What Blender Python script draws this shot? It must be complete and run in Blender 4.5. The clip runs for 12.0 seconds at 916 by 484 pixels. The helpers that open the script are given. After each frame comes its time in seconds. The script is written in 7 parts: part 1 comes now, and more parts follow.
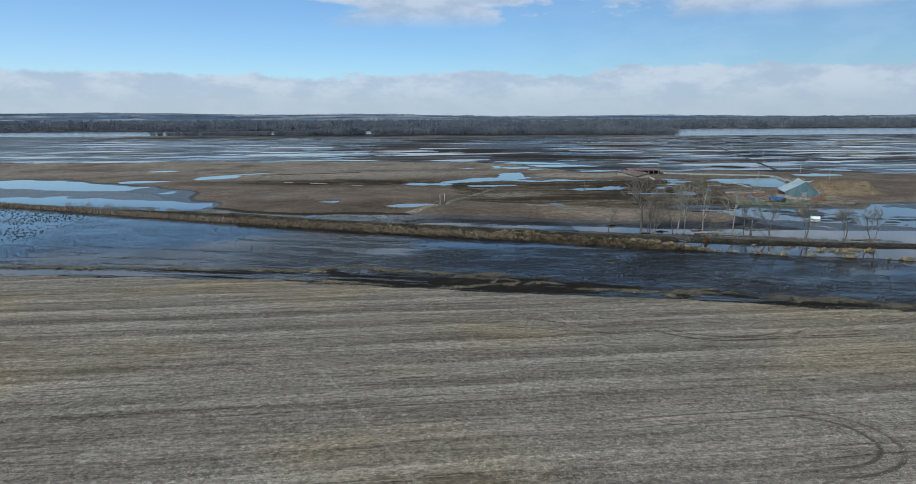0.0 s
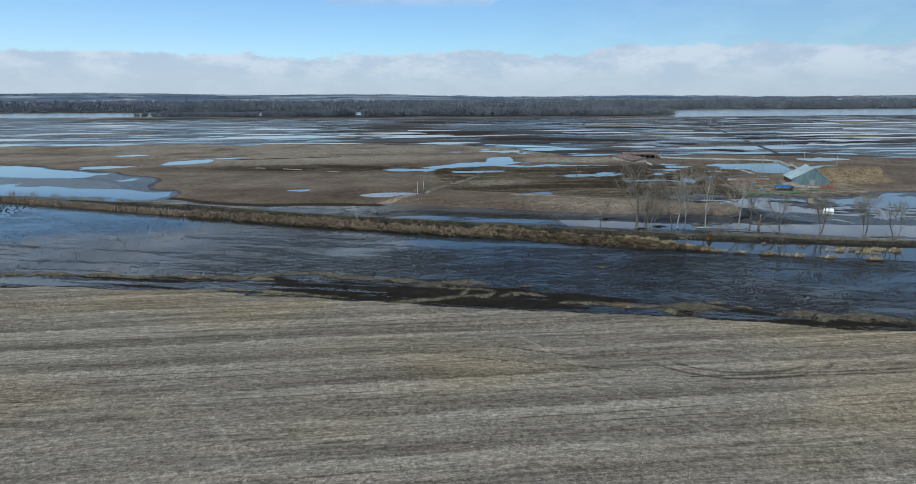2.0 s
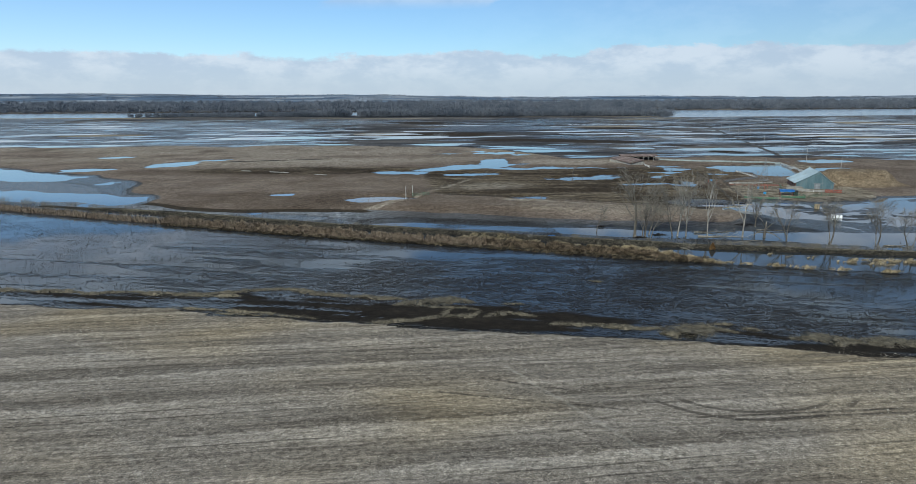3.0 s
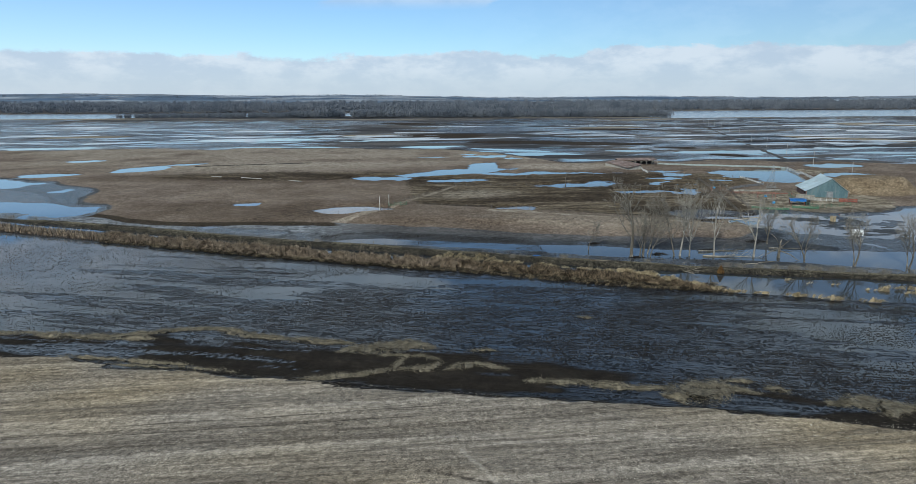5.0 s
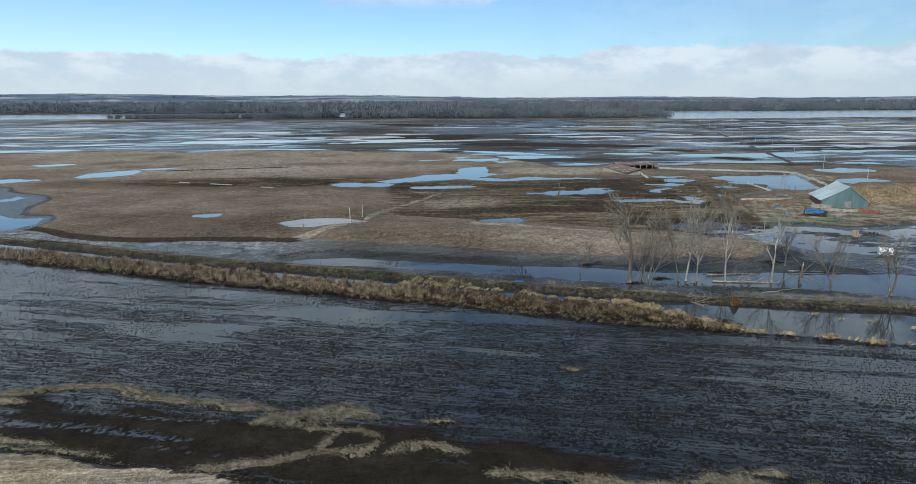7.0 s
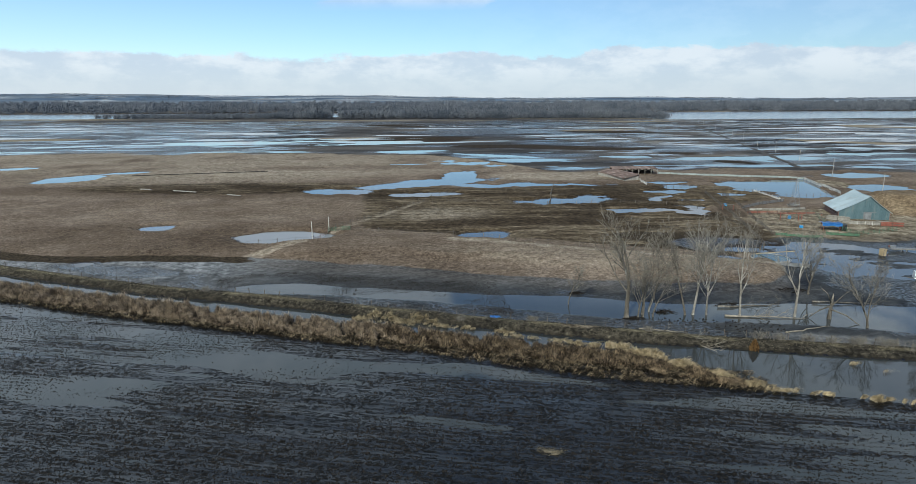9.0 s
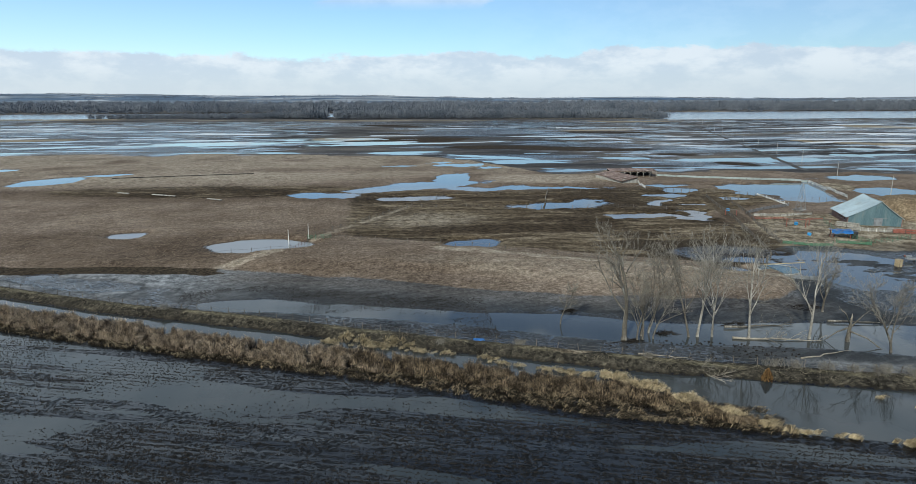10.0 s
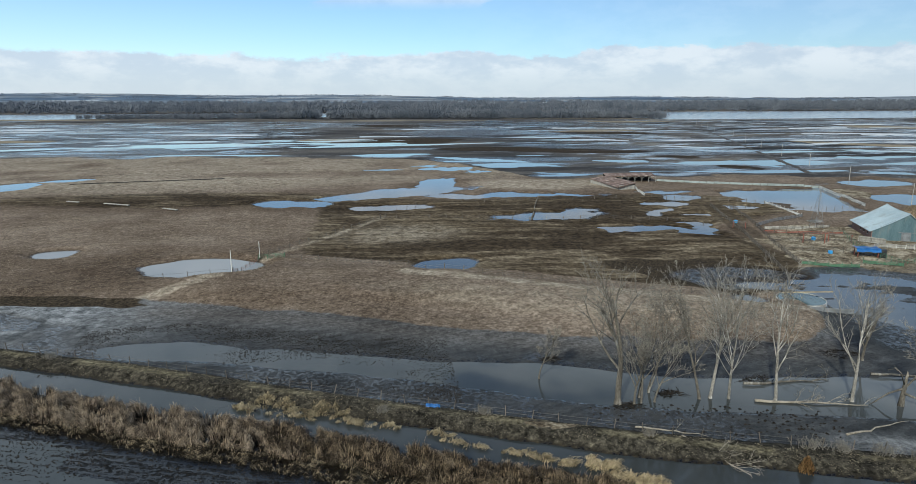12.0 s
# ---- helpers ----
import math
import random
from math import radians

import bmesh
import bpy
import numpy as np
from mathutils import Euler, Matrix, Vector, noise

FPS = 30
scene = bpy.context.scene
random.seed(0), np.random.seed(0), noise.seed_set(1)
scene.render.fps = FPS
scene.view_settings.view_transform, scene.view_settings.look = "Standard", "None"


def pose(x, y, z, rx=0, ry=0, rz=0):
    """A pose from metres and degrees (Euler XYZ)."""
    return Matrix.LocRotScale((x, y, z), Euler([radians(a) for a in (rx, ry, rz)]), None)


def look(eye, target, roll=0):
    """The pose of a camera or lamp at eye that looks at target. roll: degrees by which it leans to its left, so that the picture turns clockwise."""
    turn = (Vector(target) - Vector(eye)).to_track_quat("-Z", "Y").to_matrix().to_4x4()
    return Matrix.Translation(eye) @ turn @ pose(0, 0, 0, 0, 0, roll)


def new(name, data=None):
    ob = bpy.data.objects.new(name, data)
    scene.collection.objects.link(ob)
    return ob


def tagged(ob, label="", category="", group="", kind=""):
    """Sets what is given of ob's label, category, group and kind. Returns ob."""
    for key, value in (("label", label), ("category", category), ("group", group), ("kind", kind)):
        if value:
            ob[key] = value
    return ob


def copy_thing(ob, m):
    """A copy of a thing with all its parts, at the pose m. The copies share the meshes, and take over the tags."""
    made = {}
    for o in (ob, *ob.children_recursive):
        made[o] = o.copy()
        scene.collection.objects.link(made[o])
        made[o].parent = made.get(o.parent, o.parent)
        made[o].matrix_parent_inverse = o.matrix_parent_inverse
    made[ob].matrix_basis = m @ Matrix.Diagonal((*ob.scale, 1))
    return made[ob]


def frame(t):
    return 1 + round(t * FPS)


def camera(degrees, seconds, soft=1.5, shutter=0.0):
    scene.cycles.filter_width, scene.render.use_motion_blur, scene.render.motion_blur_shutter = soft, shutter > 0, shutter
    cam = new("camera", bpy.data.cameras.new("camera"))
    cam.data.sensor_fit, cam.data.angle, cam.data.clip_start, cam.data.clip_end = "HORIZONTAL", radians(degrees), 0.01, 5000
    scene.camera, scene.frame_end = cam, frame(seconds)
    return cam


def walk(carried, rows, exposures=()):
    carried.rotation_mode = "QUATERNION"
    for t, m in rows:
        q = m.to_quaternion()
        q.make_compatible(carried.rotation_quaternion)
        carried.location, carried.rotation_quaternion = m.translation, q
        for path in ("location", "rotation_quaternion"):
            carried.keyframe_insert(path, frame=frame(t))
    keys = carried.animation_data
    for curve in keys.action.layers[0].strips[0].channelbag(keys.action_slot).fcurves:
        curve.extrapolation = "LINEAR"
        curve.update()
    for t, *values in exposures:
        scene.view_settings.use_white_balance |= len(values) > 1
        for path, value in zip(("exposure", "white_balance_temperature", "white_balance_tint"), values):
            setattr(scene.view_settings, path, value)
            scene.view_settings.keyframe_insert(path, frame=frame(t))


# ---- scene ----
cam = camera(72.7, 12.0, soft=0.4)
METRES, EYE, TILT, LEAN, TURN = 143.9, 40.0, 0.0, 0.0, -6.1
ROWS = [
    (0.0, 0.0, 0.0, 0.0, -0.04, -11.31, 0.2),
    (0.5, 0.0111, 0.0408, 0.0003, -0.2, -11.39, 0.2),
    (1.0, 0.022, 0.0813, 0.0006, -0.35, -11.93, 0.16),
    (1.5, 0.0338, 0.1217, 0.0009, -0.41, -12.75, 0.17),
    (2.0, 0.0452, 0.1624, 0.0015, -0.48, -13.04, 0.18),
    (2.5, 0.0568, 0.2028, 0.0019, -0.61, -13.03, 0.17),
    (3.0, 0.0685, 0.2431, 0.002, -0.64, -13.01, 0.18),
    (5.0, 0.1166, 0.4025, 0.0029, -0.83, -12.98, 0.17),
    (5.5, 0.129, 0.4424, 0.0032, -0.85, -12.98, 0.17),
    (6.0, 0.1416, 0.482, 0.0032, -0.84, -12.96, 0.17),
    (6.5, 0.1534, 0.5218, 0.003, -0.85, -12.96, 0.18),
    (7.0, 0.1645, 0.5614, 0.0026, -0.87, -12.95, 0.15),
    (9.0, 0.2103, 0.72, 0.0022, -1.07, -12.93, 0.09),
    (9.5, 0.222, 0.7595, 0.0022, -1.18, -12.95, 0.09),
    (10.0, 0.2336, 0.7991, 0.002, -1.22, -12.94, 0.08),
    (10.5, 0.246, 0.8388, 0.0019, -1.28, -12.95, 0.08),
    (11.0, 0.2582, 0.8785, 0.0019, -1.31, -12.96, 0.08),
    (11.5, 0.2695, 0.9153, 0.0019, -1.35, -12.96, 0.1),
    (12.0, 0.2832, 0.959, 0.0018, -1.38, -12.97, 0.1),
]
walk(cam, [(t, pose(0, 0, EYE, TILT, LEAN, TURN) @ pose(METRES * x, METRES * y, METRES * z, 90 + pitch, roll, yaw)) for t, x, y, z, yaw, pitch, roll in ROWS],
     exposures=((0.0, -0.13, 6000, 10), (1.2, -0.10, 6000, 10), (2.5, 0.02, 6100, 10), (5.5, 0.13, 6250, 10), (7.0, 0.22, 6380, 10), (9.0, 0.27, 6500, 10), (12.0, 0.27, 6500, 10)))

# ---- world, sun and exposure ----
SUN_ELEVATION, SUN_TURN = radians(33), radians(148)   # the sun stands behind and to the left of the flight, veiled by cloud


def chain(tree):
    """Short helpers for one node tree."""
    nodes, links = tree.nodes, tree.links

    def add(kind, inputs=(), **settings):
        n = nodes.new(kind)
        for key, value in settings.items():
            setattr(n, key, value)
        for key, value in dict(inputs).items():
            if hasattr(value, "is_output"):
                links.new(value, n.inputs[key])
            elif value is not None:
                n.inputs[key].default_value = value
        return n
    return add, links


def maths(add, op, a, b=0.0, clamp=False):
    return add("ShaderNodeMath", {0: a, 1: b}, operation=op, use_clamp=clamp).outputs[0]


def blend(add, fac, a, b, kind="MIX"):
    return add("ShaderNodeMix", {"Factor": fac, 6: a, 7: b}, data_type="RGBA", blend_type=kind).outputs[2]


def ramp(add, fac, *stops):
    n = add("ShaderNodeValToRGB", {"Fac": fac})
    e = n.color_ramp.elements
    while len(e) < len(stops):
        e.new(0.5)
    for el, (pos, col) in zip(e, stops):
        el.position = pos
        el.color = (col, col, col, 1) if isinstance(col, (int, float)) else (*col, 1)
    return n.outputs[0]


def ranged(add, v, a, b, c=0.0, d=1.0):
    return add("ShaderNodeMapRange", {0: v, 1: a, 2: b, 3: c, 4: d}, interpolation_type="SMOOTHSTEP").outputs[0]


def grain(add, vec, scale, detail=4.0, rough=0.55, stretch=(1, 1, 1), turn=0.0, distortion=0.0):
    m = add("ShaderNodeMapping", {"Vector": vec, "Rotation": (0, 0, turn), "Scale": stretch})
    m.vector_type = "TEXTURE" if turn else "POINT"
    if turn:
        m.inputs["Scale"].default_value = [1 / s for s in stretch]
    return add("ShaderNodeTexNoise", {"Vector": m.outputs[0], "Scale": scale, "Detail": detail, "Roughness": rough, "Distortion": distortion}).outputs[0]


world = bpy.data.worlds.new("sky")
scene.world = world
world.use_nodes = True
world.node_tree.nodes.clear()
add, links = chain(world.node_tree)
sky = add("ShaderNodeTexSky", sky_type="NISHITA", sun_disc=False, sun_elevation=SUN_ELEVATION, sun_rotation=SUN_TURN, altitude=400, air_density=1.0, dust_density=0.4, ozone_density=1.6)
way = add("ShaderNodeTexCoord").outputs["Generated"]
xyz = add("ShaderNodeSeparateXYZ", {0: way})
# a long bank of cloud low over the horizon, thin veils higher up
bank_noise = grain(add, way, 11.0, 9, 0.66, (1, 1, 2.2))
bank_big = grain(add, way, 3.0, 2, 0.5, (1, 1, 0.6))
top = maths(add, "ADD", maths(add, "MULTIPLY", bank_noise, 0.045), maths(add, "MULTIPLY", bank_big, 0.065))
edge = maths(add, "SUBTRACT", maths(add, "ADD", top, ranged(add, xyz.outputs[0], -0.6, 0.5, 0.000, 0.018)), xyz.outputs[2])
bank = ranged(add, edge, -0.001, 0.0055)
veil = ranged(add, maths(add, "ADD", grain(add, way, 3.2, 7, 0.6, (1, 1, 3.5), distortion=0.4), maths(add, "ADD", ranged(add, xyz.outputs[2], 0.33, 0.42, 0.0, 0.13), maths(add, "ADD", maths(add, "MULTIPLY", ranged(add, xyz.outputs[0], 0.12, -0.12, 0.0, 0.27), ranged(add, xyz.outputs[2], 0.155, 0.20)), maths(add, "MULTIPLY", ranged(add, xyz.outputs[0], -0.25, 0.1, -0.10, 0.055), ranged(add, xyz.outputs[2], 0.21, 0.175))))), 0.53, 0.62)
veil_band = maths(add, "MULTIPLY", veil, ranged(add, xyz.outputs[2], 0.125, 0.16))
cover = maths(add, "MAXIMUM", maths(add, "MULTIPLY", bank, 0.86), maths(add, "MULTIPLY", veil_band, 0.85))
side_veil = maths(add, "MULTIPLY", ranged(add, xyz.outputs[0], 0.22, 0.62), ranged(add, xyz.outputs[2], 0.275, 0.33, 0.0, 0.6))
cover = maths(add, "MAXIMUM", cover, side_veil)
cover = maths(add, "MAXIMUM", cover, ranged(add, xyz.outputs[0], -0.1, 0.6, 0.0, 0.20))
cover = maths(add, "MAXIMUM", cover, maths(add, "MULTIPLY", ranged(add, xyz.outputs[0], -0.15, -0.6), ranged(add, xyz.outputs[2], 0.24, 0.30, 0.0, 0.7)))
cover = maths(add, "MULTIPLY", cover, ranged(add, xyz.outputs[2], 0.62, 0.42, 0.10, 1.0))
puff = grain(add, way, 14.0, 7, 0.62, (1, 1, 2.2))
cloud = blend(add, ranged(add, puff, 0.38, 0.62), (4.35, 5.1, 6.05, 1), (5.95, 6.45, 7.0, 1))
cloud = blend(add, ranged(add, xyz.outputs[2], 0.19, 0.30), cloud, blend(add, ranged(add, puff, 0.3, 0.7), (4.9, 6.1, 7.1, 1), (7.2, 8.3, 9.2, 1)))
cloud = blend(add, ranged(add, xyz.outputs[2], 0.055, 0.015, 0.0, 0.75), cloud, (4.45, 5.2, 6.0, 1))
tinted = blend(add, 1.0, sky.outputs[0], blend(add, ranged(add, xyz.outputs[0], -0.5, 0.5), (0.675, 0.81, 0.95, 1), (0.73, 0.97, 1.16, 1)), "MULTIPLY")
bg = add("ShaderNodeBackground", {"Color": blend(add, cover, tinted, cloud), "Strength": 0.11})
links.new(bg.outputs[0], add("ShaderNodeOutputWorld").inputs[0])

sun = new("sun", bpy.data.lights.new("sun", "SUN"))
sun.data.energy, sun.data.angle, sun.data.color = 4.1, radians(3), (0.965, 0.985, 0.875)
sun.matrix_world = look((0, 0, 300), (math.sin(SUN_TURN), -math.cos(SUN_TURN), 300 - math.tan(SUN_ELEVATION)))


# ---- materials ----
def material(name, specular=0.5):
    m = bpy.data.materials.new(name)
    m.use_nodes = True
    m.node_tree.nodes.clear()
    add, links = chain(m.node_tree)
    bsdf = add("ShaderNodeBsdfPrincipled", {"Specular IOR Level": specular})
    links.new(bsdf.outputs[0], add("ShaderNodeOutputMaterial").inputs[0])
    return m, add, links, bsdf


def surface(name, dark, light, scale=3.0, rough=0.8, metal=0.0, bump=0.2, stretch=(1, 1, 1), stain=None, vary="", specular=0.25):
    """A worn surface: grain at two scales, an optional stain colour, and variation per piece."""
    m, add, links, bsdf = material(name, specular)
    co = add("ShaderNodeTexCoord").outputs["Object"]
    fine = grain(add, co, scale * 6, 5, 0.6, stretch)
    big = grain(add, co, scale * 0.5, 3, 0.5, stretch)
    col = blend(add, ranged(add, maths(add, "ADD", maths(add, "MULTIPLY", fine, 0.55), maths(add, "MULTIPLY", big, 0.45)), 0.35, 0.65), (*dark, 1), (*light, 1))
    if stain:
        col = blend(add, ranged(add, grain(add, co, scale * 0.8, 6, 0.65, stretch), 0.52, 0.66), col, (*stain, 1))
    if vary:
        v = add("ShaderNodeObjectInfo").outputs["Random"] if vary == "object" else add("ShaderNodeNewGeometry").outputs["Random Per Island"]
        col = blend(add, 1.0, col, ramp(add, v, (0, 0.62), (1, 1.3)), "MULTIPLY")
    links.new(col, bsdf.inputs["Base Color"])
    bsdf.inputs["Metallic"].default_value = metal
    links.new(ranged(add, fine, 0.2, 0.8, max(rough - 0.12, 0.02), min(rough + 0.1, 1)), bsdf.inputs["Roughness"])
    if bump:
        b = add("ShaderNodeBump", {"Strength": bump, "Distance": 0.03, "Height": fine})
        links.new(b.outputs[0], bsdf.inputs["Normal"])
    return m


def attribute(add, name):
    return add("ShaderNodeAttribute", attribute_name=name).outputs["Fac"]


def away(add, flat, a, b):
    """Distance from a straight line between two places on the ground."""
    d = (b[0] - a[0], b[1] - a[1], 0.0)
    pa = add("ShaderNodeVectorMath", {0: flat, 1: (*a, 0.0)}, operation="SUBTRACT").outputs[0]
    k = add("ShaderNodeVectorMath", {0: pa, 1: d}, operation="DOT_PRODUCT").outputs["Value"]
    k = maths(add, "DIVIDE", k, d[0] ** 2 + d[1] ** 2, True)
    on = add("ShaderNodeVectorMath", {0: d, "Scale": k}, operation="SCALE").outputs[0]
    return add("ShaderNodeVectorMath", {0: pa, 1: on}, operation="DISTANCE").outputs["Value"]


def loop_ruts(add, flat, centre, half, turn, gauge, width):
    """Two wheel marks along an oval."""
    m = add("ShaderNodeMapping", {"Vector": flat, "Location": (*centre, 0.0), "Rotation": (0, 0, radians(turn)), "Scale": (half[0], half[1], 1.0)}, vector_type="TEXTURE")
    r = add("ShaderNodeVectorMath", {0: m.outputs[0]}, operation="LENGTH").outputs["Value"]
    d = maths(add, "MULTIPLY", maths(add, "SUBTRACT", r, 1.0), min(half))
    side = maths(add, "ABSOLUTE", maths(add, "SUBTRACT", maths(add, "ABSOLUTE", d), gauge))
    return ranged(add, side, width, width * 0.4)


def ground_material():
    m, add, links, bsdf = material("ground_soil", 0.35)
    co = add("ShaderNodeTexCoord").outputs["Object"]
    flat = add("ShaderNodeVectorMath", {0: co, 1: (1.0, 1.0, 0.0)}, operation="MULTIPLY").outputs[0]
    place = add("ShaderNodeSeparateXYZ", {0: co})
    n_huge = grain(add, co, 0.006, 7, 0.6)
    n_large = grain(add, co, 0.03, 9, 0.66)
    n_mid = grain(add, co, 0.22, 9, 0.72)
    n_sod = grain(add, co, 0.62, 7, 0.74)
    n_fine = grain(add, co, 1.6, 7, 0.72)
    n_grit = grain(add, co, 7.0, 4, 0.7)
    # flood plain: dark silt, brown and straw-coloured patches drawn out by the flood
    drawn = grain(add, co, 0.022, 9, 0.70, (0.36, 1, 1))
    plain = ramp(add, maths(add, "ADD", maths(add, "MULTIPLY", n_huge, 0.40), maths(add, "MULTIPLY", drawn, 0.60)),
                 (0.40, (0.024, 0.023, 0.023)), (0.48, (0.062, 0.058, 0.056)), (0.55, (0.118, 0.107, 0.097)), (0.64, (0.23, 0.195, 0.145)))
    hay = ranged(add, maths(add, "ADD", attribute(add, "hay"), maths(add, "MULTIPLY", maths(add, "SUBTRACT", drawn, 0.5), 2.2)), 0.35, 0.62)
    plain = blend(add, maths(add, "MULTIPLY", hay, 0.75), plain, ramp(add, n_mid, (0.38, (0.19, 0.155, 0.108)), (0.62, (0.34, 0.285, 0.200))))
    bog = ranged(add, maths(add, "ADD", attribute(add, "bog"), maths(add, "MULTIPLY", maths(add, "SUBTRACT", drawn, 0.5), 2.0)), 0.35, 0.62)
    plain = blend(add, bog, plain, ramp(add, n_mid, (0.38, (0.016, 0.012, 0.009)), (0.62, (0.055, 0.040, 0.026))))
    # grazed pasture, trampled darker in places
    sward = maths(add, "ADD", maths(add, "MULTIPLY", n_large, 0.42), maths(add, "ADD", maths(add, "MULTIPLY", n_sod, 0.30), maths(add, "MULTIPLY", n_fine, 0.28)))
    past = ramp(add, sward, (0.41, (0.083, 0.060, 0.043)), (0.47, (0.131, 0.098, 0.072)), (0.53, (0.171, 0.131, 0.099)), (0.60, (0.230, 0.182, 0.141)))
    combed = grain(add, co, 0.34, 8, 0.74, (0.30, 1, 1), 0.06)
    past = blend(add, 1.0, past, ramp(add, combed, (0.40, 0.90), (0.60, 1.09)), "MULTIPLY")
    # the paddock: tan sod scored by hooves and wheels, black where it stays wet
    scored = grain(add, co, 0.30, 8, 0.74, (0.16, 1, 1), -0.10)
    wet_spots = grain(add, co, 0.040, 8, 0.68, (0.42, 1, 1), -0.12)
    paddock = ramp(add, maths(add, "ADD", maths(add, "MULTIPLY", scored, 0.62), maths(add, "MULTIPLY", n_sod, 0.38)),
                   (0.40, (0.030, 0.021, 0.013)), (0.47, (0.072, 0.053, 0.033)), (0.53, (0.122, 0.094, 0.062)), (0.60, (0.215, 0.174, 0.121)))
    paddock = blend(add, ranged(add, wet_spots, 0.53, 0.45, 0.0, 0.92), paddock, ramp(add, n_sod, (0.38, (0.018, 0.0125, 0.008)), (0.62, (0.070, 0.051, 0.032))))
    past = blend(add, ranged(add, maths(add, "ADD", attribute(add, "trampled"), maths(add, "MULTIPLY", maths(add, "SUBTRACT", scored, 0.5), 0.9)), 0.30, 0.62), past, paddock)
    past = blend(add, maths(add, "MULTIPLY", attribute(add, "pale"), ranged(add, n_mid, 0.36, 0.56)), past, ramp(add, n_sod, (0.36, (0.185, 0.152, 0.112)), (0.62, (0.36, 0.305, 0.235))))
    damp = ranged(add, maths(add, "ADD", maths(add, "SUBTRACT", attribute(add, "damp"), attribute(add, "pale")), maths(add, "MULTIPLY", maths(add, "SUBTRACT", combed, 0.5), 2.4)), 0.25, 0.85)
    past = blend(add, damp, past, blend(add, 1.0, past, (0.72, 0.695, 0.67, 1), "MULTIPLY"))
    rim = ramp(add, n_fine, (0.38, (0.018, 0.013, 0.009)), (0.62, (0.062, 0.047, 0.031)))
    # cut stubble: swaths, drill rows, combed straw
    turn = 0.0
    swath = grain(add, co, 0.24, 5, 0.6, (0.045, 1, 1), turn)
    swath_fine = grain(add, co, 0.85, 5, 0.65, (0.06, 1, 1), turn)
    drill = grain(add, co, 3.4, 3, 0.6, (0.10, 1, 1), turn)
    wheeling = ranged(add, grain(add, co, 0.55, 2, 0.4, (0.03, 1, 1), turn), 0.62, 0.69)
    stub = ramp(add, maths(add, "ADD", maths(add, "MULTIPLY", swath, 0.45), maths(add, "MULTIPLY", swath_fine, 0.55)),
                (0.38, (0.122, 0.102, 0.079)), (0.45, (0.194, 0.162, 0.126)), (0.53, (0.250, 0.211, 0.166)), (0.63, (0.310, 0.264, 0.210)))
    # passes of the harvester: each ends in a bright feathered edge with a darker, bare lee beyond
    sway = grain(add, co, 0.05, 3, 0.55, (0.14, 1, 1))
    bed = maths(add, "ADD", maths(add, "DIVIDE", maths(add, "SUBTRACT", maths(add, "SUBTRACT", place.outputs[1], 65.0), maths(add, "MULTIPLY", place.outputs[0], 0.015)), 9.9), maths(add, "MULTIPLY", maths(add, "SUBTRACT", sway, 0.5), 0.22))
    saw = maths(add, "FRACT", maths(add, "ADD", bed, maths(add, "MULTIPLY", maths(add, "SUBTRACT", n_sod, 0.5), 0.42)))
    strong = ranged(add, grain(add, co, 0.03, 4, 0.6, (0.35, 1, 1)), 0.40, 0.60)
    lee = maths(add, "MULTIPLY", maths(add, "MULTIPLY", ranged(add, saw, 0.0, 0.05), ranged(add, saw, 0.62, 0.14)), maths(add, "ADD", maths(add, "MULTIPLY", strong, 0.40), 0.16))
    stub = blend(add, lee, stub, (0.098, 0.082, 0.065, 1))
    ridge = maths(add, "MULTIPLY", ranged(add, saw, 0.70, 0.98), maths(add, "ADD", maths(add, "MULTIPLY", strong, 0.40), 0.14))
    stub = blend(add, ridge, stub, (0.37, 0.320, 0.256, 1))
    lines = maths(add, "FRACT", bed)
    wheels = maths(add, "MAXIMUM", ranged(add, maths(add, "ABSOLUTE", maths(add, "SUBTRACT", lines, 0.52)), 0.022, 0.008), ranged(add, maths(add, "ABSOLUTE", maths(add, "SUBTRACT", lines, 0.74)), 0.022, 0.008))
    stub = blend(add, maths(add, "MULTIPLY", wheels, ranged(add, grain(add, co, 0.06, 5, 0.6, (0.4, 1, 1)), 0.46, 0.60, 0.0, 0.75)), stub, (0.070, 0.058, 0.045, 1))
    yellow = maths(add, "MULTIPLY", ranged(add, grain(add, co, 0.026, 2, 0.5, (0.6, 1, 1)), 0.46, 0.66), 0.58)
    stub = blend(add, yellow, stub, blend(add, 1.0, stub, (1.30, 1.16, 0.84, 1), "MULTIPLY"))
    stub = blend(add, maths(add, "MULTIPLY", wheeling, 0.55), stub, (0.11, 0.09, 0.068, 1))
    stub = blend(add, 1.0, stub, ramp(add, drill, (0.32, 0.68), (0.68, 1.26)), "MULTIPLY")
    stub = blend(add, 1.0, stub, ramp(add, n_fine, (0.36, 0.86), (0.64, 1.12)), "MULTIPLY")
    stub = blend(add, 1.0, stub, ramp(add, n_grit, (0.32, 0.50), (0.68, 1.46)), "MULTIPLY")
    loops = maths(add, "MULTIPLY", maths(add, "MAXIMUM", loop_ruts(add, flat, (63.5, 109.0), (13.2, 8.0), 0, 1.0, 0.42), loop_ruts(add, flat, (49.5, 65.2), (9.6, 7.2), -10, 0.95, 0.34)), attribute(add, "track"))
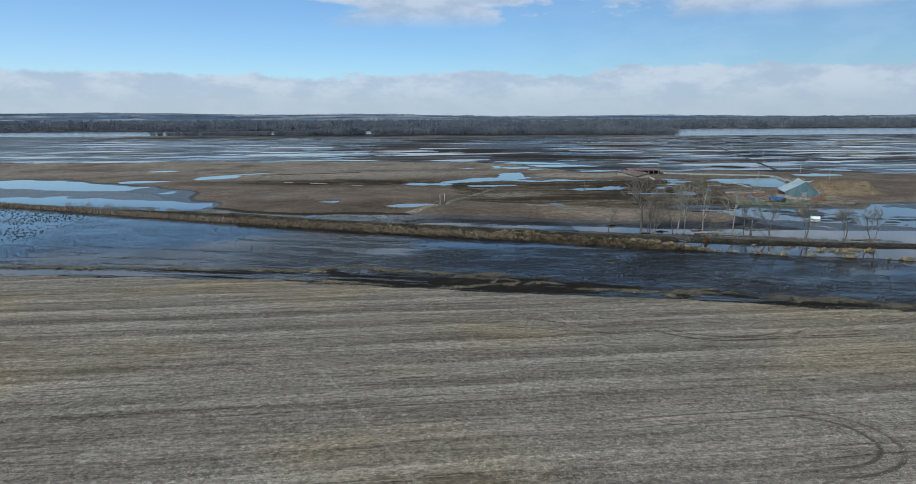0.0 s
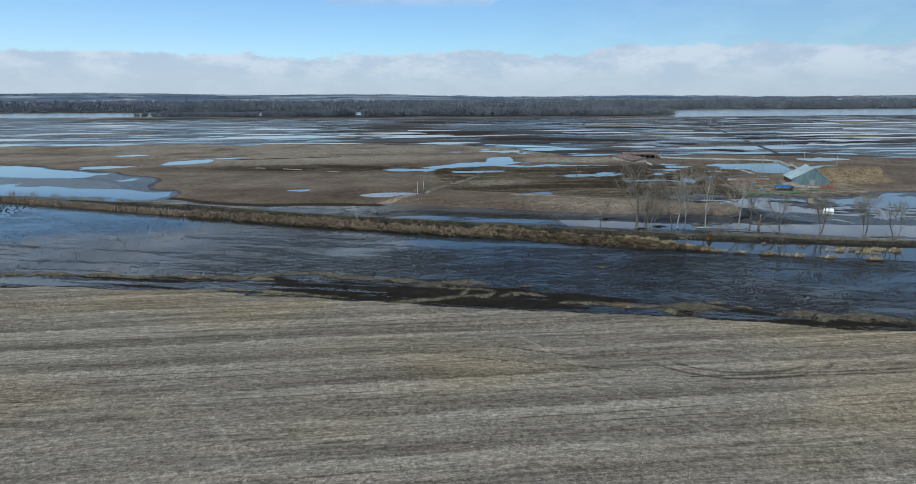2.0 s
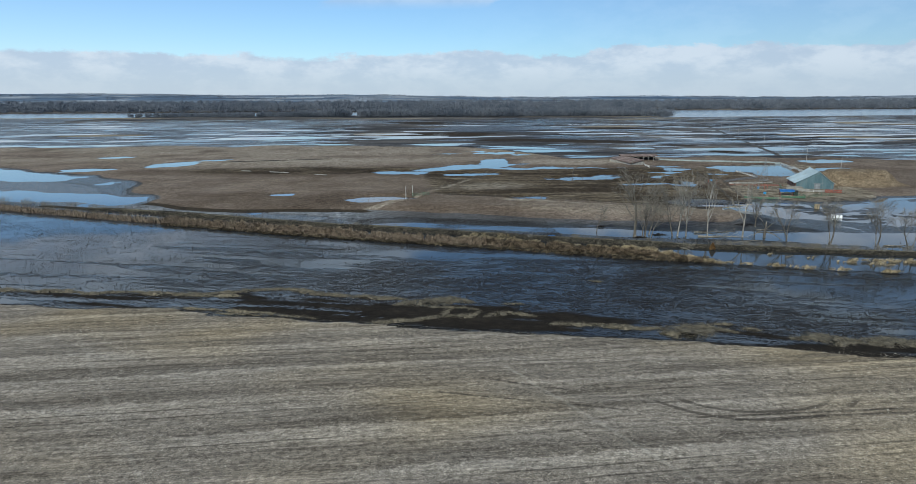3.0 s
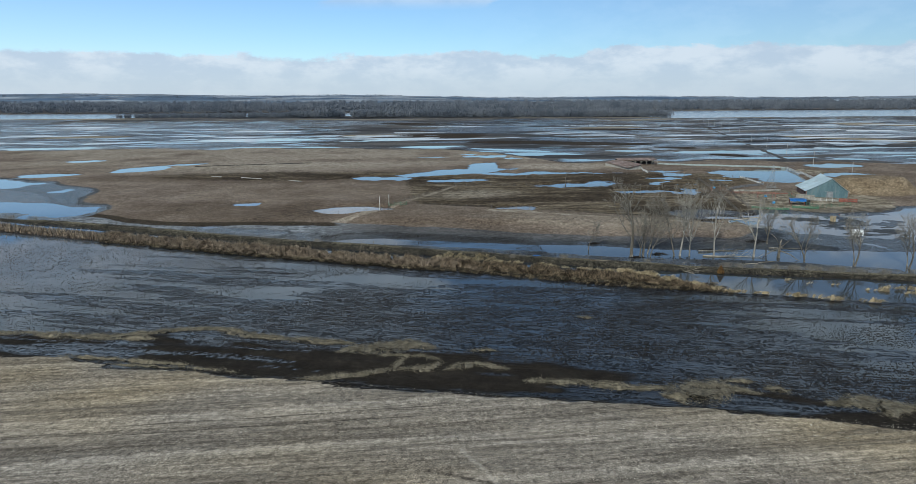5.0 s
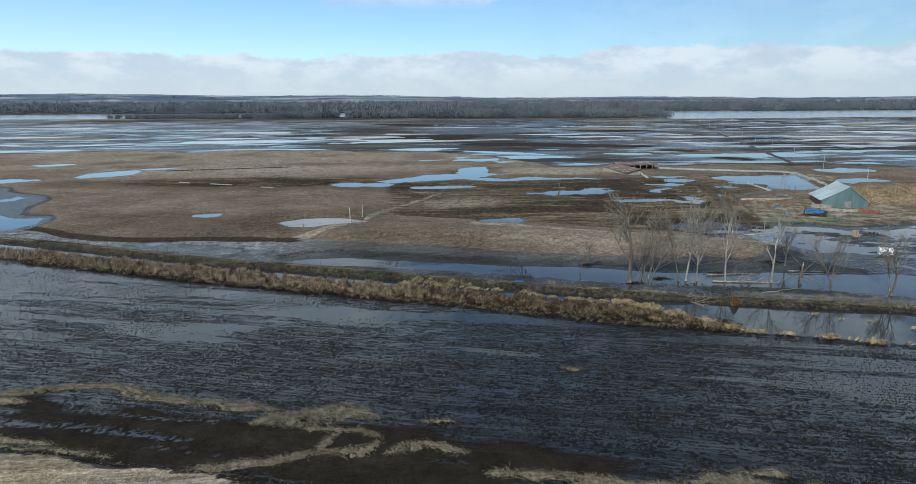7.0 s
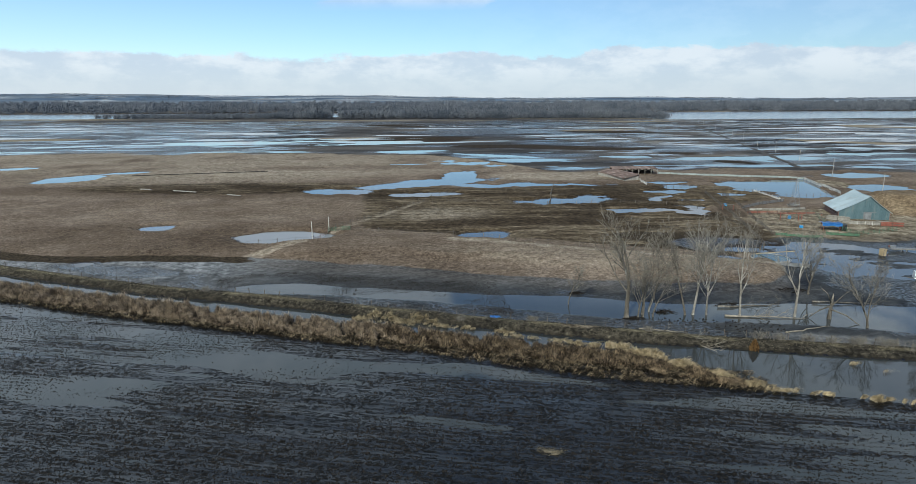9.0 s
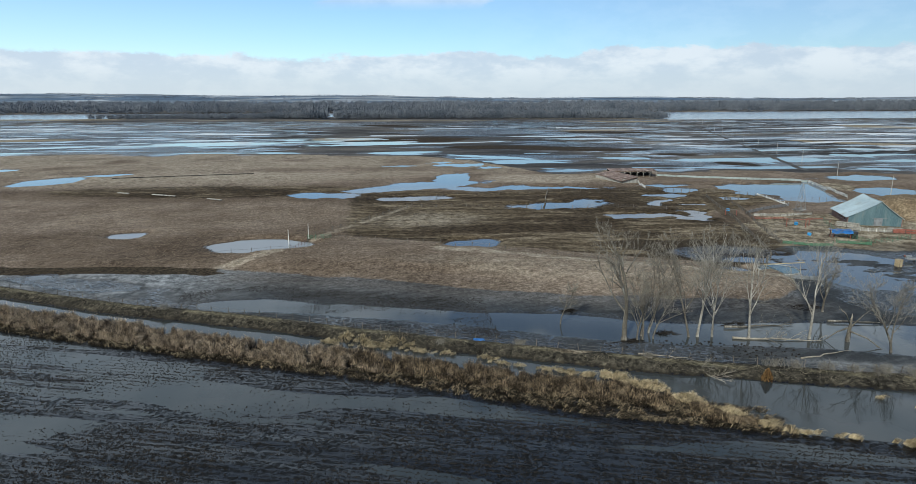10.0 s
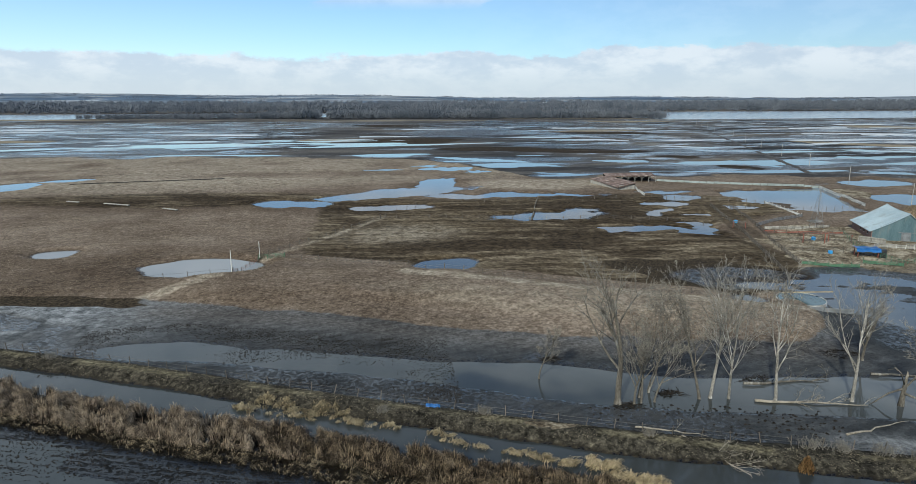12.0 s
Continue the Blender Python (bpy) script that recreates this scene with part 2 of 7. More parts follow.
    stub = blend(add, maths(add, "MULTIPLY", loops, ranged(add, n_fine, 0.3, 0.6, 0.35, 0.9)), stub, (0.060, 0.050, 0.039, 1))
    ruts = None
    for a, b in (((52.0, 101.8), (86.0, 100.9)), ((56.0, 100.6), (88.0, 99.7)), ((20.0, 113.1), (46.0, 104.1)), ((27.0, 117.0), (38.0, 112.0))):
        d = ranged(add, away(add, flat, a, b), 0.34, 0.14)
        ruts = d if ruts is None else maths(add, "MAXIMUM", ruts, d)
    stub = blend(add, maths(add, "MULTIPLY", ruts, ranged(add, n_sod, 0.40, 0.56, 0.15, 0.85)), stub, (0.050, 0.041, 0.032, 1))
    line_pale = maths(add, "MULTIPLY", ranged(add, away(add, flat, (-10.1, 90.5), (8.2, 46.0)), 0.30, 0.10), 0.19)
    line_old = maths(add, "MULTIPLY", ranged(add, away(add, flat, (-39.6, 141.6), (-10.1, 90.5)), 0.45, 0.12), 0.12)
    stub = blend(add, maths(add, "MULTIPLY", maths(add, "MAXIMUM", maths(add, "MAXIMUM", line_pale, line_old), maths(add, "MULTIPLY", ranged(add, away(add, flat, (31.0, 121.0), (46.0, 86.0)), 0.45, 0.15), 0.22)), ranged(add, n_sod, 0.36, 0.5)), stub, (0.48, 0.43, 0.35, 1))
    # wet ploughed silt in rows
    rows = grain(add, co, 1.7, 6, 0.72, (0.11, 1, 1), radians(-17))
    plo = ramp(add, maths(add, "ADD", maths(add, "MULTIPLY", rows, 0.6), maths(add, "MULTIPLY", n_fine, 0.4)),
               (0.38, (0.005, 0.0052, 0.005)), (0.52, (0.013, 0.0130, 0.0125)), (0.66, (0.038, 0.036, 0.033)))
    wrack = ramp(add, maths(add, "ADD", maths(add, "MULTIPLY", n_mid, 0.5), maths(add, "MULTIPLY", n_grit, 0.5)), (0.40, (0.012, 0.0095, 0.0072)), (0.52, (0.024, 0.0195, 0.015)), (0.64, (0.048, 0.039, 0.028)))
    # bare grey mud
    silted = maths(add, "ADD", maths(add, "MULTIPLY", n_large, 0.40), maths(add, "ADD", maths(add, "MULTIPLY", grain(add, co, 0.5, 7, 0.74, (0.22, 1, 1), 0.28), 0.35), maths(add, "MULTIPLY", n_fine, 0.25)))
    mud = ramp(add, silted, (0.41, (0.033, 0.036, 0.038)), (0.50, (0.069, 0.073, 0.076)), (0.59, (0.122, 0.127, 0.130)))
    mud = blend(add, attribute(add, "firm"), mud, ramp(add, silted, (0.41, (0.060, 0.053, 0.047)), (0.50, (0.094, 0.085, 0.077)), (0.59, (0.138, 0.127, 0.117))))
    # lighter silt, plus the sky sheen of wet mud painted in
    mud = blend(add, maths(add, "MULTIPLY", attribute(add, "dried"), ranged(add, n_mid, 0.36, 0.56)), mud, ramp(add, n_sod, (0.38, (0.135, 0.139, 0.142)), (0.62, (0.26, 0.264, 0.266))))
    dike = ramp(add, maths(add, "ADD", maths(add, "MULTIPLY", n_mid, 0.4), maths(add, "MULTIPLY", n_fine, 0.6)),
                (0.40, (0.011, 0.0097, 0.008)), (0.50, (0.030, 0.0265, 0.021)), (0.60, (0.070, 0.061, 0.045)), (0.70, (0.16, 0.138, 0.099)))
    dike = blend(add, maths(add, "MULTIPLY", attribute(add, "crest"), 0.7), dike, ramp(add, n_fine, (0.36, (0.062, 0.053, 0.030)), (0.66, (0.30, 0.255, 0.165))))
    # soil under the reeds: dark wet litter, with shade between stems painted in
    bedding = ramp(add, n_fine, (0.38, (0.006, 0.005, 0.004)), (0.55, (0.020, 0.016, 0.011)), (0.70, (0.055, 0.043, 0.028)))
    yard = ramp(add, maths(add, "ADD", maths(add, "MULTIPLY", n_mid, 0.6), maths(add, "MULTIPLY", n_fine, 0.4)),
                (0.40, (0.044, 0.033, 0.022)), (0.49, (0.150, 0.118, 0.080)), (0.58, (0.34, 0.29, 0.215)))
    heap = ramp(add, maths(add, "ADD", maths(add, "MULTIPLY", n_mid, 0.5), maths(add, "MULTIPLY", n_fine, 0.5)),
                (0.38, (0.080, 0.057, 0.036)), (0.50, (0.145, 0.107, 0.069)), (0.62, (0.215, 0.166, 0.112)))
    # distant fields, large plots of plough, stubble and winter wheat, bluish with painted haze
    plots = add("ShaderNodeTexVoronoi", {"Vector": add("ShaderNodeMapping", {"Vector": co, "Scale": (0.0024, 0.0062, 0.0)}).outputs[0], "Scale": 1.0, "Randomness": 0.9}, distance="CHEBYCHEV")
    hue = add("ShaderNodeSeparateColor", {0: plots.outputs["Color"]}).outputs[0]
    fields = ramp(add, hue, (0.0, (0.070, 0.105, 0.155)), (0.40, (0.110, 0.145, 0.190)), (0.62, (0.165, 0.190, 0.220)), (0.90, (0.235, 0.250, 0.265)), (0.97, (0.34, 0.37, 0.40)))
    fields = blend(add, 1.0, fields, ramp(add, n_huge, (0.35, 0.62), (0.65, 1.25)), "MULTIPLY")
    col = plain
    fray = maths(add, "ADD", maths(add, "MULTIPLY", n_mid, 0.35), maths(add, "MULTIPLY", n_fine, 0.65))
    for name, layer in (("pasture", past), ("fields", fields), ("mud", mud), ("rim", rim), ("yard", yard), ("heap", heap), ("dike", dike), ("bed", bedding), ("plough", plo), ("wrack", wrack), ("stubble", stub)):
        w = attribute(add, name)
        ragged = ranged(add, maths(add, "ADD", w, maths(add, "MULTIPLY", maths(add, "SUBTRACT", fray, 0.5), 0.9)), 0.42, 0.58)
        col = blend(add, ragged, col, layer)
    col = blend(add, maths(add, "SUBTRACT", 1.0, attribute(add, "stubble")), col, blend(add, 1.0, col, ramp(add, n_sod, (0.36, 0.84), (0.64, 1.14)), "MULTIPLY"))
    col = blend(add, 1.0, col, ramp(add, n_fine, (0.34, 0.64), (0.66, 1.34)), "MULTIPLY")
    col = blend(add, 1.0, col, ramp(add, n_grit, (0.30, 0.66), (0.70, 1.32)), "MULTIPLY")
    specks = ranged(add, grain(add, co, 0.9, 3, 0.8), 0.62, 0.70)
    col = blend(add, maths(add, "MULTIPLY", specks, 0.55), col, blend(add, 1.0, col, (0.35, 0.34, 0.33, 1), "MULTIPLY"))
    # soaked margins are darker and shinier
    soak = attribute(add, "soak")
    soak = ranged(add, maths(add, "ADD", soak, maths(add, "MULTIPLY", maths(add, "SUBTRACT", fray, 0.5), 0.85)), 0.30, 0.80)
    col = blend(add, soak, col, blend(add, 1.0, col, (0.40, 0.385, 0.375, 1), "MULTIPLY"))
    links.new(col, bsdf.inputs["Base Color"])
    gloss = maths(add, "MULTIPLY", soak, ranged(add, n_fine, 0.62, 0.36, 0.35, 1.0))
    film = maths(add, "MULTIPLY", attribute(add, "plough"), ranged(add, maths(add, "ADD", maths(add, "MULTIPLY", rows, 0.7), maths(add, "MULTIPLY", n_mid, 0.3)), 0.53, 0.45))
    film = maths(add, "MULTIPLY", film, maths(add, "SUBTRACT", 1.0, maths(add, "MAXIMUM", attribute(add, "stubble"), maths(add, "MULTIPLY", attribute(add, "wrack"), 0.85))))
    # thin films of water drawn out over the plain
    film = maths(add, "MAXIMUM", film, maths(add, "MULTIPLY", attribute(add, "sheet"), ranged(add, grain(add, co, 0.045, 8, 0.72, (0.30, 1, 1)), 0.49, 0.585)))
    shine = maths(add, "MAXIMUM", maths(add, "MULTIPLY", gloss, gloss), film)
    links.new(ranged(add, shine, 0.15, 0.9, 0.03, 0.5), bsdf.inputs["Specular IOR Level"])
    links.new(maths(add, "MINIMUM", ranged(add, gloss, 0.0, 1.0, 0.92, 0.17), ranged(add, film, 0.0, 1.0, 0.92, 0.13)), bsdf.inputs["Roughness"])
    relief = maths(add, "ADD", maths(add, "MULTIPLY", n_fine, 0.7), maths(add, "MULTIPLY", n_grit, 0.3))
    furrow = maths(add, "MULTIPLY", maths(add, "MULTIPLY", attribute(add, "plough"), rows), 0.22)
    height = maths(add, "ADD", furrow, maths(add, "MULTIPLY", relief, ranged(add, soak, 0.0, 1.0, 0.75, 0.20)))
    b = add("ShaderNodeBump", {"Strength": 1.0, "Distance": 0.12, "Height": height})
    links.new(b.outputs[0], bsdf.inputs["Normal"])
    return m


def water_material():
    m, add, links, bsdf = material("flood_water", 0.5)
    co = add("ShaderNodeTexCoord").outputs["Object"]
    murk = grain(add, co, 0.05, 4, 0.6)
    bsdf.inputs["IOR"].default_value = 1.333
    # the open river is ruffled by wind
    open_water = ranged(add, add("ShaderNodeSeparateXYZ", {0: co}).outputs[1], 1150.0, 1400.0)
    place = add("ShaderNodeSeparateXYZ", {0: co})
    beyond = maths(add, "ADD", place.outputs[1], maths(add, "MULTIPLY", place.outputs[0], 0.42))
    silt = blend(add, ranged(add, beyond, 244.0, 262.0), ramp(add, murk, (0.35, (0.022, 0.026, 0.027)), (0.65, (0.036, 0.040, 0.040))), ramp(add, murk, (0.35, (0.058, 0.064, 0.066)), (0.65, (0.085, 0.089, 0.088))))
    # shallow water over black plough is clear and dark
    silt = blend(add, ranged(add, beyond, 208.0, 216.0), ramp(add, murk, (0.35, (0.019, 0.024, 0.026)), (0.65, (0.036, 0.042, 0.043))), silt)
    # two pasture ponds: mirrored pale cloud painted into the water's base colour
    pond_reach = add("ShaderNodeVectorMath", {0: co, 1: (-8.0, 296.0, 0.0)}, operation="DISTANCE").outputs["Value"]
    silt = blend(add, ranged(add, pond_reach, 44.0, 34.0), silt, (0.165, 0.168, 0.165, 1))
    # pale river base stands in for sky reflected off the ruffled surface
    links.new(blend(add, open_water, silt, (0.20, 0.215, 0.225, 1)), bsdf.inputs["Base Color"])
    calm = ranged(add, grain(add, co, 0.02, 4, 0.6), 0.35, 0.65, 0.02, 0.06)
    links.new(maths(add, "ADD", calm, maths(add, "MULTIPLY", open_water, 0.16)), bsdf.inputs["Roughness"])
    ripple = maths(add, "ADD", grain(add, co, 0.9, 3, 0.5), maths(add, "MULTIPLY", grain(add, co, 4.0, 2, 0.5), 0.3))
    b = add("ShaderNodeBump", {"Strength": 0.025, "Distance": 0.05, "Height": ripple})
    links.new(b.outputs[0], bsdf.inputs["Normal"])
    return m


def blades_material(name, dark, mid, light):
    m, add, links, bsdf = material(name, 0.06)
    v = add("ShaderNodeNewGeometry").outputs["Random Per Island"]
    co = add("ShaderNodeTexCoord").outputs["Object"]
    patch = ranged(add, grain(add, co, 0.75, 4, 0.7), 0.36, 0.64)
    col = ramp(add, maths(add, "ADD", maths(add, "MULTIPLY", v, 0.6), maths(add, "MULTIPLY", patch, 0.4)), (0.18, dark), (0.5, mid), (0.86, light))
    links.new(col, bsdf.inputs["Base Color"])
    bsdf.inputs["Roughness"].default_value = 0.75
    return m


GROUND = ground_material()
WATER = water_material()
REED = blades_material("dry_reed", (0.020, 0.015, 0.011), (0.160, 0.120, 0.086), (0.45, 0.352, 0.252))
STRAW = blades_material("bleached_straw", (0.090, 0.070, 0.042), (0.265, 0.208, 0.127), (0.50, 0.405, 0.262))
MATTED = blades_material("matted_ditch_grass", (0.062, 0.049, 0.030), (0.20, 0.160, 0.100), (0.42, 0.345, 0.225))
DRIFT = blades_material("sodden_straw", (0.045, 0.037, 0.024), (0.145, 0.120, 0.079), (0.30, 0.255, 0.18))
DARKREED = blades_material("sodden_reed", (0.009, 0.007, 0.005), (0.062, 0.045, 0.031), (0.33, 0.25, 0.165))
CLOD = surface("wet_clod", (0.007, 0.006, 0.0053), (0.026, 0.0215, 0.0178), 2.0, 0.8, vary="island", specular=0.08)
BARK = surface("grey_bark", (0.048, 0.041, 0.033), (0.135, 0.120, 0.100), 1.6, 0.9, bump=0.5, stretch=(1, 1, 0.3), stain=(0.22, 0.205, 0.18))
TWIG = surface("twig_bark", (0.075, 0.067, 0.056), (0.24, 0.216, 0.182), 0.7, 0.85, bump=0)
PALE_BARK = surface("pale_bark", (0.080, 0.072, 0.061), (0.27, 0.25, 0.22), 1.6, 0.9, bump=0.5, stretch=(1, 1, 0.3), stain=(0.40, 0.375, 0.335))
DEAD = surface("bleached_wood", (0.11, 0.093, 0.072), (0.30, 0.265, 0.215), 1.6, 0.85, bump=0.4, stretch=(1, 1, 0.3))
# bluish grey: air haze over the distance is painted into the bark colour
FAR_WOOD = surface("hazy_far_wood", (0.045, 0.056, 0.074), (0.130, 0.140, 0.160), 0.03, 0.95, bump=0)
POST = surface("weathered_post", (0.055, 0.045, 0.036), (0.15, 0.13, 0.11), 3.0, 0.9, bump=0.3, vary="object")
PALE_POST = surface("pale_post", (0.42, 0.41, 0.38), (0.62, 0.60, 0.56), 3.0, 0.8, bump=0.2, vary="object")
WIRE = surface("fence_wire", (0.07, 0.065, 0.06), (0.14, 0.13, 0.12), 6, 0.6, 0.6, bump=0)
GREEN = surface("green_pipe_paint", (0.03, 0.075, 0.045), (0.07, 0.16, 0.095), 2, 0.5, bump=0.1)
RED = surface("faded_red_paint", (0.11, 0.035, 0.026), (0.24, 0.085, 0.06), 2, 0.7, bump=0.2, stretch=(3, 3, 0.4))
MAROON = surface("maroon_boards", (0.10, 0.055, 0.048), (0.24, 0.15, 0.13), 1.2, 0.85, bump=0.4, stretch=(4, 4, 0.3), stain=(0.27, 0.23, 0.21))
TEAL = surface("teal_sheet_metal", (0.052, 0.094, 0.110), (0.105, 0.160, 0.176), 0.5, 0.5, 0.2, bump=0.05, stretch=(2, 2, 0.4), stain=(0.12, 0.155, 0.16))
ROOF = surface("galvanised_roof", (0.29, 0.36, 0.39), (0.43, 0.51, 0.54), 0.4, 0.5, 0.2, bump=0.05, stain=(0.29, 0.32, 0.32))
RUST = surface("rusty_roof", (0.09, 0.05, 0.034), (0.27, 0.185, 0.145), 0.5, 0.7, 0.2, bump=0.1, stretch=(2, 2, 2), stain=(0.40, 0.33, 0.28), vary="object")
GREYBOARD = surface("grey_boards", (0.14, 0.135, 0.12), (0.33, 0.31, 0.28), 1.2, 0.85, bump=0.4, stretch=(4, 4, 0.3), vary="object")
CONCRETE = surface("old_concrete", (0.24, 0.235, 0.22), (0.44, 0.43, 0.40), 0.8, 0.9, bump=0.2, stain=(0.19, 0.18, 0.165))
WHITE = surface("white_paint", (0.66, 0.67, 0.67), (0.80, 0.80, 0.79), 1.0, 0.4, bump=0.02, stain=(0.58, 0.57, 0.54))
# near-black that stands in for shade indoors; also used on old boards
DARK = surface("dark_inside", (0.010, 0.010, 0.010), (0.022, 0.021, 0.020), 1.0, 0.9, bump=0)
STEEL = surface("galvanised_steel", (0.13, 0.137, 0.142), (0.27, 0.277, 0.285), 2.0, 0.5, 0.6, bump=0.05)
TARP = surface("blue_tarp", (0.01, 0.055, 0.17), (0.02, 0.13, 0.34), 1.2, 0.45, bump=0.5)
BLUE = surface("blue_plastic", (0.02, 0.16, 0.36), (0.04, 0.27, 0.52), 1.0, 0.4, bump=0)
BLACK = surface("black_plastic", (0.012, 0.012, 0.013), (0.035, 0.035, 0.036), 2.0, 0.5, bump=0)
RUBBER = surface("tyre_rubber", (0.012, 0.012, 0.012), (0.03, 0.03, 0.03), 4.0, 0.85, bump=0.1)
PLYWOOD = surface("weathered_plywood", (0.20, 0.155, 0.095), (0.36, 0.29, 0.19), 1.0, 0.85, bump=0.2)
CEDAR = blades_material("brown_cedar", (0.04, 0.022, 0.010), (0.10, 0.058, 0.025), (0.18, 0.11, 0.05))


# ---- the lie of the land ----
def lattice(i, j, seed):
    h = (i * 374761393 + j * 668265263 + seed * 974634777) & 0x7FFFFFFF
    h = ((h ^ (h >> 13)) * 1274126177) & 0x7FFFFFFF
    return ((h ^ (h >> 16)) & 0xFFFF) / 65535.0


def bumps(x, y, seed=0):
    """Smooth noise between 0 and 1, over arrays."""
    i, j = np.floor(x).astype(np.int64), np.floor(y).astype(np.int64)
    u, v = x - i, y - j
    u, v = u * u * (3 - 2 * u), v * v * (3 - 2 * v)
    a, b, c, d = lattice(i, j, seed), lattice(i + 1, j, seed), lattice(i, j + 1, seed), lattice(i + 1, j + 1, seed)
    return (a * (1 - u) + b * u) * (1 - v) + (c * (1 - u) + d * u) * v


def rough(x, y, size, octaves=4, seed=0, gain=0.5):
    total, weight, out = 0.0, 1.0, 0.0
    for k in range(octaves):
        out = out + weight * bumps(x / size * 2 ** k + 17.3 * k, y / size * 2 ** k - 9.1 * k, seed + k)
        total += weight
        weight *= gain
    return out / total


def step(v, a, b):
    s = np.clip((v - a) / (b - a), 0, 1)
    return s * s * (3 - 2 * s)


def line(x, *knots):
    """A border that runs across the country: y over x, eased between its knots."""
    xs, ys = zip(*knots)
    return sum(np.interp(x + o, xs, ys) for o in (-6, -3, 0, 3, 6)) / 5


def stubble_edge(x):
    return line(x, (-600, 276), (-103, 170), (-33, 156), (8, 142.5), (43, 132), (86, 119.5), (108, 113.5), (500, -20))


def plough_edge(x):
    return line(x, (-600, 286), (-107, 179), (-27, 167), (24, 155), (46, 143), (71, 134), (92, 127), (112, 119), (500, -10))


def reed_front(x):
    return line(x, (-600, 510), (-186, 308), (-87, 256), (-14, 220.5), (2, 213.5), (18, 206), (28, 201.8), (38, 198), (46.5, 194.6), (58, 188.3), (70, 182.3), (88, 176), (117, 165.5), (148, 154), (500, 20))


def reed_back(x):
    return reed_front(x) + np.interp(x, (-60, 12, 31, 58, 75, 80, 85, 90, 95), (9.5, 9.0, 9.0, 9.8, 10.4, 9.4, 7, 3.4, 1.6))


def dike_line(x):
    return line(x, (-600, 526), (-186, 321), (-60, 262), (-7, 234.8), (19, 224.6), (34, 217.6), (60, 206.3), (85, 196.4), (101, 191), (127, 183.2), (140, 179), (164, 174), (500, 90))


def pool_front(x):
    return line(x, (-30, 246), (0, 232.5), (20, 230.2), (39, 225), (65, 215.5), (82, 207), (123, 197), (146, 187.5), (177, 182), (500, 96))


def pool_back(x):
    return line(x, (-30, 244), (0, 235), (16, 239), (41, 231.5), (59, 225), (79, 220.5), (99, 212.5), (133, 208.5), (160, 201), (185, 198), (500, 120))


def pasture_edge(x):
    return line(x, (-600, 640), (-128, 352), (-94, 297), (-51, 266), (-21, 263), (7, 258), (38, 251), (70, 236), (90, 230), (118, 223), (133, 219), (139, 232), (146, 252), (150, 262), (500, 262))


def ellipse(x, y, cx, cy, rx, ry, turn=0.0):
    c, s = math.cos(radians(turn)), math.sin(radians(turn))
    u, v = (x - cx) * c + (y - cy) * s, -(x - cx) * s + (y - cy) * c
    return np.sqrt((u / rx) ** 2 + (v / ry) ** 2)


def segment(x, y, a, b):
    """Distance from a straight line between two places."""
    ax, ay, dx, dy = a[0], a[1], b[0] - a[0], b[1] - a[1]
    k = np.clip(((x - ax) * dx + (y - ay) * dy) / (dx * dx + dy * dy), 0, 1)
    return np.hypot(x - ax - k * dx, y - ay - k * dy)


def oval_field(x, y, ovals, ragged):
    """Nearness to any of some long ovals, 1 at their rims; ragged frays the rims."""
    out = 0 * x + 9.0
    for cx, cy, rx, ry, turn in ovals:
        out = np.minimum(out, ellipse(x, y, cx, cy, rx, ry, turn))
    return out + ragged


# flashes of water lying on the flood plain, bands of dead grass, and black boggy ground
FLASHES = [
    (-260, 868, 89, 8.5, -5), (-223, 771, 26, 8.5, -3), (-179, 733, 29, 8, 40), (-238, 679, 45, 9, 18), (-149, 582, 20, 6, -5), (-97, 733, 58, 6, 17), (-63, 608, 46, 6, -6),
    (-331, 824, 36, 8, 8), (-406, 977, 49, 9, 0), (85, 694, 87, 8.5, 10), (101, 897, 54, 10, -1), (66, 826, 33, 11, -4), (142, 1084, 65, 9, -14), (226, 787, 33, 12, -9),
]
FLASHES += [
    (255, 926, 30, 13, -9), (120, 555, 36, 7, -37), (164, 575, 33, 6.5, -6), (147, 469, 18, 5, -13), (402, 965, 60, 11, -18), (326, 630, 43, 9, -28), (377, 764, 40, 13, -17),
    (220, 526, 18, 7, -15), (291, 497, 27, 6, -79), (448, 571, 34, 9, -31), (387, 520, 28, 9, -70), (671, 1092, 41, 20, -19), (487, 1266, 55, 15, -10), (586, 806, 53, 8, -16), (337, 439, 19, 6, -45), (286, 730, 27, 9, -30),
]
HAY_LAND = [(490, 630, 90, 17, -54), (778, 934, 75, 40, -55), (500, 1199, 68, 30, -10), (14, 766, 32, 22, 0), (335, 906, 56, 20, -1), (-304, 786, 45, 20, 11), (-684, 1500, 240, 40, -10), (40, 1330, 260, 14, -5), (620, 1330, 260, 14, -12)]
BOG_LAND = [(95, 754, 48, 40, 10), (267, 548, 18, 15, -18), (87, 1088, 70, 38, -30), (207, 613, 55, 20, -15), (271, 480, 16, 10, -61), (150, 640, 40, 20, 0), (330, 860, 60, 30, -15)]
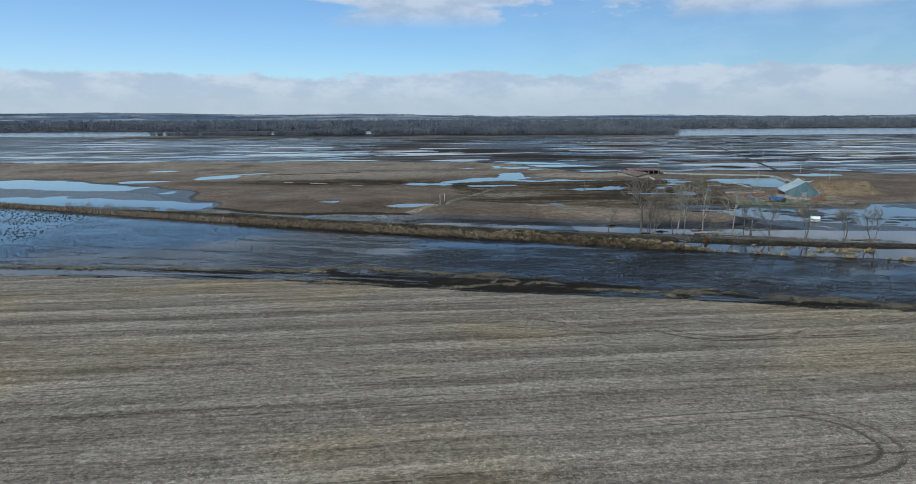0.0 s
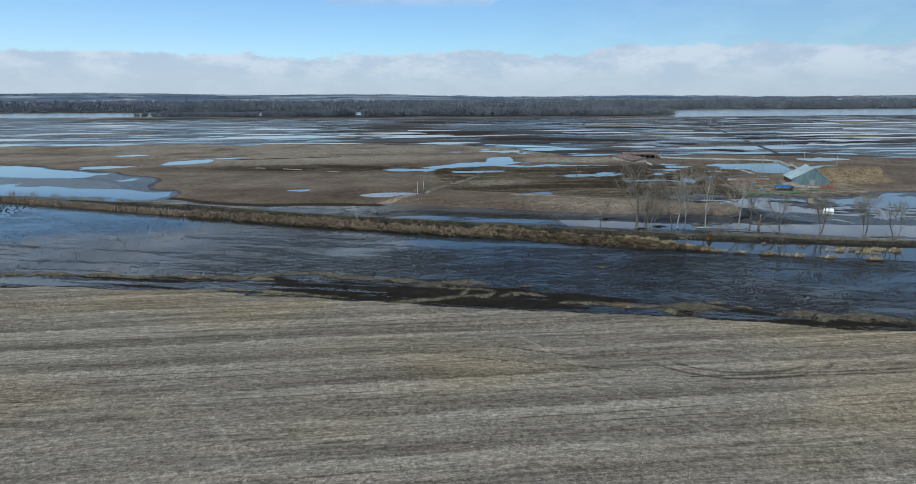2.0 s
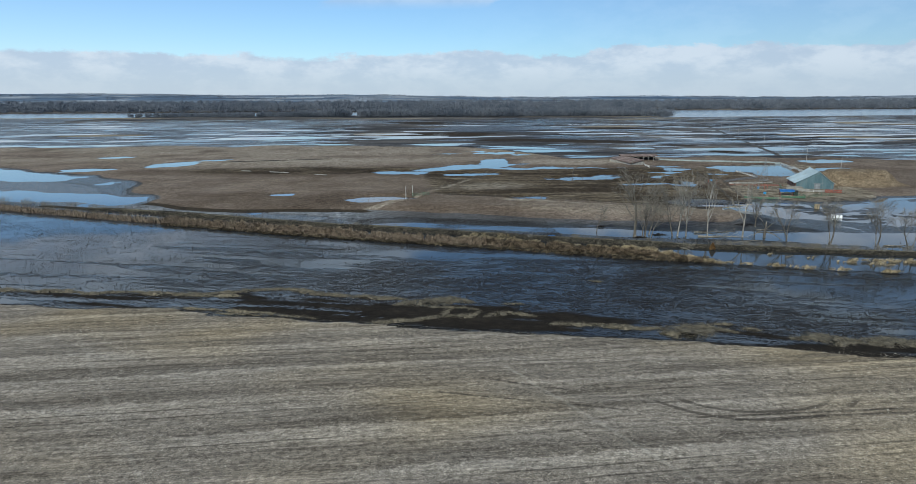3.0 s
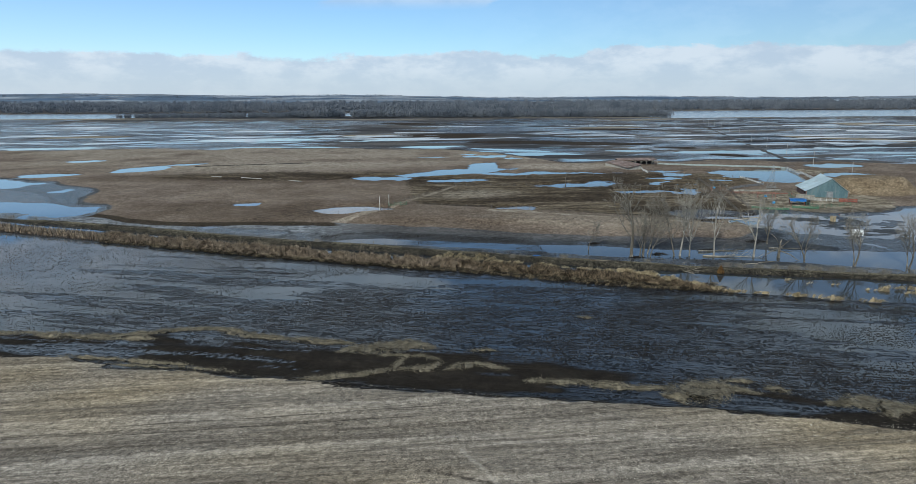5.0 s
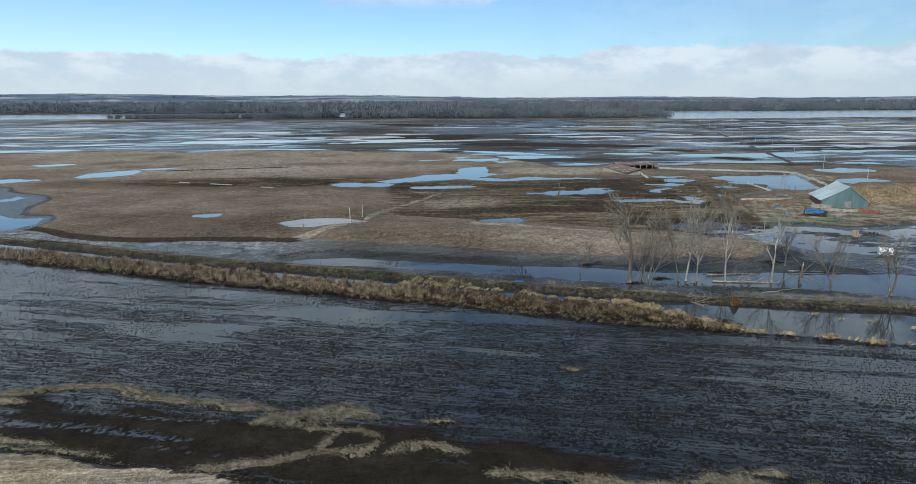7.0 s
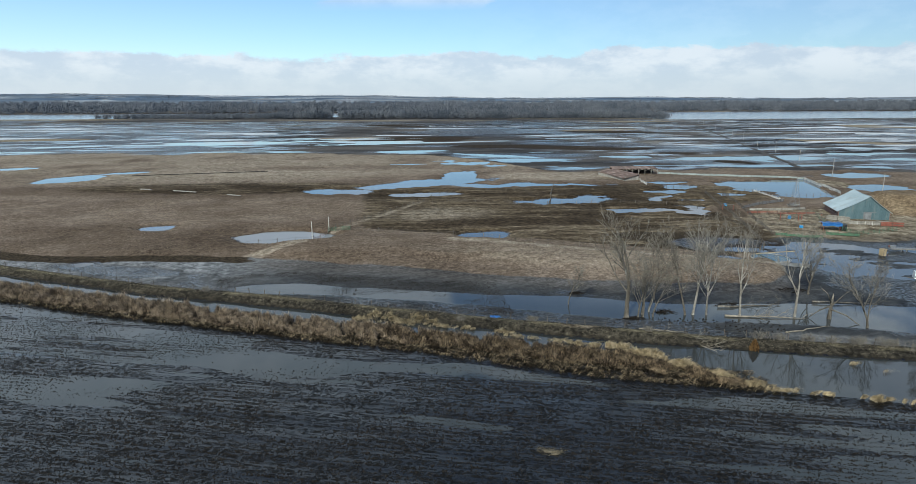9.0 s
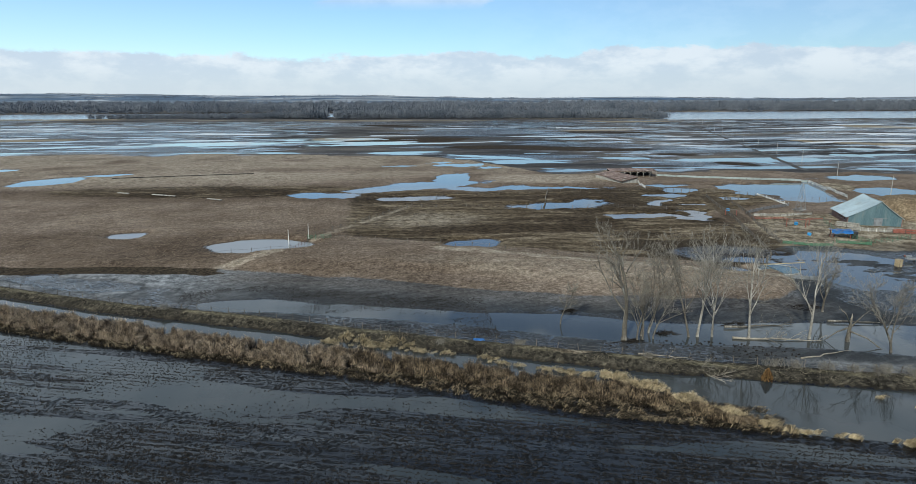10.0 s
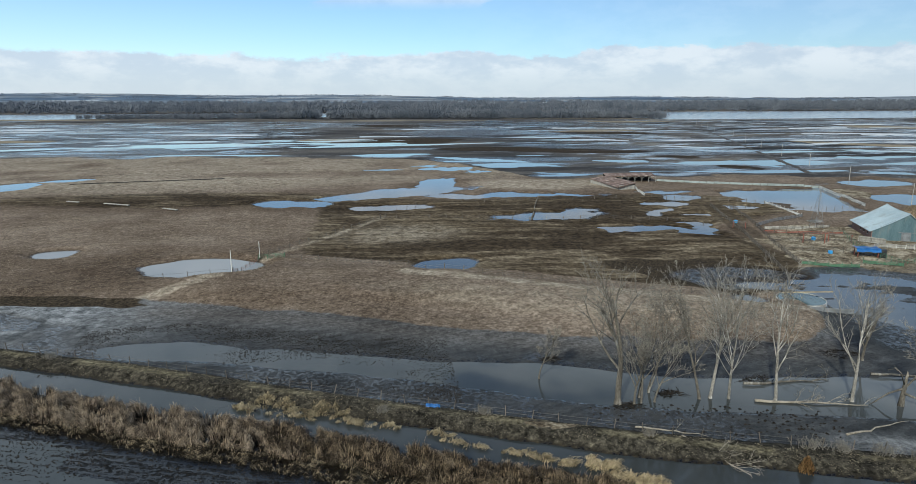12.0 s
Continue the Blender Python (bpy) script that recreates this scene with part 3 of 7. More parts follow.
# ponds: centre, half lengths, turn
PONDS = [
    (12.5, 286.5, 15.5, 10.5, -4), (72, 282, 7.2, 6.4, 0), (-30.4, 305.5, 6.0, 5.6, 0),
    (64, 405, 33, 11.5, 24), (85, 434, 9, 24, -18), (113, 391, 29, 8, -3), (20, 380, 14.5, 8.6, -12), (63, 366.5, 14, 5.5, 4),
]
PONDS += [
    (98, 498, 17, 10, 4), (84, 514, 12, 5, 10), (58, 497, 9, 4, 0), (112, 480, 7, 6, 30),
    (113, 342, 22, 7.5, 8), (129, 352, 8, 4.5, 20), (143, 317, 13, 4, 8), (153, 307, 6, 4, -30), (159, 322, 4, 3, 0), (134, 318, 4, 2, 0),
    (-118, 446, 14, 20, -15), (-103, 468, 12, 6, 20), (-160, 419, 16, 12, -5), (-173, 501, 13, 9, 0), (-212, 408, 66, 17, 150), (-160, 322, 62, 11, 163),
]
PONDS += [
    (269, 355, 13, 17, -30), (296, 404, 20, 12, 0), (167, 360, 7, 3.5, 0), (159, 347, 8, 3.6, 40), (171, 337, 9, 2.4, -15), (189, 350, 8, 3.5, -20), (182, 375, 9, 4.5, 20), (186, 390, 10, 4, -10),
    (176, 226, 30, 9, -24), (205, 214, 40, 12, -20), (140, 254, 5, 2.6, -10), (130.5, 246, 3.5, 2.6, 0), (160, 251, 15, 8, -10), (163, 232, 12, 6, -30),
]
POLE_FROM, POLE_STEP = (260.4, 346.4), (27.2, 66.4)


def land(x, y):
    """Height over the flood's level, and the share of each kind of soil."""
    n8, n30, n90 = rough(x, y, 8, 4, 1), rough(x, y, 30, 4, 5), rough(x, y, 90, 5, 9)
    wob = (n8 - 0.5) * 5
    s_stub, s_plo, s_reed, s_dike, s_past = stubble_edge(x), plough_edge(x), reed_front(x), dike_line(x), pasture_edge(x)
    w = {}
    # far flood plain
    n_plain = rough(x, y * 1.3, 150, 4, 21, 0.5)
    n_drain = rough(x * 0.20 + y * 0.03, y, 24, 4, 27, 0.6)
    h = 0.105 + (n_plain - 0.48) * 0.40 + (n_drain - 0.47) * 0.78 + 0.06 * step(y, 1000, 1250)
    h = h - 0.05 * step(x, 220, 320) * step(y, 400, 450) * (1 - step(y, 700, 900)) - 0.03 * step(-x, 0, 120) * step(y, 600, 640)
    slack = oval_field(x, y, FLASHES, (n_drain - 0.5) * 2.4 + (n8 - 0.5) * 0.5)
    h = np.minimum(h, 0.16 - 0.34 * step(slack, 1.05, 0.55))
    h = np.where(h > 0.2, 0.2 + (h - 0.2) * 0.5, h)
    w["hay"] = step(oval_field(x, y, HAY_LAND, (n_drain - 0.5) * 1.2), 1.25, 0.7)
    w["bog"] = step(oval_field(x, y, BOG_LAND, (n_drain - 0.5) * 1.2), 1.3, 0.6)
    # pasture land rises a little
    far_edge = line(x, (-600, 640), (-240, 606), (-150, 600), (-15, 588), (45, 580), (85, 566), (112, 520), (130, 470), (160, 448), (230, 450), (330, 420), (500, 330)) + (n30 - 0.5) * 44
    low_edge = s_past - 4.0 * step(x, 4, 24) * step(132 - x, 0, 12)
    dry = step(y, low_edge - 2 + wob * 0.5, low_edge + 10 + wob * 0.8) * step(far_edge - y, -16, 34)
    h = h * (1 - dry) + dry * (0.62 + (n30 - 0.5) * 0.9 + (n8 - 0.5) * 0.25)
    w["pasture"] = np.clip((dry - 0.46) * 4 + 0.5, 0, 1)
    # the long knoll inside the fence
    knoll = np.maximum(0, 1 - segment(x, y, (22, 272), (60, 268)) / 19) + np.maximum(0, 1 - segment(x, y, (60, 266), (132, 229)) / 15)
    h = h + 1.1 * step(np.clip(knoll, 0, 1), 0, 0.8) * dry
    w["trampled"] = np.clip(step(y, line(x, (30, 292), (62, 281), (110, 256), (150, 240)), line(x, (30, 297), (62, 286), (110, 262), (150, 246))) * step(x, 24, 46) * step(170 - x, 0, 20) * step(400 - y, 0, 40)
                            + 0.75 * step(ellipse(x, y, -25, 395, 95, 26, -6), 1.2, 0.5) + step(ellipse(x, y, 168, 352, 42, 34), 1.2, 0.7) * 0.7, 0, 1)
    w["pale"] = np.clip(0.45 * step(ellipse(x, y, 92, 246, 44, 8, -23), 1.2, 0.5) + 0.6 * step(ellipse(x, y, 62, 318, 22, 16, 10), 1.2, 0.3)
                        + 0.9 * step(segment(x, y, (3, 257), (18, 273)), 3.2, 1.0) + 0.7 * step(segment(x, y, (26, 290), (57, 345)), 1.8, 0.5) + 1.0 * step(segment(x, y, (62, 272), (136, 235)), 3.4, 1.2) + 0.55 * step(ellipse(x, y, -40, 440, 110, 30, 4), 1.2, 0.4) + 0.7 * step(y, 425, 470) * step(n30, 0.30, 0.55) + 0.9 * step(ellipse(x, y, 132, 422, 34, 20, -6) + (n8 - 0.5) * 0.5, 1.15, 0.7), 0, 1)
    w["damp"] = np.clip(0.75 * step(330 - y + (n30 - 0.5) * 60, 0, 40) * step(60 - x, 0, 40) + 0.9 * step(ellipse(x, y, -30, 385, 120, 24, -8), 1.25, 0.6) + 0.5 * step(x, 40, 80) * step(y, 270, 300), 0, 1)
    w["rim"] = np.clip(step(y, s_past - 3.5 + wob * 0.5, s_past - 0.5 + wob * 0.5) * step(s_past + 4.5 - y + wob * 0.5, -1, 1.5) * step(-x, -11, -3) + 0.42 * step(1.0 - np.abs(y - s_past - 0.2 + wob * 0.8), 0, 0.9) * step(x, 0, 8) * step(132 - x, 0, 5), 0, 1)
    # mud between the bank and the pasture, and the yard's mire
    mud = step(y, s_dike, s_dike + 2) * (1 - dry) * step(np.maximum(s_past + 10, 262 + 0 * x) - y, -6, 8)
    h = h * (1 - mud) + mud * (0.16 + (n30 - 0.5) * 0.30 + (n8 - 0.5) * 0.22 + 0.18 * step(s_past - y, 22, 2) * (x < 138) - 0.18 * step(x, 138, 150))
    w["mud"] = mud
    # pale silt; on the left also the wet mud's sheen, as colour
    w["dried"] = np.maximum(step(16 - x + (n30 - 0.5) * 30, 0, 22), 0.8 * step(x, 100, 116) * step(s_dike + 8 - y + wob, 0, 3)) * mud
    w["firm"] = step(y, pool_back(x) + 1.5 + wob * 0.5, s_past - 1.0 + wob * 0.5) * mud * step(x, -4, 14) * step(140 - x, 0, 16)
    sheen = step(ellipse(x, y, -22, 254, 24, 5, -22) + (n8 - 0.5) * 0.8, 1.15, 0.7) * mud
    h = h * (1 - sheen) + sheen * (0.01 + (n8 - 0.5) * 0.16)
    # long pool behind the bank
    pool = step(y, pool_front(x) - 1.4 + wob * 0.25, pool_front(x) + 1.4 + wob * 0.25) * step(pool_back(x) - y, -1.4 + wob * 0.3, 1.4 + wob * 0.3) * step(x, -2, 14)
    h = h * (1 - pool) + pool * (np.interp(x, (0, 20, 50, 75), (-0.15, -0.13, -0.13, -0.25)) + (n8 - 0.5) * np.interp(x, (0, 60, 80), (0.28, 0.28, 0.1)))
    # stubble field on higher ground, drift line, ploughed bottom
    fray = (rough(x * 0.28, y, 2.6, 4, 37, 0.6) - 0.5) * 4.5
    stub = step(s_stub - y + wob * 0.5 + fray, -1.2, 1.2)
    plo = step(s_reed - y, -2.5, 1.5)
    ru, rv = 0.956 * x - 0.292 * y, 0.292 * x + 0.956 * y
    n3 = rough(ru * 0.14, rv, 2.6, 3, 41, 0.6)
    low = 0.006 + (rough(ru * 0.07, rv, 2.2, 4, 33, 0.65) - 0.5) * 0.26 + (rough(ru * 0.4, rv, 40, 2, 35) - 0.5) * 0.10 + (n3 - 0.5) * 0.12 - 0.05 * step(-x, 0, 60) + 0.045 * step(x, -5, 30) * step(100 - x, 0, 30)
    low = low - 0.05 * step(ellipse(x, y, -5, 186, 14, 4, -20), 1.2, 0.5)
    low = low - 0.035 * step(y, s_reed - 24, s_reed - 8) * step(48 - x, 0, 26)
    low = low + np.interp(x, (-10, 30), (0.03, 0.075)) * step(s_plo - y, -7, 2)
    h = h * (1 - plo) + plo * low
    h = h + stub * (0.12 + 0.9 * step(s_stub - y, 0, 60) + (n30 - 0.5) * 0.3 + (rough(x * 0.06, y, 4.5, 2, 51) - 0.5) * 0.16)
    w["plough"], w["stubble"] = plo, stub
    bared = step(rough(ru * 0.22, rv, 5.5, 3, 97, 0.6), 0.42, 0.55)
    w["wrack"] = step(s_plo - y + wob * 0.8 + fray * 0.6, -3, 1.5) * step(s_reed - y, 0, 2) * np.maximum(bared, step(s_stub + 3.5 - y, 0, 2.5) * (0.55 + 0.45 * bared))
    # reed bed, ditch, bank
    bed = step(y, s_reed - 1, s_reed + 1.2) * step(reed_back(x) - y, -1, 1)
    h = h * (1 - bed) + bed * (0.16 + (n8 - 0.5) * 0.25)
    ditch = step(y, reed_back(x) - 0.6 + wob * 0.15, reed_back(x) + 0.8 + wob * 0.15) * step(s_dike - y + wob * 0.12, 1.5, 2.7)
    h = h * (1 - ditch) + ditch * (-0.25 + 0.1 * n8)
    near = np.abs(y - s_dike + (n8 - 0.5) * 1.2)
    bank = step(3.4 - near, 0, 2.6)
    h = h + bank * (0.95 + (n8 - 0.5) * 0.6) * np.interp(x, (85, 100, 150), (1.0, 0.7, 0.75))
    w["dike"] = step(3.7 - near, 0, 1.0) * (1 - bed)
    w["crest"] = step(1.15 - np.abs(y - s_dike - 0.2 + wob * 0.2), 0, 0.9) * step(rough(x, y, 6, 3, 95), 0.36, 0.5)
    w["bed"] = bed
    flat = step(ellipse(x, y, -178, 362, 118, 44, 140) + (n30 - 0.5) * 0.5, 1.1, 0.85)
    h = h * (1 - flat) + flat * (0.018 + (n30 - 0.5) * 0.12 + (n8 - 0.5) * 0.08)
    w["mud"] = np.maximum(w["mud"], flat)
    w["pasture"] = w["pasture"] * (1 - flat)
    dry_dirt = step(ellipse(x, y, 75.5, 200.6, 4.2, 1.0, -16) + (n8 - 0.5), 1.1, 0.7)
    w["dike"] = w["dike"] * (1 - dry_dirt)
    # ponds in the hollows
    hollow = 0 * x + 9
    for cx, cy, rx, ry, turn in PONDS:
        e = ellipse(x, y, cx, cy, rx, ry, turn)
        hollow = np.minimum(hollow, (e - 1) * min(rx, ry))
    lagoon = np.maximum.reduce([y - 390, -(y - 335 - 0.12 * (235 - x)), (203 - x) - 0.06 * (y - 350), (x - 234) - 0.42 * (y - 341)])
    hollow = np.minimum(hollow, lagoon)
    hollow = hollow + (n8 - 0.5) * np.where((y > 300) & (x > 90), 11, np.where(y > 330, 7, 3.6)) + (n30 - 0.5) * 3
    basin = step(-hollow, -3.2, 1.5)
    h = h * (1 - basin) + basin * (-0.22 + (rough(x, y, 16, 3, 61) - 0.5) * np.where(lagoon < 0, 0.75, 0.12) + np.where((x > 145) & (y < 260), 0.45 * step(rough(x * 0.4 + y * 0.2, y, 4, 4, 93, 0.6), 0.53, 0.66), 0))
    # farmyard, lane, road and heaps
    yard = step(ellipse(x, y, 190, 283, 30, 27, -20) + (n8 - 0.5) * 0.4, 1.15, 0.9)
    h = h * (1 - yard) + yard * (0.55 + (n8 - 0.5) * 0.15)
    w["yard"] = np.maximum.reduce([yard, dry_dirt, step(ellipse(x, y, 257, 371, 8, 17, -20) + (n8 - 0.5) * 0.6, 1.1, 0.8)])
    w["rim"] = np.maximum(w["rim"], 0.9 * step(ellipse(x, y, 133, 262, 27, 13, -35) + (n8 - 0.5) * 0.6, 1.15, 0.75))
    lane = step(5.5 - segment(x, y, (152, 262), (182, 352)), 0, 2)
    h = h * (1 - lane) + lane * (0.42 + (n8 - 0.5) * 0.3)
    w["rim"] = np.maximum(w["rim"], lane * 0.5)
    heap = np.maximum(0, 1 - ellipse(x, y, 231, 303, 20, 17, -35)) + 0.3 * np.maximum(0, 1 - ellipse(x, y, 243, 294, 12, 8, -20))
    top = np.minimum(heap * 1.7, 1)
    h = h + 6.6 * step(top, 0, 1.1) * (0.85 + 0.3 * n8) + 0.5 * (n8 - 0.5) * (top > 0)
    w["heap"] = np.clip(step(top, 0.0, 0.22) + 0 * x, 0, 1)
    px, py = POLE_FROM[0] - 9, POLE_FROM[1] + 2
    way = segment(x, y, (px, py), (px + POLE_STEP[0] * 12, py + POLE_STEP[1] * 12))
    h = np.where((y > 400) & (y < 1250), np.minimum(h, 0.02 + 0.35 * step(np.abs(way - 7.5), 2, 7) + 0.2 * step(n30, 0.42, 0.6)), h)
    # where the vehicle loops show in the stubble
    w["track"] = np.clip(np.maximum(step(57 - x, 0, 2), step(105 - y, 0, 2)) * step(116 - y, 0, 2) * step(y, 92, 95) + step(x, 46, 50) * step(92 - y, 0, 3), 0, 1) * step(n8, 0.2, 0.45)
    # river beyond the plain, wooded banks, then rising country
    h = h + step(y, 1180, 1300) * 0.35 * step(-np.abs(x - 30), -620, -540)
    river = np.maximum(step(-x, 520, 560) * step(y, 1540, 1560), step(x, 600, 640) * step(y, 1300 + (x - 600) * 0.05, 1325 + (x - 600) * 0.05)) * step(2010 - y, 0, 20)
    river = np.maximum(river, step(y, 1585, 1605) * step(1990 - y, 0, 20) * step(x, -570, -540) * step(640 - x, 0, 30))
    h = h * (1 - river) - river * 1.5
    wood = step(y, 2000, 2040)
    h = h * (1 - wood) + wood * 1.0
    h = h + 9 * step(y, 2050, 2650)
    rise = step(y, 2700, 4700)
    h = h + rise * (27 + 24 * rough(x, y, 900, 4, 71) + 25 * step(-x, -1500, 2500))
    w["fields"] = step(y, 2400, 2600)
    w["soak"] = np.clip(1 - step(h, 0.02, 0.40), 0, 1) * (1 - 0.75 * stub) * (y < 1900)
    w["sheet"] = (1 - dry) * step(y, s_past + 60, s_past + 120) * (y < 1300) * (1 - w["hay"]) * (1 - 0.7 * w["bog"]) * np.maximum(step(x, 120, 240), step(-x, -40, 60))
    w["soak"] = w["soak"] * np.where(y > s_past + 30, 0.6 + 0.4 * np.maximum(step(rough(x * 0.3, y, 45, 3, 99, 0.6), 0.42, 0.58), step(-x, 20, 160)), 1) * (1 - 0.9 * w["hay"]) * (1 - 0.6 * w["bog"])
    w["soak"] = np.maximum(w["soak"], plo * (1 - stub) * (0.55 + 0.45 * step(n3, 0.4, 0.6)))
    w["soak"] = w["soak"] * (1 - 0.55 * w["wrack"] * (h > 0.03))
    w["soak"] = np.maximum(w["soak"], (0.60 - 0.30 * w["dried"] - 0.34 * w["firm"]) * mud * (1 - w["dike"]))
    w["soak"] = np.maximum(w["soak"], 0.8 * step(ellipse(x, y, 138, 258, 24, 11, -24) + (n8 - 0.5) * 0.7, 1.2, 0.6))
    return h, w


def gz(x, y):
    """Height of the ground at one place."""
    return float(land(np.array([float(x)]), np.array([float(y)]))[0][0])


def spread(fine_from, fine_to, fine, lo, hi, growth):
    """Grid lines: even in the middle, wider and wider outside."""
    mid = list(np.arange(fine_from, fine_to + fine / 2, fine))
    up, d = [mid[-1]], fine
    while up[-1] < hi:
        d *= growth
        up.append(up[-1] + d)
    down, d = [mid[0]], fine
    while down[-1] > lo:
        d *= growth
        down.append(down[-1] - d)
    return np.array(down[:0:-1] + mid + up[1:])


def build_ground():
    gx = spread(-70, 200, 1.05, -4200, 4800, 1.031)
    gy = spread(104, 262, 0.55, -300, 4900, 1.0115)
    gy = gy[gy > -300]
    X, Y = np.meshgrid(gx, gy)
    h, w = land(X.ravel(), Y.ravel())
    nx, ny = len(gx), len(gy)
    me = bpy.data.meshes.new("ground")
    me.vertices.add(nx * ny)
    me.vertices.foreach_set("co", np.stack([X.ravel(), Y.ravel(), h], 1).astype(np.float32).ravel())
    i = (np.arange(nx - 1)[None, :] + nx * np.arange(ny - 1)[:, None]).ravel()
    quads = np.stack([i, i + 1, i + nx + 1, i + nx], 1).astype(np.int32)
    me.loops.add(quads.size)
    me.loops.foreach_set("vertex_index", quads.ravel())
    me.polygons.add(len(quads))
    me.polygons.foreach_set("loop_start", np.arange(0, quads.size, 4, dtype=np.int32))
    me.polygons.foreach_set("use_smooth", np.ones(len(quads), dtype=bool))
    me.update(calc_edges=True)
    for name, values in w.items():
        a = me.attributes.new(name, "FLOAT", "POINT")
        a.data.foreach_set("value", np.asarray(values, dtype=np.float32) + np.zeros(nx * ny, dtype=np.float32))
    me.materials.append(GROUND)
    return tagged(new("ground", me), "flat river bottomland of stubble, wet plough, mud and grazed pasture", "ground", kind="structure")


build_ground()


class Shape:
    """Collects the faces of one mesh."""

    def __init__(self):
        self.v, self.f = [], []

    def faces(self, verts, faces):
        n = len(self.v)
        self.v += [tuple(p) for p in verts]
        self.f += [tuple(n + i for i in f) for f in faces]
        return self

    def box(self, centre, size, turn=0.0, tilt=0.0, bevel=0.0):
        """A box, its upright edges and top rim chamfered by bevel."""
        m = Matrix.Translation(centre) @ Euler((radians(tilt), 0, radians(turn))).to_matrix().to_4x4()
        x, y, z = (s / 2 for s in size)
        b = min(bevel, x * 0.45, y * 0.45, z * 0.45)
        if b <= 0:
            pts = [(-x, -y, -z), (x, -y, -z), (x, y, -z), (-x, y, -z), (-x, -y, z), (x, -y, z), (x, y, z), (-x, y, z)]
            fs = [(3, 2, 1, 0), (4, 5, 6, 7), (0, 1, 5, 4), (1, 2, 6, 5), (2, 3, 7, 6), (3, 0, 4, 7)]
        else:
            def ring(px, py, pz, c):
                return [(-px + c, -py, pz), (px - c, -py, pz), (px, -py + c, pz), (px, py - c, pz), (px - c, py, pz), (-px + c, py, pz), (-px, py - c, pz), (-px, -py + c, pz)]
            pts = ring(x, y, -z, b) + ring(x, y, z - b, b) + ring(x - b, y - b, z, b * 0.6)
            fs = [tuple(range(7, -1, -1)), tuple(range(16, 24))]
            for r in (0, 8):
                fs += [(r + k, r + (k + 1) % 8, r + 8 + (k + 1) % 8, r + 8 + k) for k in range(8)]
        return self.faces([m @ Vector(p) for p in pts], fs)

    def tube(self, points, radii, sides=6, caps=True):
        pts = [Vector(p) for p in points]
        rings = []
        for k, p in enumerate(pts):
            d = (pts[min(k + 1, len(pts) - 1)] - pts[max(k - 1, 0)])
            d = d.normalized() if d.length > 1e-9 else Vector((0, 0, 1))
            a = d.cross(Vector((0, 0, 1)) if abs(d.z) < 0.9 else Vector((1, 0, 0))).normalized()
            b = d.cross(a)
            r = radii[k] if hasattr(radii, "__len__") else radii
            rings.append([p + r * (math.cos(2 * math.pi * i / sides) * a + math.sin(2 * math.pi * i / sides) * b) for i in range(sides)])
        fs = []
        for k in range(len(pts) - 1):
            fs += [(k * sides + i, k * sides + (i + 1) % sides, (k + 1) * sides + (i + 1) % sides, (k + 1) * sides + i) for i in range(sides)]
        if caps:
            fs += [tuple(range(sides - 1, -1, -1)), tuple(range((len(pts) - 1) * sides, len(pts) * sides))]
        return self.faces([v for r in rings for v in r], fs)

    def mesh(self, name, mat, smooth=False):
        me = bpy.data.meshes.new(name)
        me.from_pydata(self.v, [], self.f)
        me.materials.append(mat)
        if smooth:
            me.polygons.foreach_set("use_smooth", [True] * len(me.polygons))
        me.update()
        return me


def part(name, shape, mat, parent=None, label="", smooth=False, at=None):
    """One mesh object, under a thing or part where one is given."""
    ob = new(name, shape.mesh(name, mat, smooth) if isinstance(shape, Shape) else shape)
    if at is not None:
        ob.matrix_basis = at
    if parent is not None:
        ob.parent = parent
    return tagged(ob, label)


def thing(name, x, y, label, category, turn=0.0, group="", z=None, kind=""):
    """An empty at a thing's foot, on the ground."""
    ob = new(name)
    ob.matrix_basis = pose(x, y, gz(x, y) if z is None else z, 0, 0, turn)
    return tagged(ob, label, category, group, kind)


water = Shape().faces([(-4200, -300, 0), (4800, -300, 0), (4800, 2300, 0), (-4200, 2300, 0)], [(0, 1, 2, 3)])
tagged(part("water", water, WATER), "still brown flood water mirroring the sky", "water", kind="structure")


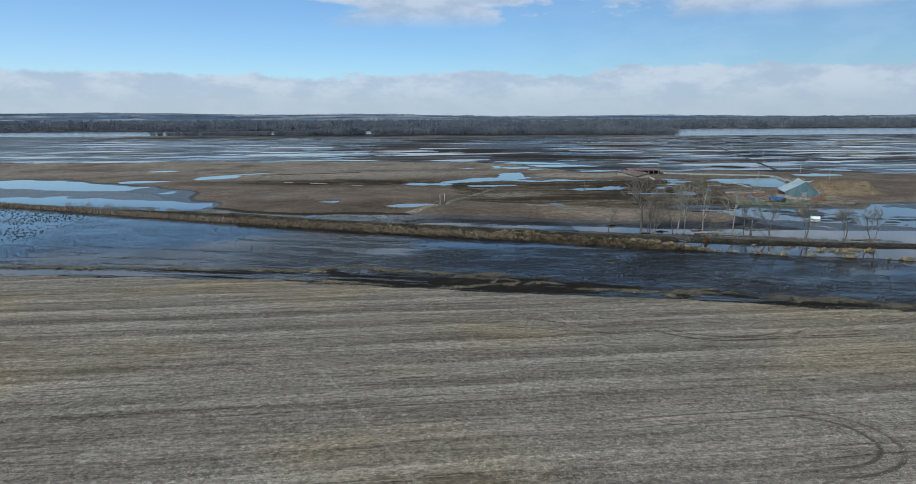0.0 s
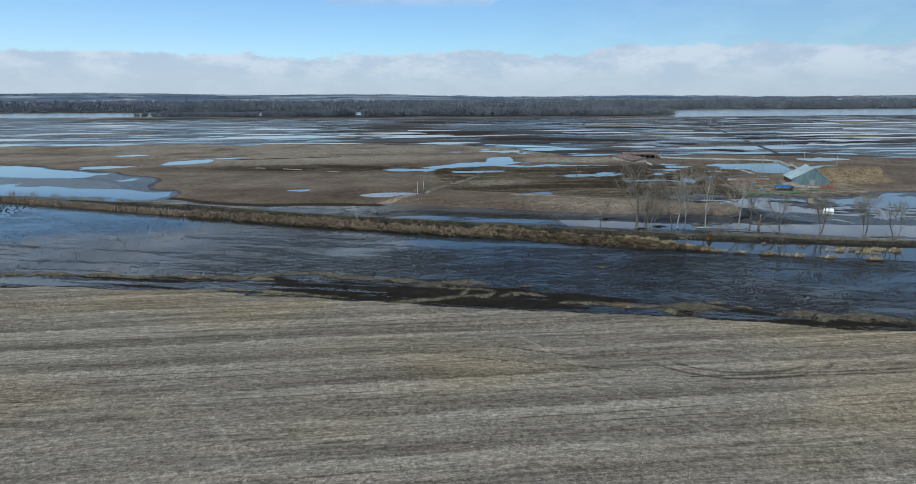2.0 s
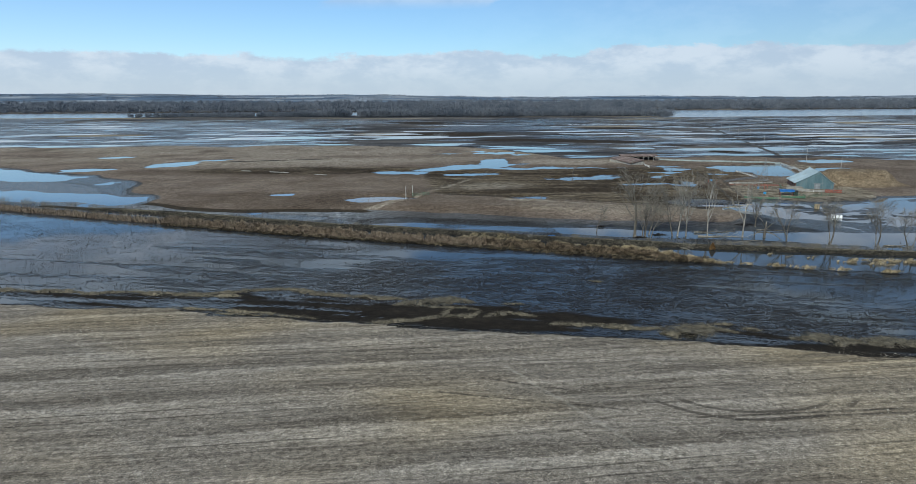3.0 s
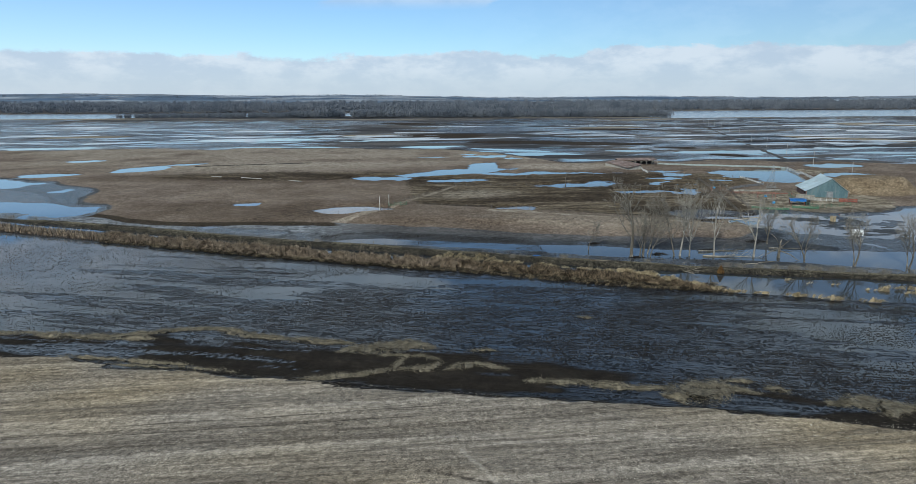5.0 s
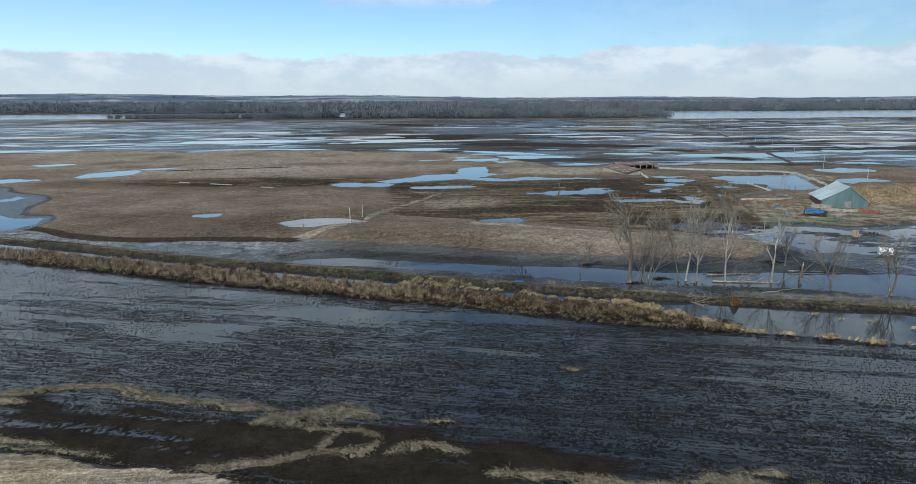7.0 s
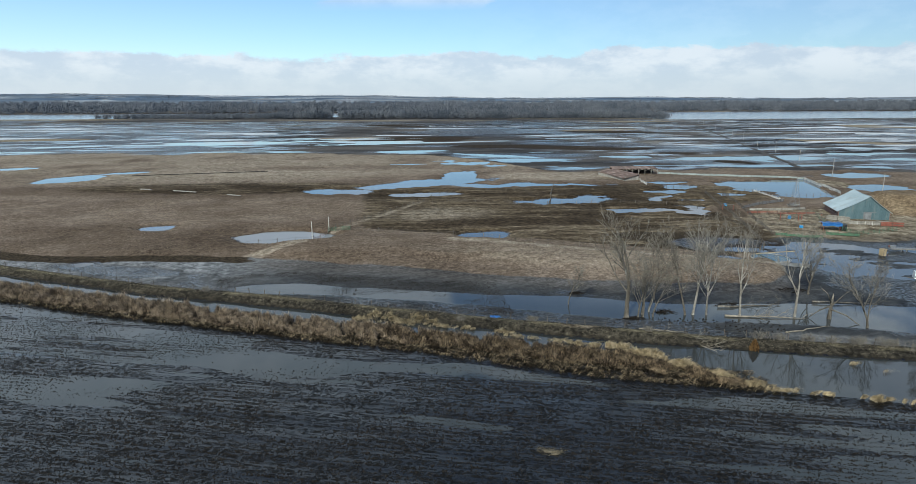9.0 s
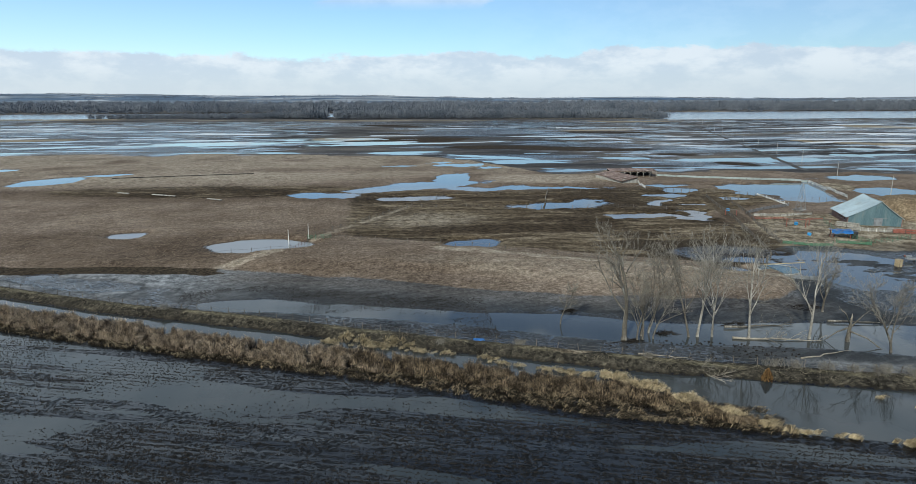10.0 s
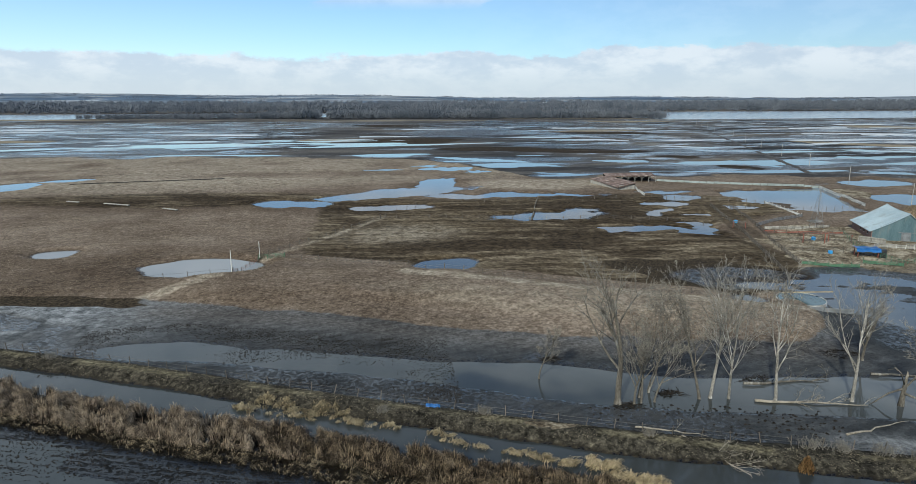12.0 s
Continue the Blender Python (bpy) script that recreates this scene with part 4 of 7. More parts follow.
# ---- bare trees of the pool ----
def grow(wood, twigs, p, d, length, r, level, rng, droop=0.0):
    """One limb with its side limbs; thin ones go into the twig mesh."""
    steps, bend = (7, 5, 4, 3, 2)[level], (0.07, 0.10, 0.12, 0.15, 0.15)[level]
    pts, rad = [p.copy()], [r]
    side = Vector((rng.uniform(-1, 1), rng.uniform(-1, 1), rng.uniform(-0.2, 0.5)))
    for k in range(steps):
        d = (d + side * 0.10 + Vector((rng.gauss(0, bend), rng.gauss(0, bend), 0.06 - droop))).normalized()
        p = p + d * (length / steps)
        pts.append(p.copy())
        rad.append(max(r * (1 - 0.68 * (k + 1) / steps), 0.015))
    (wood if level < 3 else twigs).tube(pts, rad, (8, 6, 4, 3, 3)[level], False)
    if level >= 4:
        return
    number = (9, 6, 5, 2)[level]
    for k in range(number):
        s = (0.30 if level else 0.22) + (0.70 if level else 0.78) * (k + rng.uniform(0.15, 0.95)) / number
        i = min(int(s * steps), steps - 1)
        q = pts[i].lerp(pts[i + 1], min(1.0, s * steps - i))
        axis = (pts[i + 1] - pts[i]).normalized()
        out = axis.cross(Vector((rng.gauss(0, 1), rng.gauss(0, 1), rng.gauss(0, 1)))).normalized()
        angle = rng.uniform(0.40, 0.90) if level else rng.uniform(0.35, 0.75)
        nd = (axis * math.cos(angle) + out * math.sin(angle) + Vector((0, 0, 0.12))).normalized()
        reach = (0.64, 0.52, 0.50, 0.5)[level] * rng.uniform(0.75, 1.15) * (1.2 - 0.55 * s)
        grow(wood, twigs, q, nd, length * reach, max(rad[i] * rng.uniform(0.46, 0.64), 0.015), level + 1, rng, droop)


def bare_tree(x, y, height, lean, stems, seed, label, thick=1.0, spread_out=0.25, bark=BARK):
    """A leafless tree: stems from one foot, limbs and twigs."""
    rng = random.Random(seed)
    z = min(gz(x, y), 0.1) - 0.1
    tree = thing("bare_tree", x, y, label, "tree", z=z, group="trees standing in the long pool")
    if stems > 2:
        part("bole", Shape().tube([(0, 0, -0.3), (0, 0, 0.3), (0, 0, 1.4), (0, 0, 2.4)], [0.95, 0.72, 0.56, 0.50], 10), BARK, tree, smooth=True)
    for k in range(stems):
        wood, twigs = Shape(), Shape()
        a = rng.uniform(0, 6.28)
        d = Vector((lean[0] + math.cos(a) * spread_out * (stems > 1), lean[1] + math.sin(a) * spread_out * (stems > 1), 1)).normalized()
        foot = Vector((math.cos(a), math.sin(a), 0)) * (0.32 * (stems > 1))
        r = thick * (0.24 if k == 0 else 0.165)
        wood.tube([foot + Vector((0, 0, -0.3)), foot + d * 0.15, foot + d * 0.9], [r * 1.75, r * 1.35, r * 1.02], 8, False)
        grow(wood, twigs, foot + d * 0.8, d, height * (0.78 if k == 0 else rng.uniform(0.62, 0.76)), r, 0, rng)
        part("stem", wood, bark, tree, smooth=True)
        part("crown", twigs, TWIG, tree)
    return tree


bare_tree(86.6, 206.6, 19.5, (0.0, 0.0), 1, 4, "large leafless cottonwood with a thick forking trunk standing in water", 1.9)
bare_tree(88.7, 206.1, 9.5, (0.03, 0.0), 1, 51, "slim dark leafless stem standing in flood water", 0.7)
bare_tree(89.8, 206.4, 10.5, (0.06, 0.0), 1, 52, "slim dark leafless stem standing in flood water", 0.65)
bare_tree(91.7, 206.4, 9.0, (0.10, 0.03), 1, 53, "slim dark leafless stem standing in flood water", 0.6)
bare_tree(90.2, 208.0, 14.5, (0.05, 0.05), 1, 5, "slim leafless tree standing in flood water", 0.8)
bare_tree(92.0, 209.5, 13.5, (0.08, 0.0), 2, 6, "thin pair of leafless stems standing in water", 0.6, 0.12)
bare_tree(78.0, 215.5, 7.4, (0.02, 0.0), 1, 8, "small dead sapling in the middle of the pool", 0.5)
bare_tree(98.3, 206.5, 16.5, (-0.16, 0.0), 1, 11, "leafless tree leaning over the water", 0.85)
bare_tree(99.8, 206.5, 17.0, (0.14, 0.05), 1, 13, "pale leafless cottonwood at the pool's edge", 1.0, bark=PALE_BARK)
bare_tree(102.6, 206.0, 16.6, (0.05, 0.0), 2, 17, "pale leafless cottonwood with two stems", 0.75, 0.15, PALE_BARK)
bare_tree(108.1, 204.5, 17.4, (0.17, 0.05), 1, 19, "tall leafless tree with a single bent trunk", 0.95, bark=PALE_BARK)
bare_tree(118.4, 203.0, 17.0, (0.03, 0.0), 1, 23, "broad leafless cottonwood with a forked crown", 1.0, bark=PALE_BARK)
bare_tree(128.0, 196.0, 12.0, (0.08, 0.0), 2, 29, "bushy leafless willow at the water", 0.8, 0.25)
bare_tree(136.8, 190.5, 13.0, (0.10, 0.05), 2, 31, "leafless willow with two bent stems", 0.85, 0.3)
bare_tree(148.5, 187.0, 12.5, (0.10, 0.0), 2, 37, "leafless willow on the muddy shore", 0.8, 0.3)
bare_tree(155.0, 183.0, 11.5, (-0.05, 0.0), 2, 41, "leafless willow on the muddy shore", 0.7, 0.3)
bare_tree(129.5, 214.5, 9.0, (-0.05, 0.0), 1, 43, "short leafless tree with a broken white trunk", 0.9)


def snag():
    """A broken tree with its limbs dropped into the water."""
    tree = thing("broken_tree", 124.0, 201.0, "splintered dead tree with limbs fallen into the pool", "tree", z=-0.1)
    part("stump", Shape().tube([(0, 0, -0.3), (0.05, 0, 1.2), (0.1, 0, 2.6), (0.3, 0.1, 4.2)], [0.46, 0.33, 0.28, 0.17], 9), BARK, tree, smooth=True)
    part("break", Shape().tube([(0.25, 0.08, 4.0), (0.36, 0.1, 4.5), (0.3, 0.12, 5.0)], [0.18, 0.14, 0.04], 7), DEAD, tree, "raw pale split wood")
    for k, (a, b, r) in enumerate((((0, 0, 3.2), (-4.2, -2.5, 7.0), 0.16), ((0.2, 0, 2.6), (6.0, 2.0, 5.2), 0.2), ((0, 0, 2.6), (-3.6, 1.0, 0.1), 0.22), ((0, -0.2, 2.0), (3.2, -4.0, 0.0), 0.24))):
        a, b = Vector(a), Vector(b)
        mid = a.lerp(b, 0.5) + Vector((0.2, 0.1, 0.35))
        wood, rng = Shape(), random.Random(90 + k)
        wood.tube([a, mid, b], [r * 0.7, r * 0.5, r * 0.2], 6)
        grow(wood, wood, a.lerp(b, 0.8), (b - a).normalized(), 2.6, r * 0.3, 3, rng)
        part("limb", wood, DEAD if k == 0 else BARK, tree, smooth=True)


snag()


def fallen_log(a, b, r, mat, label, branches, seed):
    """A trunk lying on the mud, with the stubs of its branches."""
    rng = random.Random(seed)
    pa, pb = Vector((*a, max(gz(*a), 0.0) + r * 0.8)), Vector((*b, max(gz(*b), 0.0) + r * 0.5))
    log = thing("fallen_log", a[0], a[1], label, "log", z=pa.z - r * 0.8)
    base = Vector(log.matrix_basis.translation)
    d, n = pb - pa, 9
    pts = [pa - base + d * k / n + Vector((rng.uniform(-0.1, 0.1), rng.gauss(0, 0.15), rng.uniform(-0.02, 0.16))) for k in range(n + 1)]
    part("trunk", Shape().tube(pts, [r * (1.15 - 0.85 * k / n) for k in range(n + 1)], 8), mat, log, smooth=True)
    for k in range(branches):
        s = rng.uniform(0.35, 0.97)
        p = pts[0].lerp(pts[-1], s)
        way = (d.normalized() * rng.uniform(0.4, 1.0) + Vector((rng.uniform(-0.6, 0.6), rng.uniform(-0.9, 0.9), rng.uniform(0.05, 0.5)))).normalized()
        limb = Shape()
        grow(limb, limb, p, way, rng.uniform(1.6, 3.4), r * 0.28, 2, rng, 0.06)
        part("branch", limb, mat, log, smooth=True)
    return log


fallen_log((105.4, 204.6), (119.5, 201.4), 0.19, DEAD, "long barkless log with broken branches lying in the shallows", 9, 1)
fallen_log((86.2, 200.0), (94.3, 197.0), 0.13, DEAD, "white bare log lying across the bank", 1, 2)
fallen_log((91.0, 197.2), (94.6, 188.6), 0.13, DEAD, "bleached branchy limb trailing into the water", 8, 3)
fallen_log((111.0, 194.6), (121.4, 196.8), 0.13, DEAD, "pale smooth log on the mud", 0, 4)
fallen_log((106.6, 209.6), (119.8, 209.2), 0.20, BARK, "dark drowned trunk with low branches", 6, 5)
fallen_log((127.0, 209.8), (139.0, 207.0), 0.18, BARK, "dark trunk lying at the water's edge", 3, 6)
fallen_log((150.0, 186.0), (160.0, 184.6), 0.20, BARK, "dark limb fallen from a willow", 4, 7)


def branch_heap(x, y, size, seed, label="dark heap of drowned branches and silt"):
    rng, heap = random.Random(seed), Shape()
    for k in range(70):
        a, r = rng.uniform(0, 6.28), size * math.sqrt(rng.random())
        p = Vector((r * math.cos(a), r * 0.5 * math.sin(a), max(0, 0.5 - r / size * 0.5) * rng.random()))
        q = p + Vector((rng.gauss(0, 0.7), rng.gauss(0, 0.5), rng.uniform(-0.1, 0.35)))
        heap.tube([p, q], [0.06, 0.02], 4)
    ob = tagged(part("branch_heap", heap, CLOD), label, "brushwood", kind="stuff")
    ob.matrix_basis = pose(x, y, max(gz(x, y), 0.0))


branch_heap(109.5, 210.8, 2.4, 1)
branch_heap(81.5, 221.8, 1.4, 2)
branch_heap(94.8, 208.5, 1.8, 3)
branch_heap(87.4, 205.6, 2.0, 4)
branch_heap(127.5, 217.0, 3.2, 5)


# ---- reeds, straw and clods ----
def blades(name, places, mat, label, category, rng, height, width, lean, layers=2):
    """Many leaning blades as one mesh; lean(x, y) gives the way they are pressed."""
    v, f = [], []
    for x, y, z, k in places:
        h = height * rng.uniform(0.6, 1.15) * k
        lx, ly = lean(x, y)
        lx, ly = lx + rng.gauss(0, 0.24), ly + rng.gauss(0, 0.24)
        a = rng.uniform(0, 3.14)
        wx, wy = math.cos(a) * width * 0.5, math.sin(a) * width * 0.5
        n = len(v)
        v += [(x - wx, y - wy, z - 0.05), (x + wx, y + wy, z - 0.05),
              (x + lx * h * 0.25 + wx * 1.2, y + ly * h * 0.25 + wy * 1.2, z + h * 0.6), (x + lx * h * 0.25 - wx * 1.2, y + ly * h * 0.25 - wy * 1.2, z + h * 0.6),
              (x + lx * h * 0.8, y + ly * h * 0.8, z + h * max(0.25, 1 - 0.35 * (abs(lx) + abs(ly))))]
        f += [(n, n + 1, n + 2, n + 3), (n + 3, n + 2, n + 4)]
    me = bpy.data.meshes.new(name)
    me.from_pydata(v, [], f)
    me.materials.append(mat)
    return tagged(new(name, me), label, category, kind="stuff")


def scatter(rng, number, x0, x1, front, back):
    xs = [rng.uniform(x0, x1) for _ in range(number)]
    xa = np.array(xs)
    fr, bk = front(xa), back(xa)
    ys = np.array([rng.random() for _ in range(number)]) * (bk - fr) + fr
    return xa, ys, land(xa, ys)[0]


def build_reeds():
    rng = random.Random(7)
    x, y, z = scatter(rng, 190000, -60, 92, reed_front, lambda a: reed_back(a) + 0.6)
    clump = rough(x, y, 1.3, 3, 81, 0.6)
    depth = (y - reed_front(x)) / np.maximum(reed_back(x) - reed_front(x), 0.5)
    foot = np.interp(x, (30, 55), (0.26, 0.42)) + 0.16 * (rough(x, y, 4, 2, 83) - 0.5)
    keep = (depth > foot) & (clump > 0.40)
    tall = (0.15 + 1.55 * clump) * np.interp(depth - foot, (0, 0.12, 0.7), (0.55, 1.0, 1.05)) * np.interp(x, (30, 50, 70, 90), (1.0, 0.82, 0.82, 0.65))
    sodden = x + (rough(x, y, 9, 3, 89) - 0.5) * 44 > 40
    for dark in (False, True):
        places = [(a, b, c, k) for a, b, c, k, q, o in zip(x, y, z, tall, keep, sodden) if q and bool(o) == dark]
        blades("reed_bed", places, DARKREED if dark else REED, "dark sodden reeds at the end of the ditch" if dark else "dense bed of dry brown reeds pressed over by the flood", "reeds", rng, 1.95, 0.036,
               lambda a, b: (0.42 * math.sin(a * 0.9 + b * 0.4) + 0.2 * math.sin(a * 3.1), -0.38 + 0.35 * math.sin(a * 1.7 + b)))
    x, y, z = scatter(rng, 22000, -330, -58, lambda a: reed_front(a) + 2, lambda a: reed_back(a) + 0.6)
    blades("reed_bed", [(a, b, c, rng.uniform(0.6, 1.1)) for a, b, c in zip(x, y, z)], REED, "dry reeds along the bank of a ditch", "reeds", rng, 1.8, 0.09,
           lambda a, b: (0.2 * math.sin(a * 0.6), -0.25))
    # flattened leaves at the wet foot of the bed
    x, y, z = scatter(rng, 44000, -60, 96, lambda a: reed_front(a) + 0.2, lambda a: reed_front(a) + np.interp(a, (20, 50), (5.0, 7.6)))
    keep = rough(x, y, 0.9, 3, 87, 0.6) > 0.47
    blades("flattened_reeds", [(a, b, max(c, 0.0), 0.5) for a, b, c, q in zip(x, y, z, keep) if q], LITTER, "flattened muddy reed leaves along the water", "reeds", rng, 1.5, 0.06,
           lambda a, b: (1.1 + 0.5 * math.sin(a), -0.8 + 0.4 * math.sin(b * 2)))


LITTER = blades_material("muddy_litter", (0.008, 0.0065, 0.005), (0.032, 0.025, 0.017), (0.26, 0.205, 0.135))


def straw_heap(name, number, spots, label, seed, mat=STRAW, height=1.1):
    """Bleached, combed-over grass in soft mounds; spots: centre, half lengths, turn, height."""
    rng, places = random.Random(seed), []
    for cx, cy, rx, ry, turn, top in spots:
        c, s = math.cos(radians(turn)), math.sin(radians(turn))
        for _ in range(int(number * rx * ry / 34)):
            a, r = rng.uniform(0, 6.28), math.sqrt(rng.random())
            r *= 0.72 + 0.34 * math.sin(3 * a + cx) * math.cos(2 * a + cy) + 0.22 * math.sin(7 * a + cy)
            u, v = r * rx * math.cos(a), r * ry * math.sin(a)
            tx, ty, size, rise = cx + u * c - v * s, cy + u * s + v * c, rng.uniform(0.12, 0.34), rng.uniform(0.3, 1.25)
            for _ in range(rng.randint(20, 48)):
                places.append((tx + rng.gauss(0, size), ty + rng.gauss(0, size * 0.7), top * rise * max(0.05, 1 - r * r) * rng.uniform(0.75, 1.0), rng.uniform(0.5, 1.0) * (0.55 + 0.5 * rise)))
    ground = land(np.array([p[0] for p in places]), np.array([p[1] for p in places]))[0]
    places = [(p[0], p[1], p[2] + max(float(g), 0.0), p[3]) for p, g in zip(places, ground)]
    blades(name, places, mat, label, "straw", rng, height, 0.045, lambda a, b: (0.8 + 0.6 * math.sin(a * 2.9 + b), -0.7 + 0.6 * math.sin(b * 2.3 - a * 1.1)))


build_reeds()
straw_heap("straw_mat", 300, [(79.3, 191.6, 3.8, 1.7, -52, 0.7), (82.8, 187.8, 3.8, 1.9, -42, 0.9), (86.4, 183.8, 3.6, 1.7, -48, 0.8), (90.0, 179.6, 3.2, 1.4, -44, 0.6), (93.2, 176.2, 2.2, 1.0, -25, 0.4), (75.4, 193.6, 2.4, 0.9, -20, 0.3)],
           "bleached grass combed flat over the end of the reed bed", 3)
straw_heap("straw_mat", 150, [(96.5, 174.2, 3.6, 0.7, -18, 0.2), (101.6, 172.4, 2.0, 0.8, -15, 0.3), (108, 169.6, 3.8, 1.0, -18, 0.3), (113.6, 167.2, 2.4, 0.9, -20, 0.3), (120, 164.6, 2.6, 0.8, -20, 0.25), (130, 161.4, 4.0, 1.0, -20, 0.3), (143, 156.6, 5, 1.0, -20, 0.3)],
           "strip of bleached grass between ditch and plough", 4)
straw_heap("straw_mat", 200, [(37.4, 211.6, 4.2, 1.1, -24, 0.35), (44.6, 208.9, 4.8, 1.1, -28, 0.4), (51.2, 206.0, 4.6, 1.0, -26, 0.35), (55.8, 204.4, 2.2, 0.7, -20, 0.2), (41, 212.2, 4.6, 0.8, -26, 0.4), (47.6, 209.4, 4.2, 0.9, -26, 0.35), (62, 201.6, 3.2, 0.7, -25, 0.3), (72, 195.6, 3.2, 0.9, -25, 0.3), (63.5, 199.6, 2.0, 0.6, -25, 0.15), (69.5, 196.6, 2.2, 0.7, -20, 0.2), (66.5, 198.3, 1.4, 0.5, 0, 0.15)],
           "pale flattened grass mats in the ditch", 5, MATTED, 0.8)
straw_heap("straw_mat", 60, [(116, 178.5, 2.0, 0.5, -20, 0.05), (121, 176.6, 2.4, 0.5, -10, 0.05), (113.5, 181.5, 1.6, 0.4, 0, 0.05), (126, 171.5, 3.0, 0.8, -20, 0.1), (134, 168, 3.6, 1.0, -20, 0.1), (110, 176, 1.4, 0.35, 0, 0.05), (141, 171, 5, 0.9, -15, 0.1), (129, 171.6, 4.5, 1.0, -12, 0.3), (136, 170.4, 4.5, 1.1, -10, 0.35), (143, 169.4, 5, 1.1, -8, 0.3), (131, 172.0, 5, 0.9, -12, 0.3), (138, 170.6, 5, 1.0, -10, 0.3)],
           "pale grass tufts standing out of the flooded ditch", 6)


def straw_drift(points, width, seed, label):
    """A wrack line left by the flood: a lumpy ridge of sodden straw with a ragged rim."""
    rng, s = random.Random(seed), Shape()
    pts = [Vector((*p, 0)) for p in points]
    run = []
    for a, b in zip(pts, pts[1:]):
        n = max(2, int((b - a).length / 0.28))
        run += [a.lerp(b, k / n) for k in range(n)]
    run.append(pts[-1])
    xs, ys = np.array([p.x for p in run]), np.array([p.y for p in run])
    wv = width * (0.15 + 1.5 * rough(xs, ys, 4, 3, seed) ** 1.3) * np.minimum(1, np.minimum(np.arange(len(run)), np.arange(len(run))[::-1]) / min(8.0, len(run) / 4) + 0.1)
    sx = (rough(xs, ys, 7, 3, seed + 50) - 0.5) * width * 2.4
    rows = 19
    cols = np.linspace(-1, 1, rows)
    X = np.zeros((len(run), rows))
    Y, Z = X.copy(), X.copy()
    for k in range(len(run)):
        d = (run[min(k + 1, len(run) - 1)] - run[max(k - 1, 0)]).normalized()
        n = Vector((-d.y, d.x, 0))
        for j, c in enumerate(cols):
            jig = rng.uniform(-0.16, 0.16) * (abs(c) > 0.75)
            off = sx[k] + wv[k] * (c + jig)
            X[k, j], Y[k, j] = run[k].x + n.x * off, run[k].y + n.y * off
    g = np.maximum(land(X.ravel(), Y.ravel())[0].reshape(X.shape), -0.02)
    lump = rough(X, Y, 1.6, 3, seed + 9)
    ribs = rough(X * 2.2 + Y * 1.6, Y * 0.5 - X * 0.2, 1.1, 3, seed + 21)
    fold = np.sin((cols[None, :] * 2.6 + 3.0 * rough(X, Y, 3.5, 2, seed + 41)) * 3.1)
    Z = g - 0.05 + (1 - cols[None, :] ** 2) ** 0.7 * (0.05 + 0.60 * lump ** 1.6 + 0.42 * (ribs - 0.42) + 0.13 * fold) * np.minimum(1, wv / width)[:, None]
    bare = rough(X, Y, 2.2, 4, seed + 31, 0.7) < 0.385 + 0.16 * np.abs(cols[None, :]) ** 2
    v = np.stack([X.ravel(), Y.ravel(), Z.ravel()], 1)
    f = [(k * rows + j, k * rows + j + 1, (k + 1) * rows + j + 1, (k + 1) * rows + j) for k in range(len(run) - 1) for j in range(rows - 1) if not bare[k, j]]
    s.faces(v, f)
    ob = tagged(part("straw_drift", s, DRIFT_MAT, smooth=True), label, "straw drift", group="straw drifts of the wrack line")
    loose = Shape()
    for k in range(int(len(run) * 22 * width)):
        i, j = rng.randrange(len(run)), rng.randrange(rows)
        p = Vector((X[i, j] + rng.gauss(0, 0.3), Y[i, j] + rng.gauss(0, 0.3), Z[i, j] + 0.05))
        a = rng.gauss(2.6, 0.7)
        d = Vector((math.cos(a), math.sin(a), rng.uniform(-0.05, 0.25))) * rng.uniform(0.25, 0.7)
        w = Vector((-d.y, d.x, 0)).normalized() * 0.03
        loose.faces([p - w, p + w, p + d], [(0, 1, 2)])
    part("loose_straw", loose, DRIFT, ob)["kind"] = "stuff"


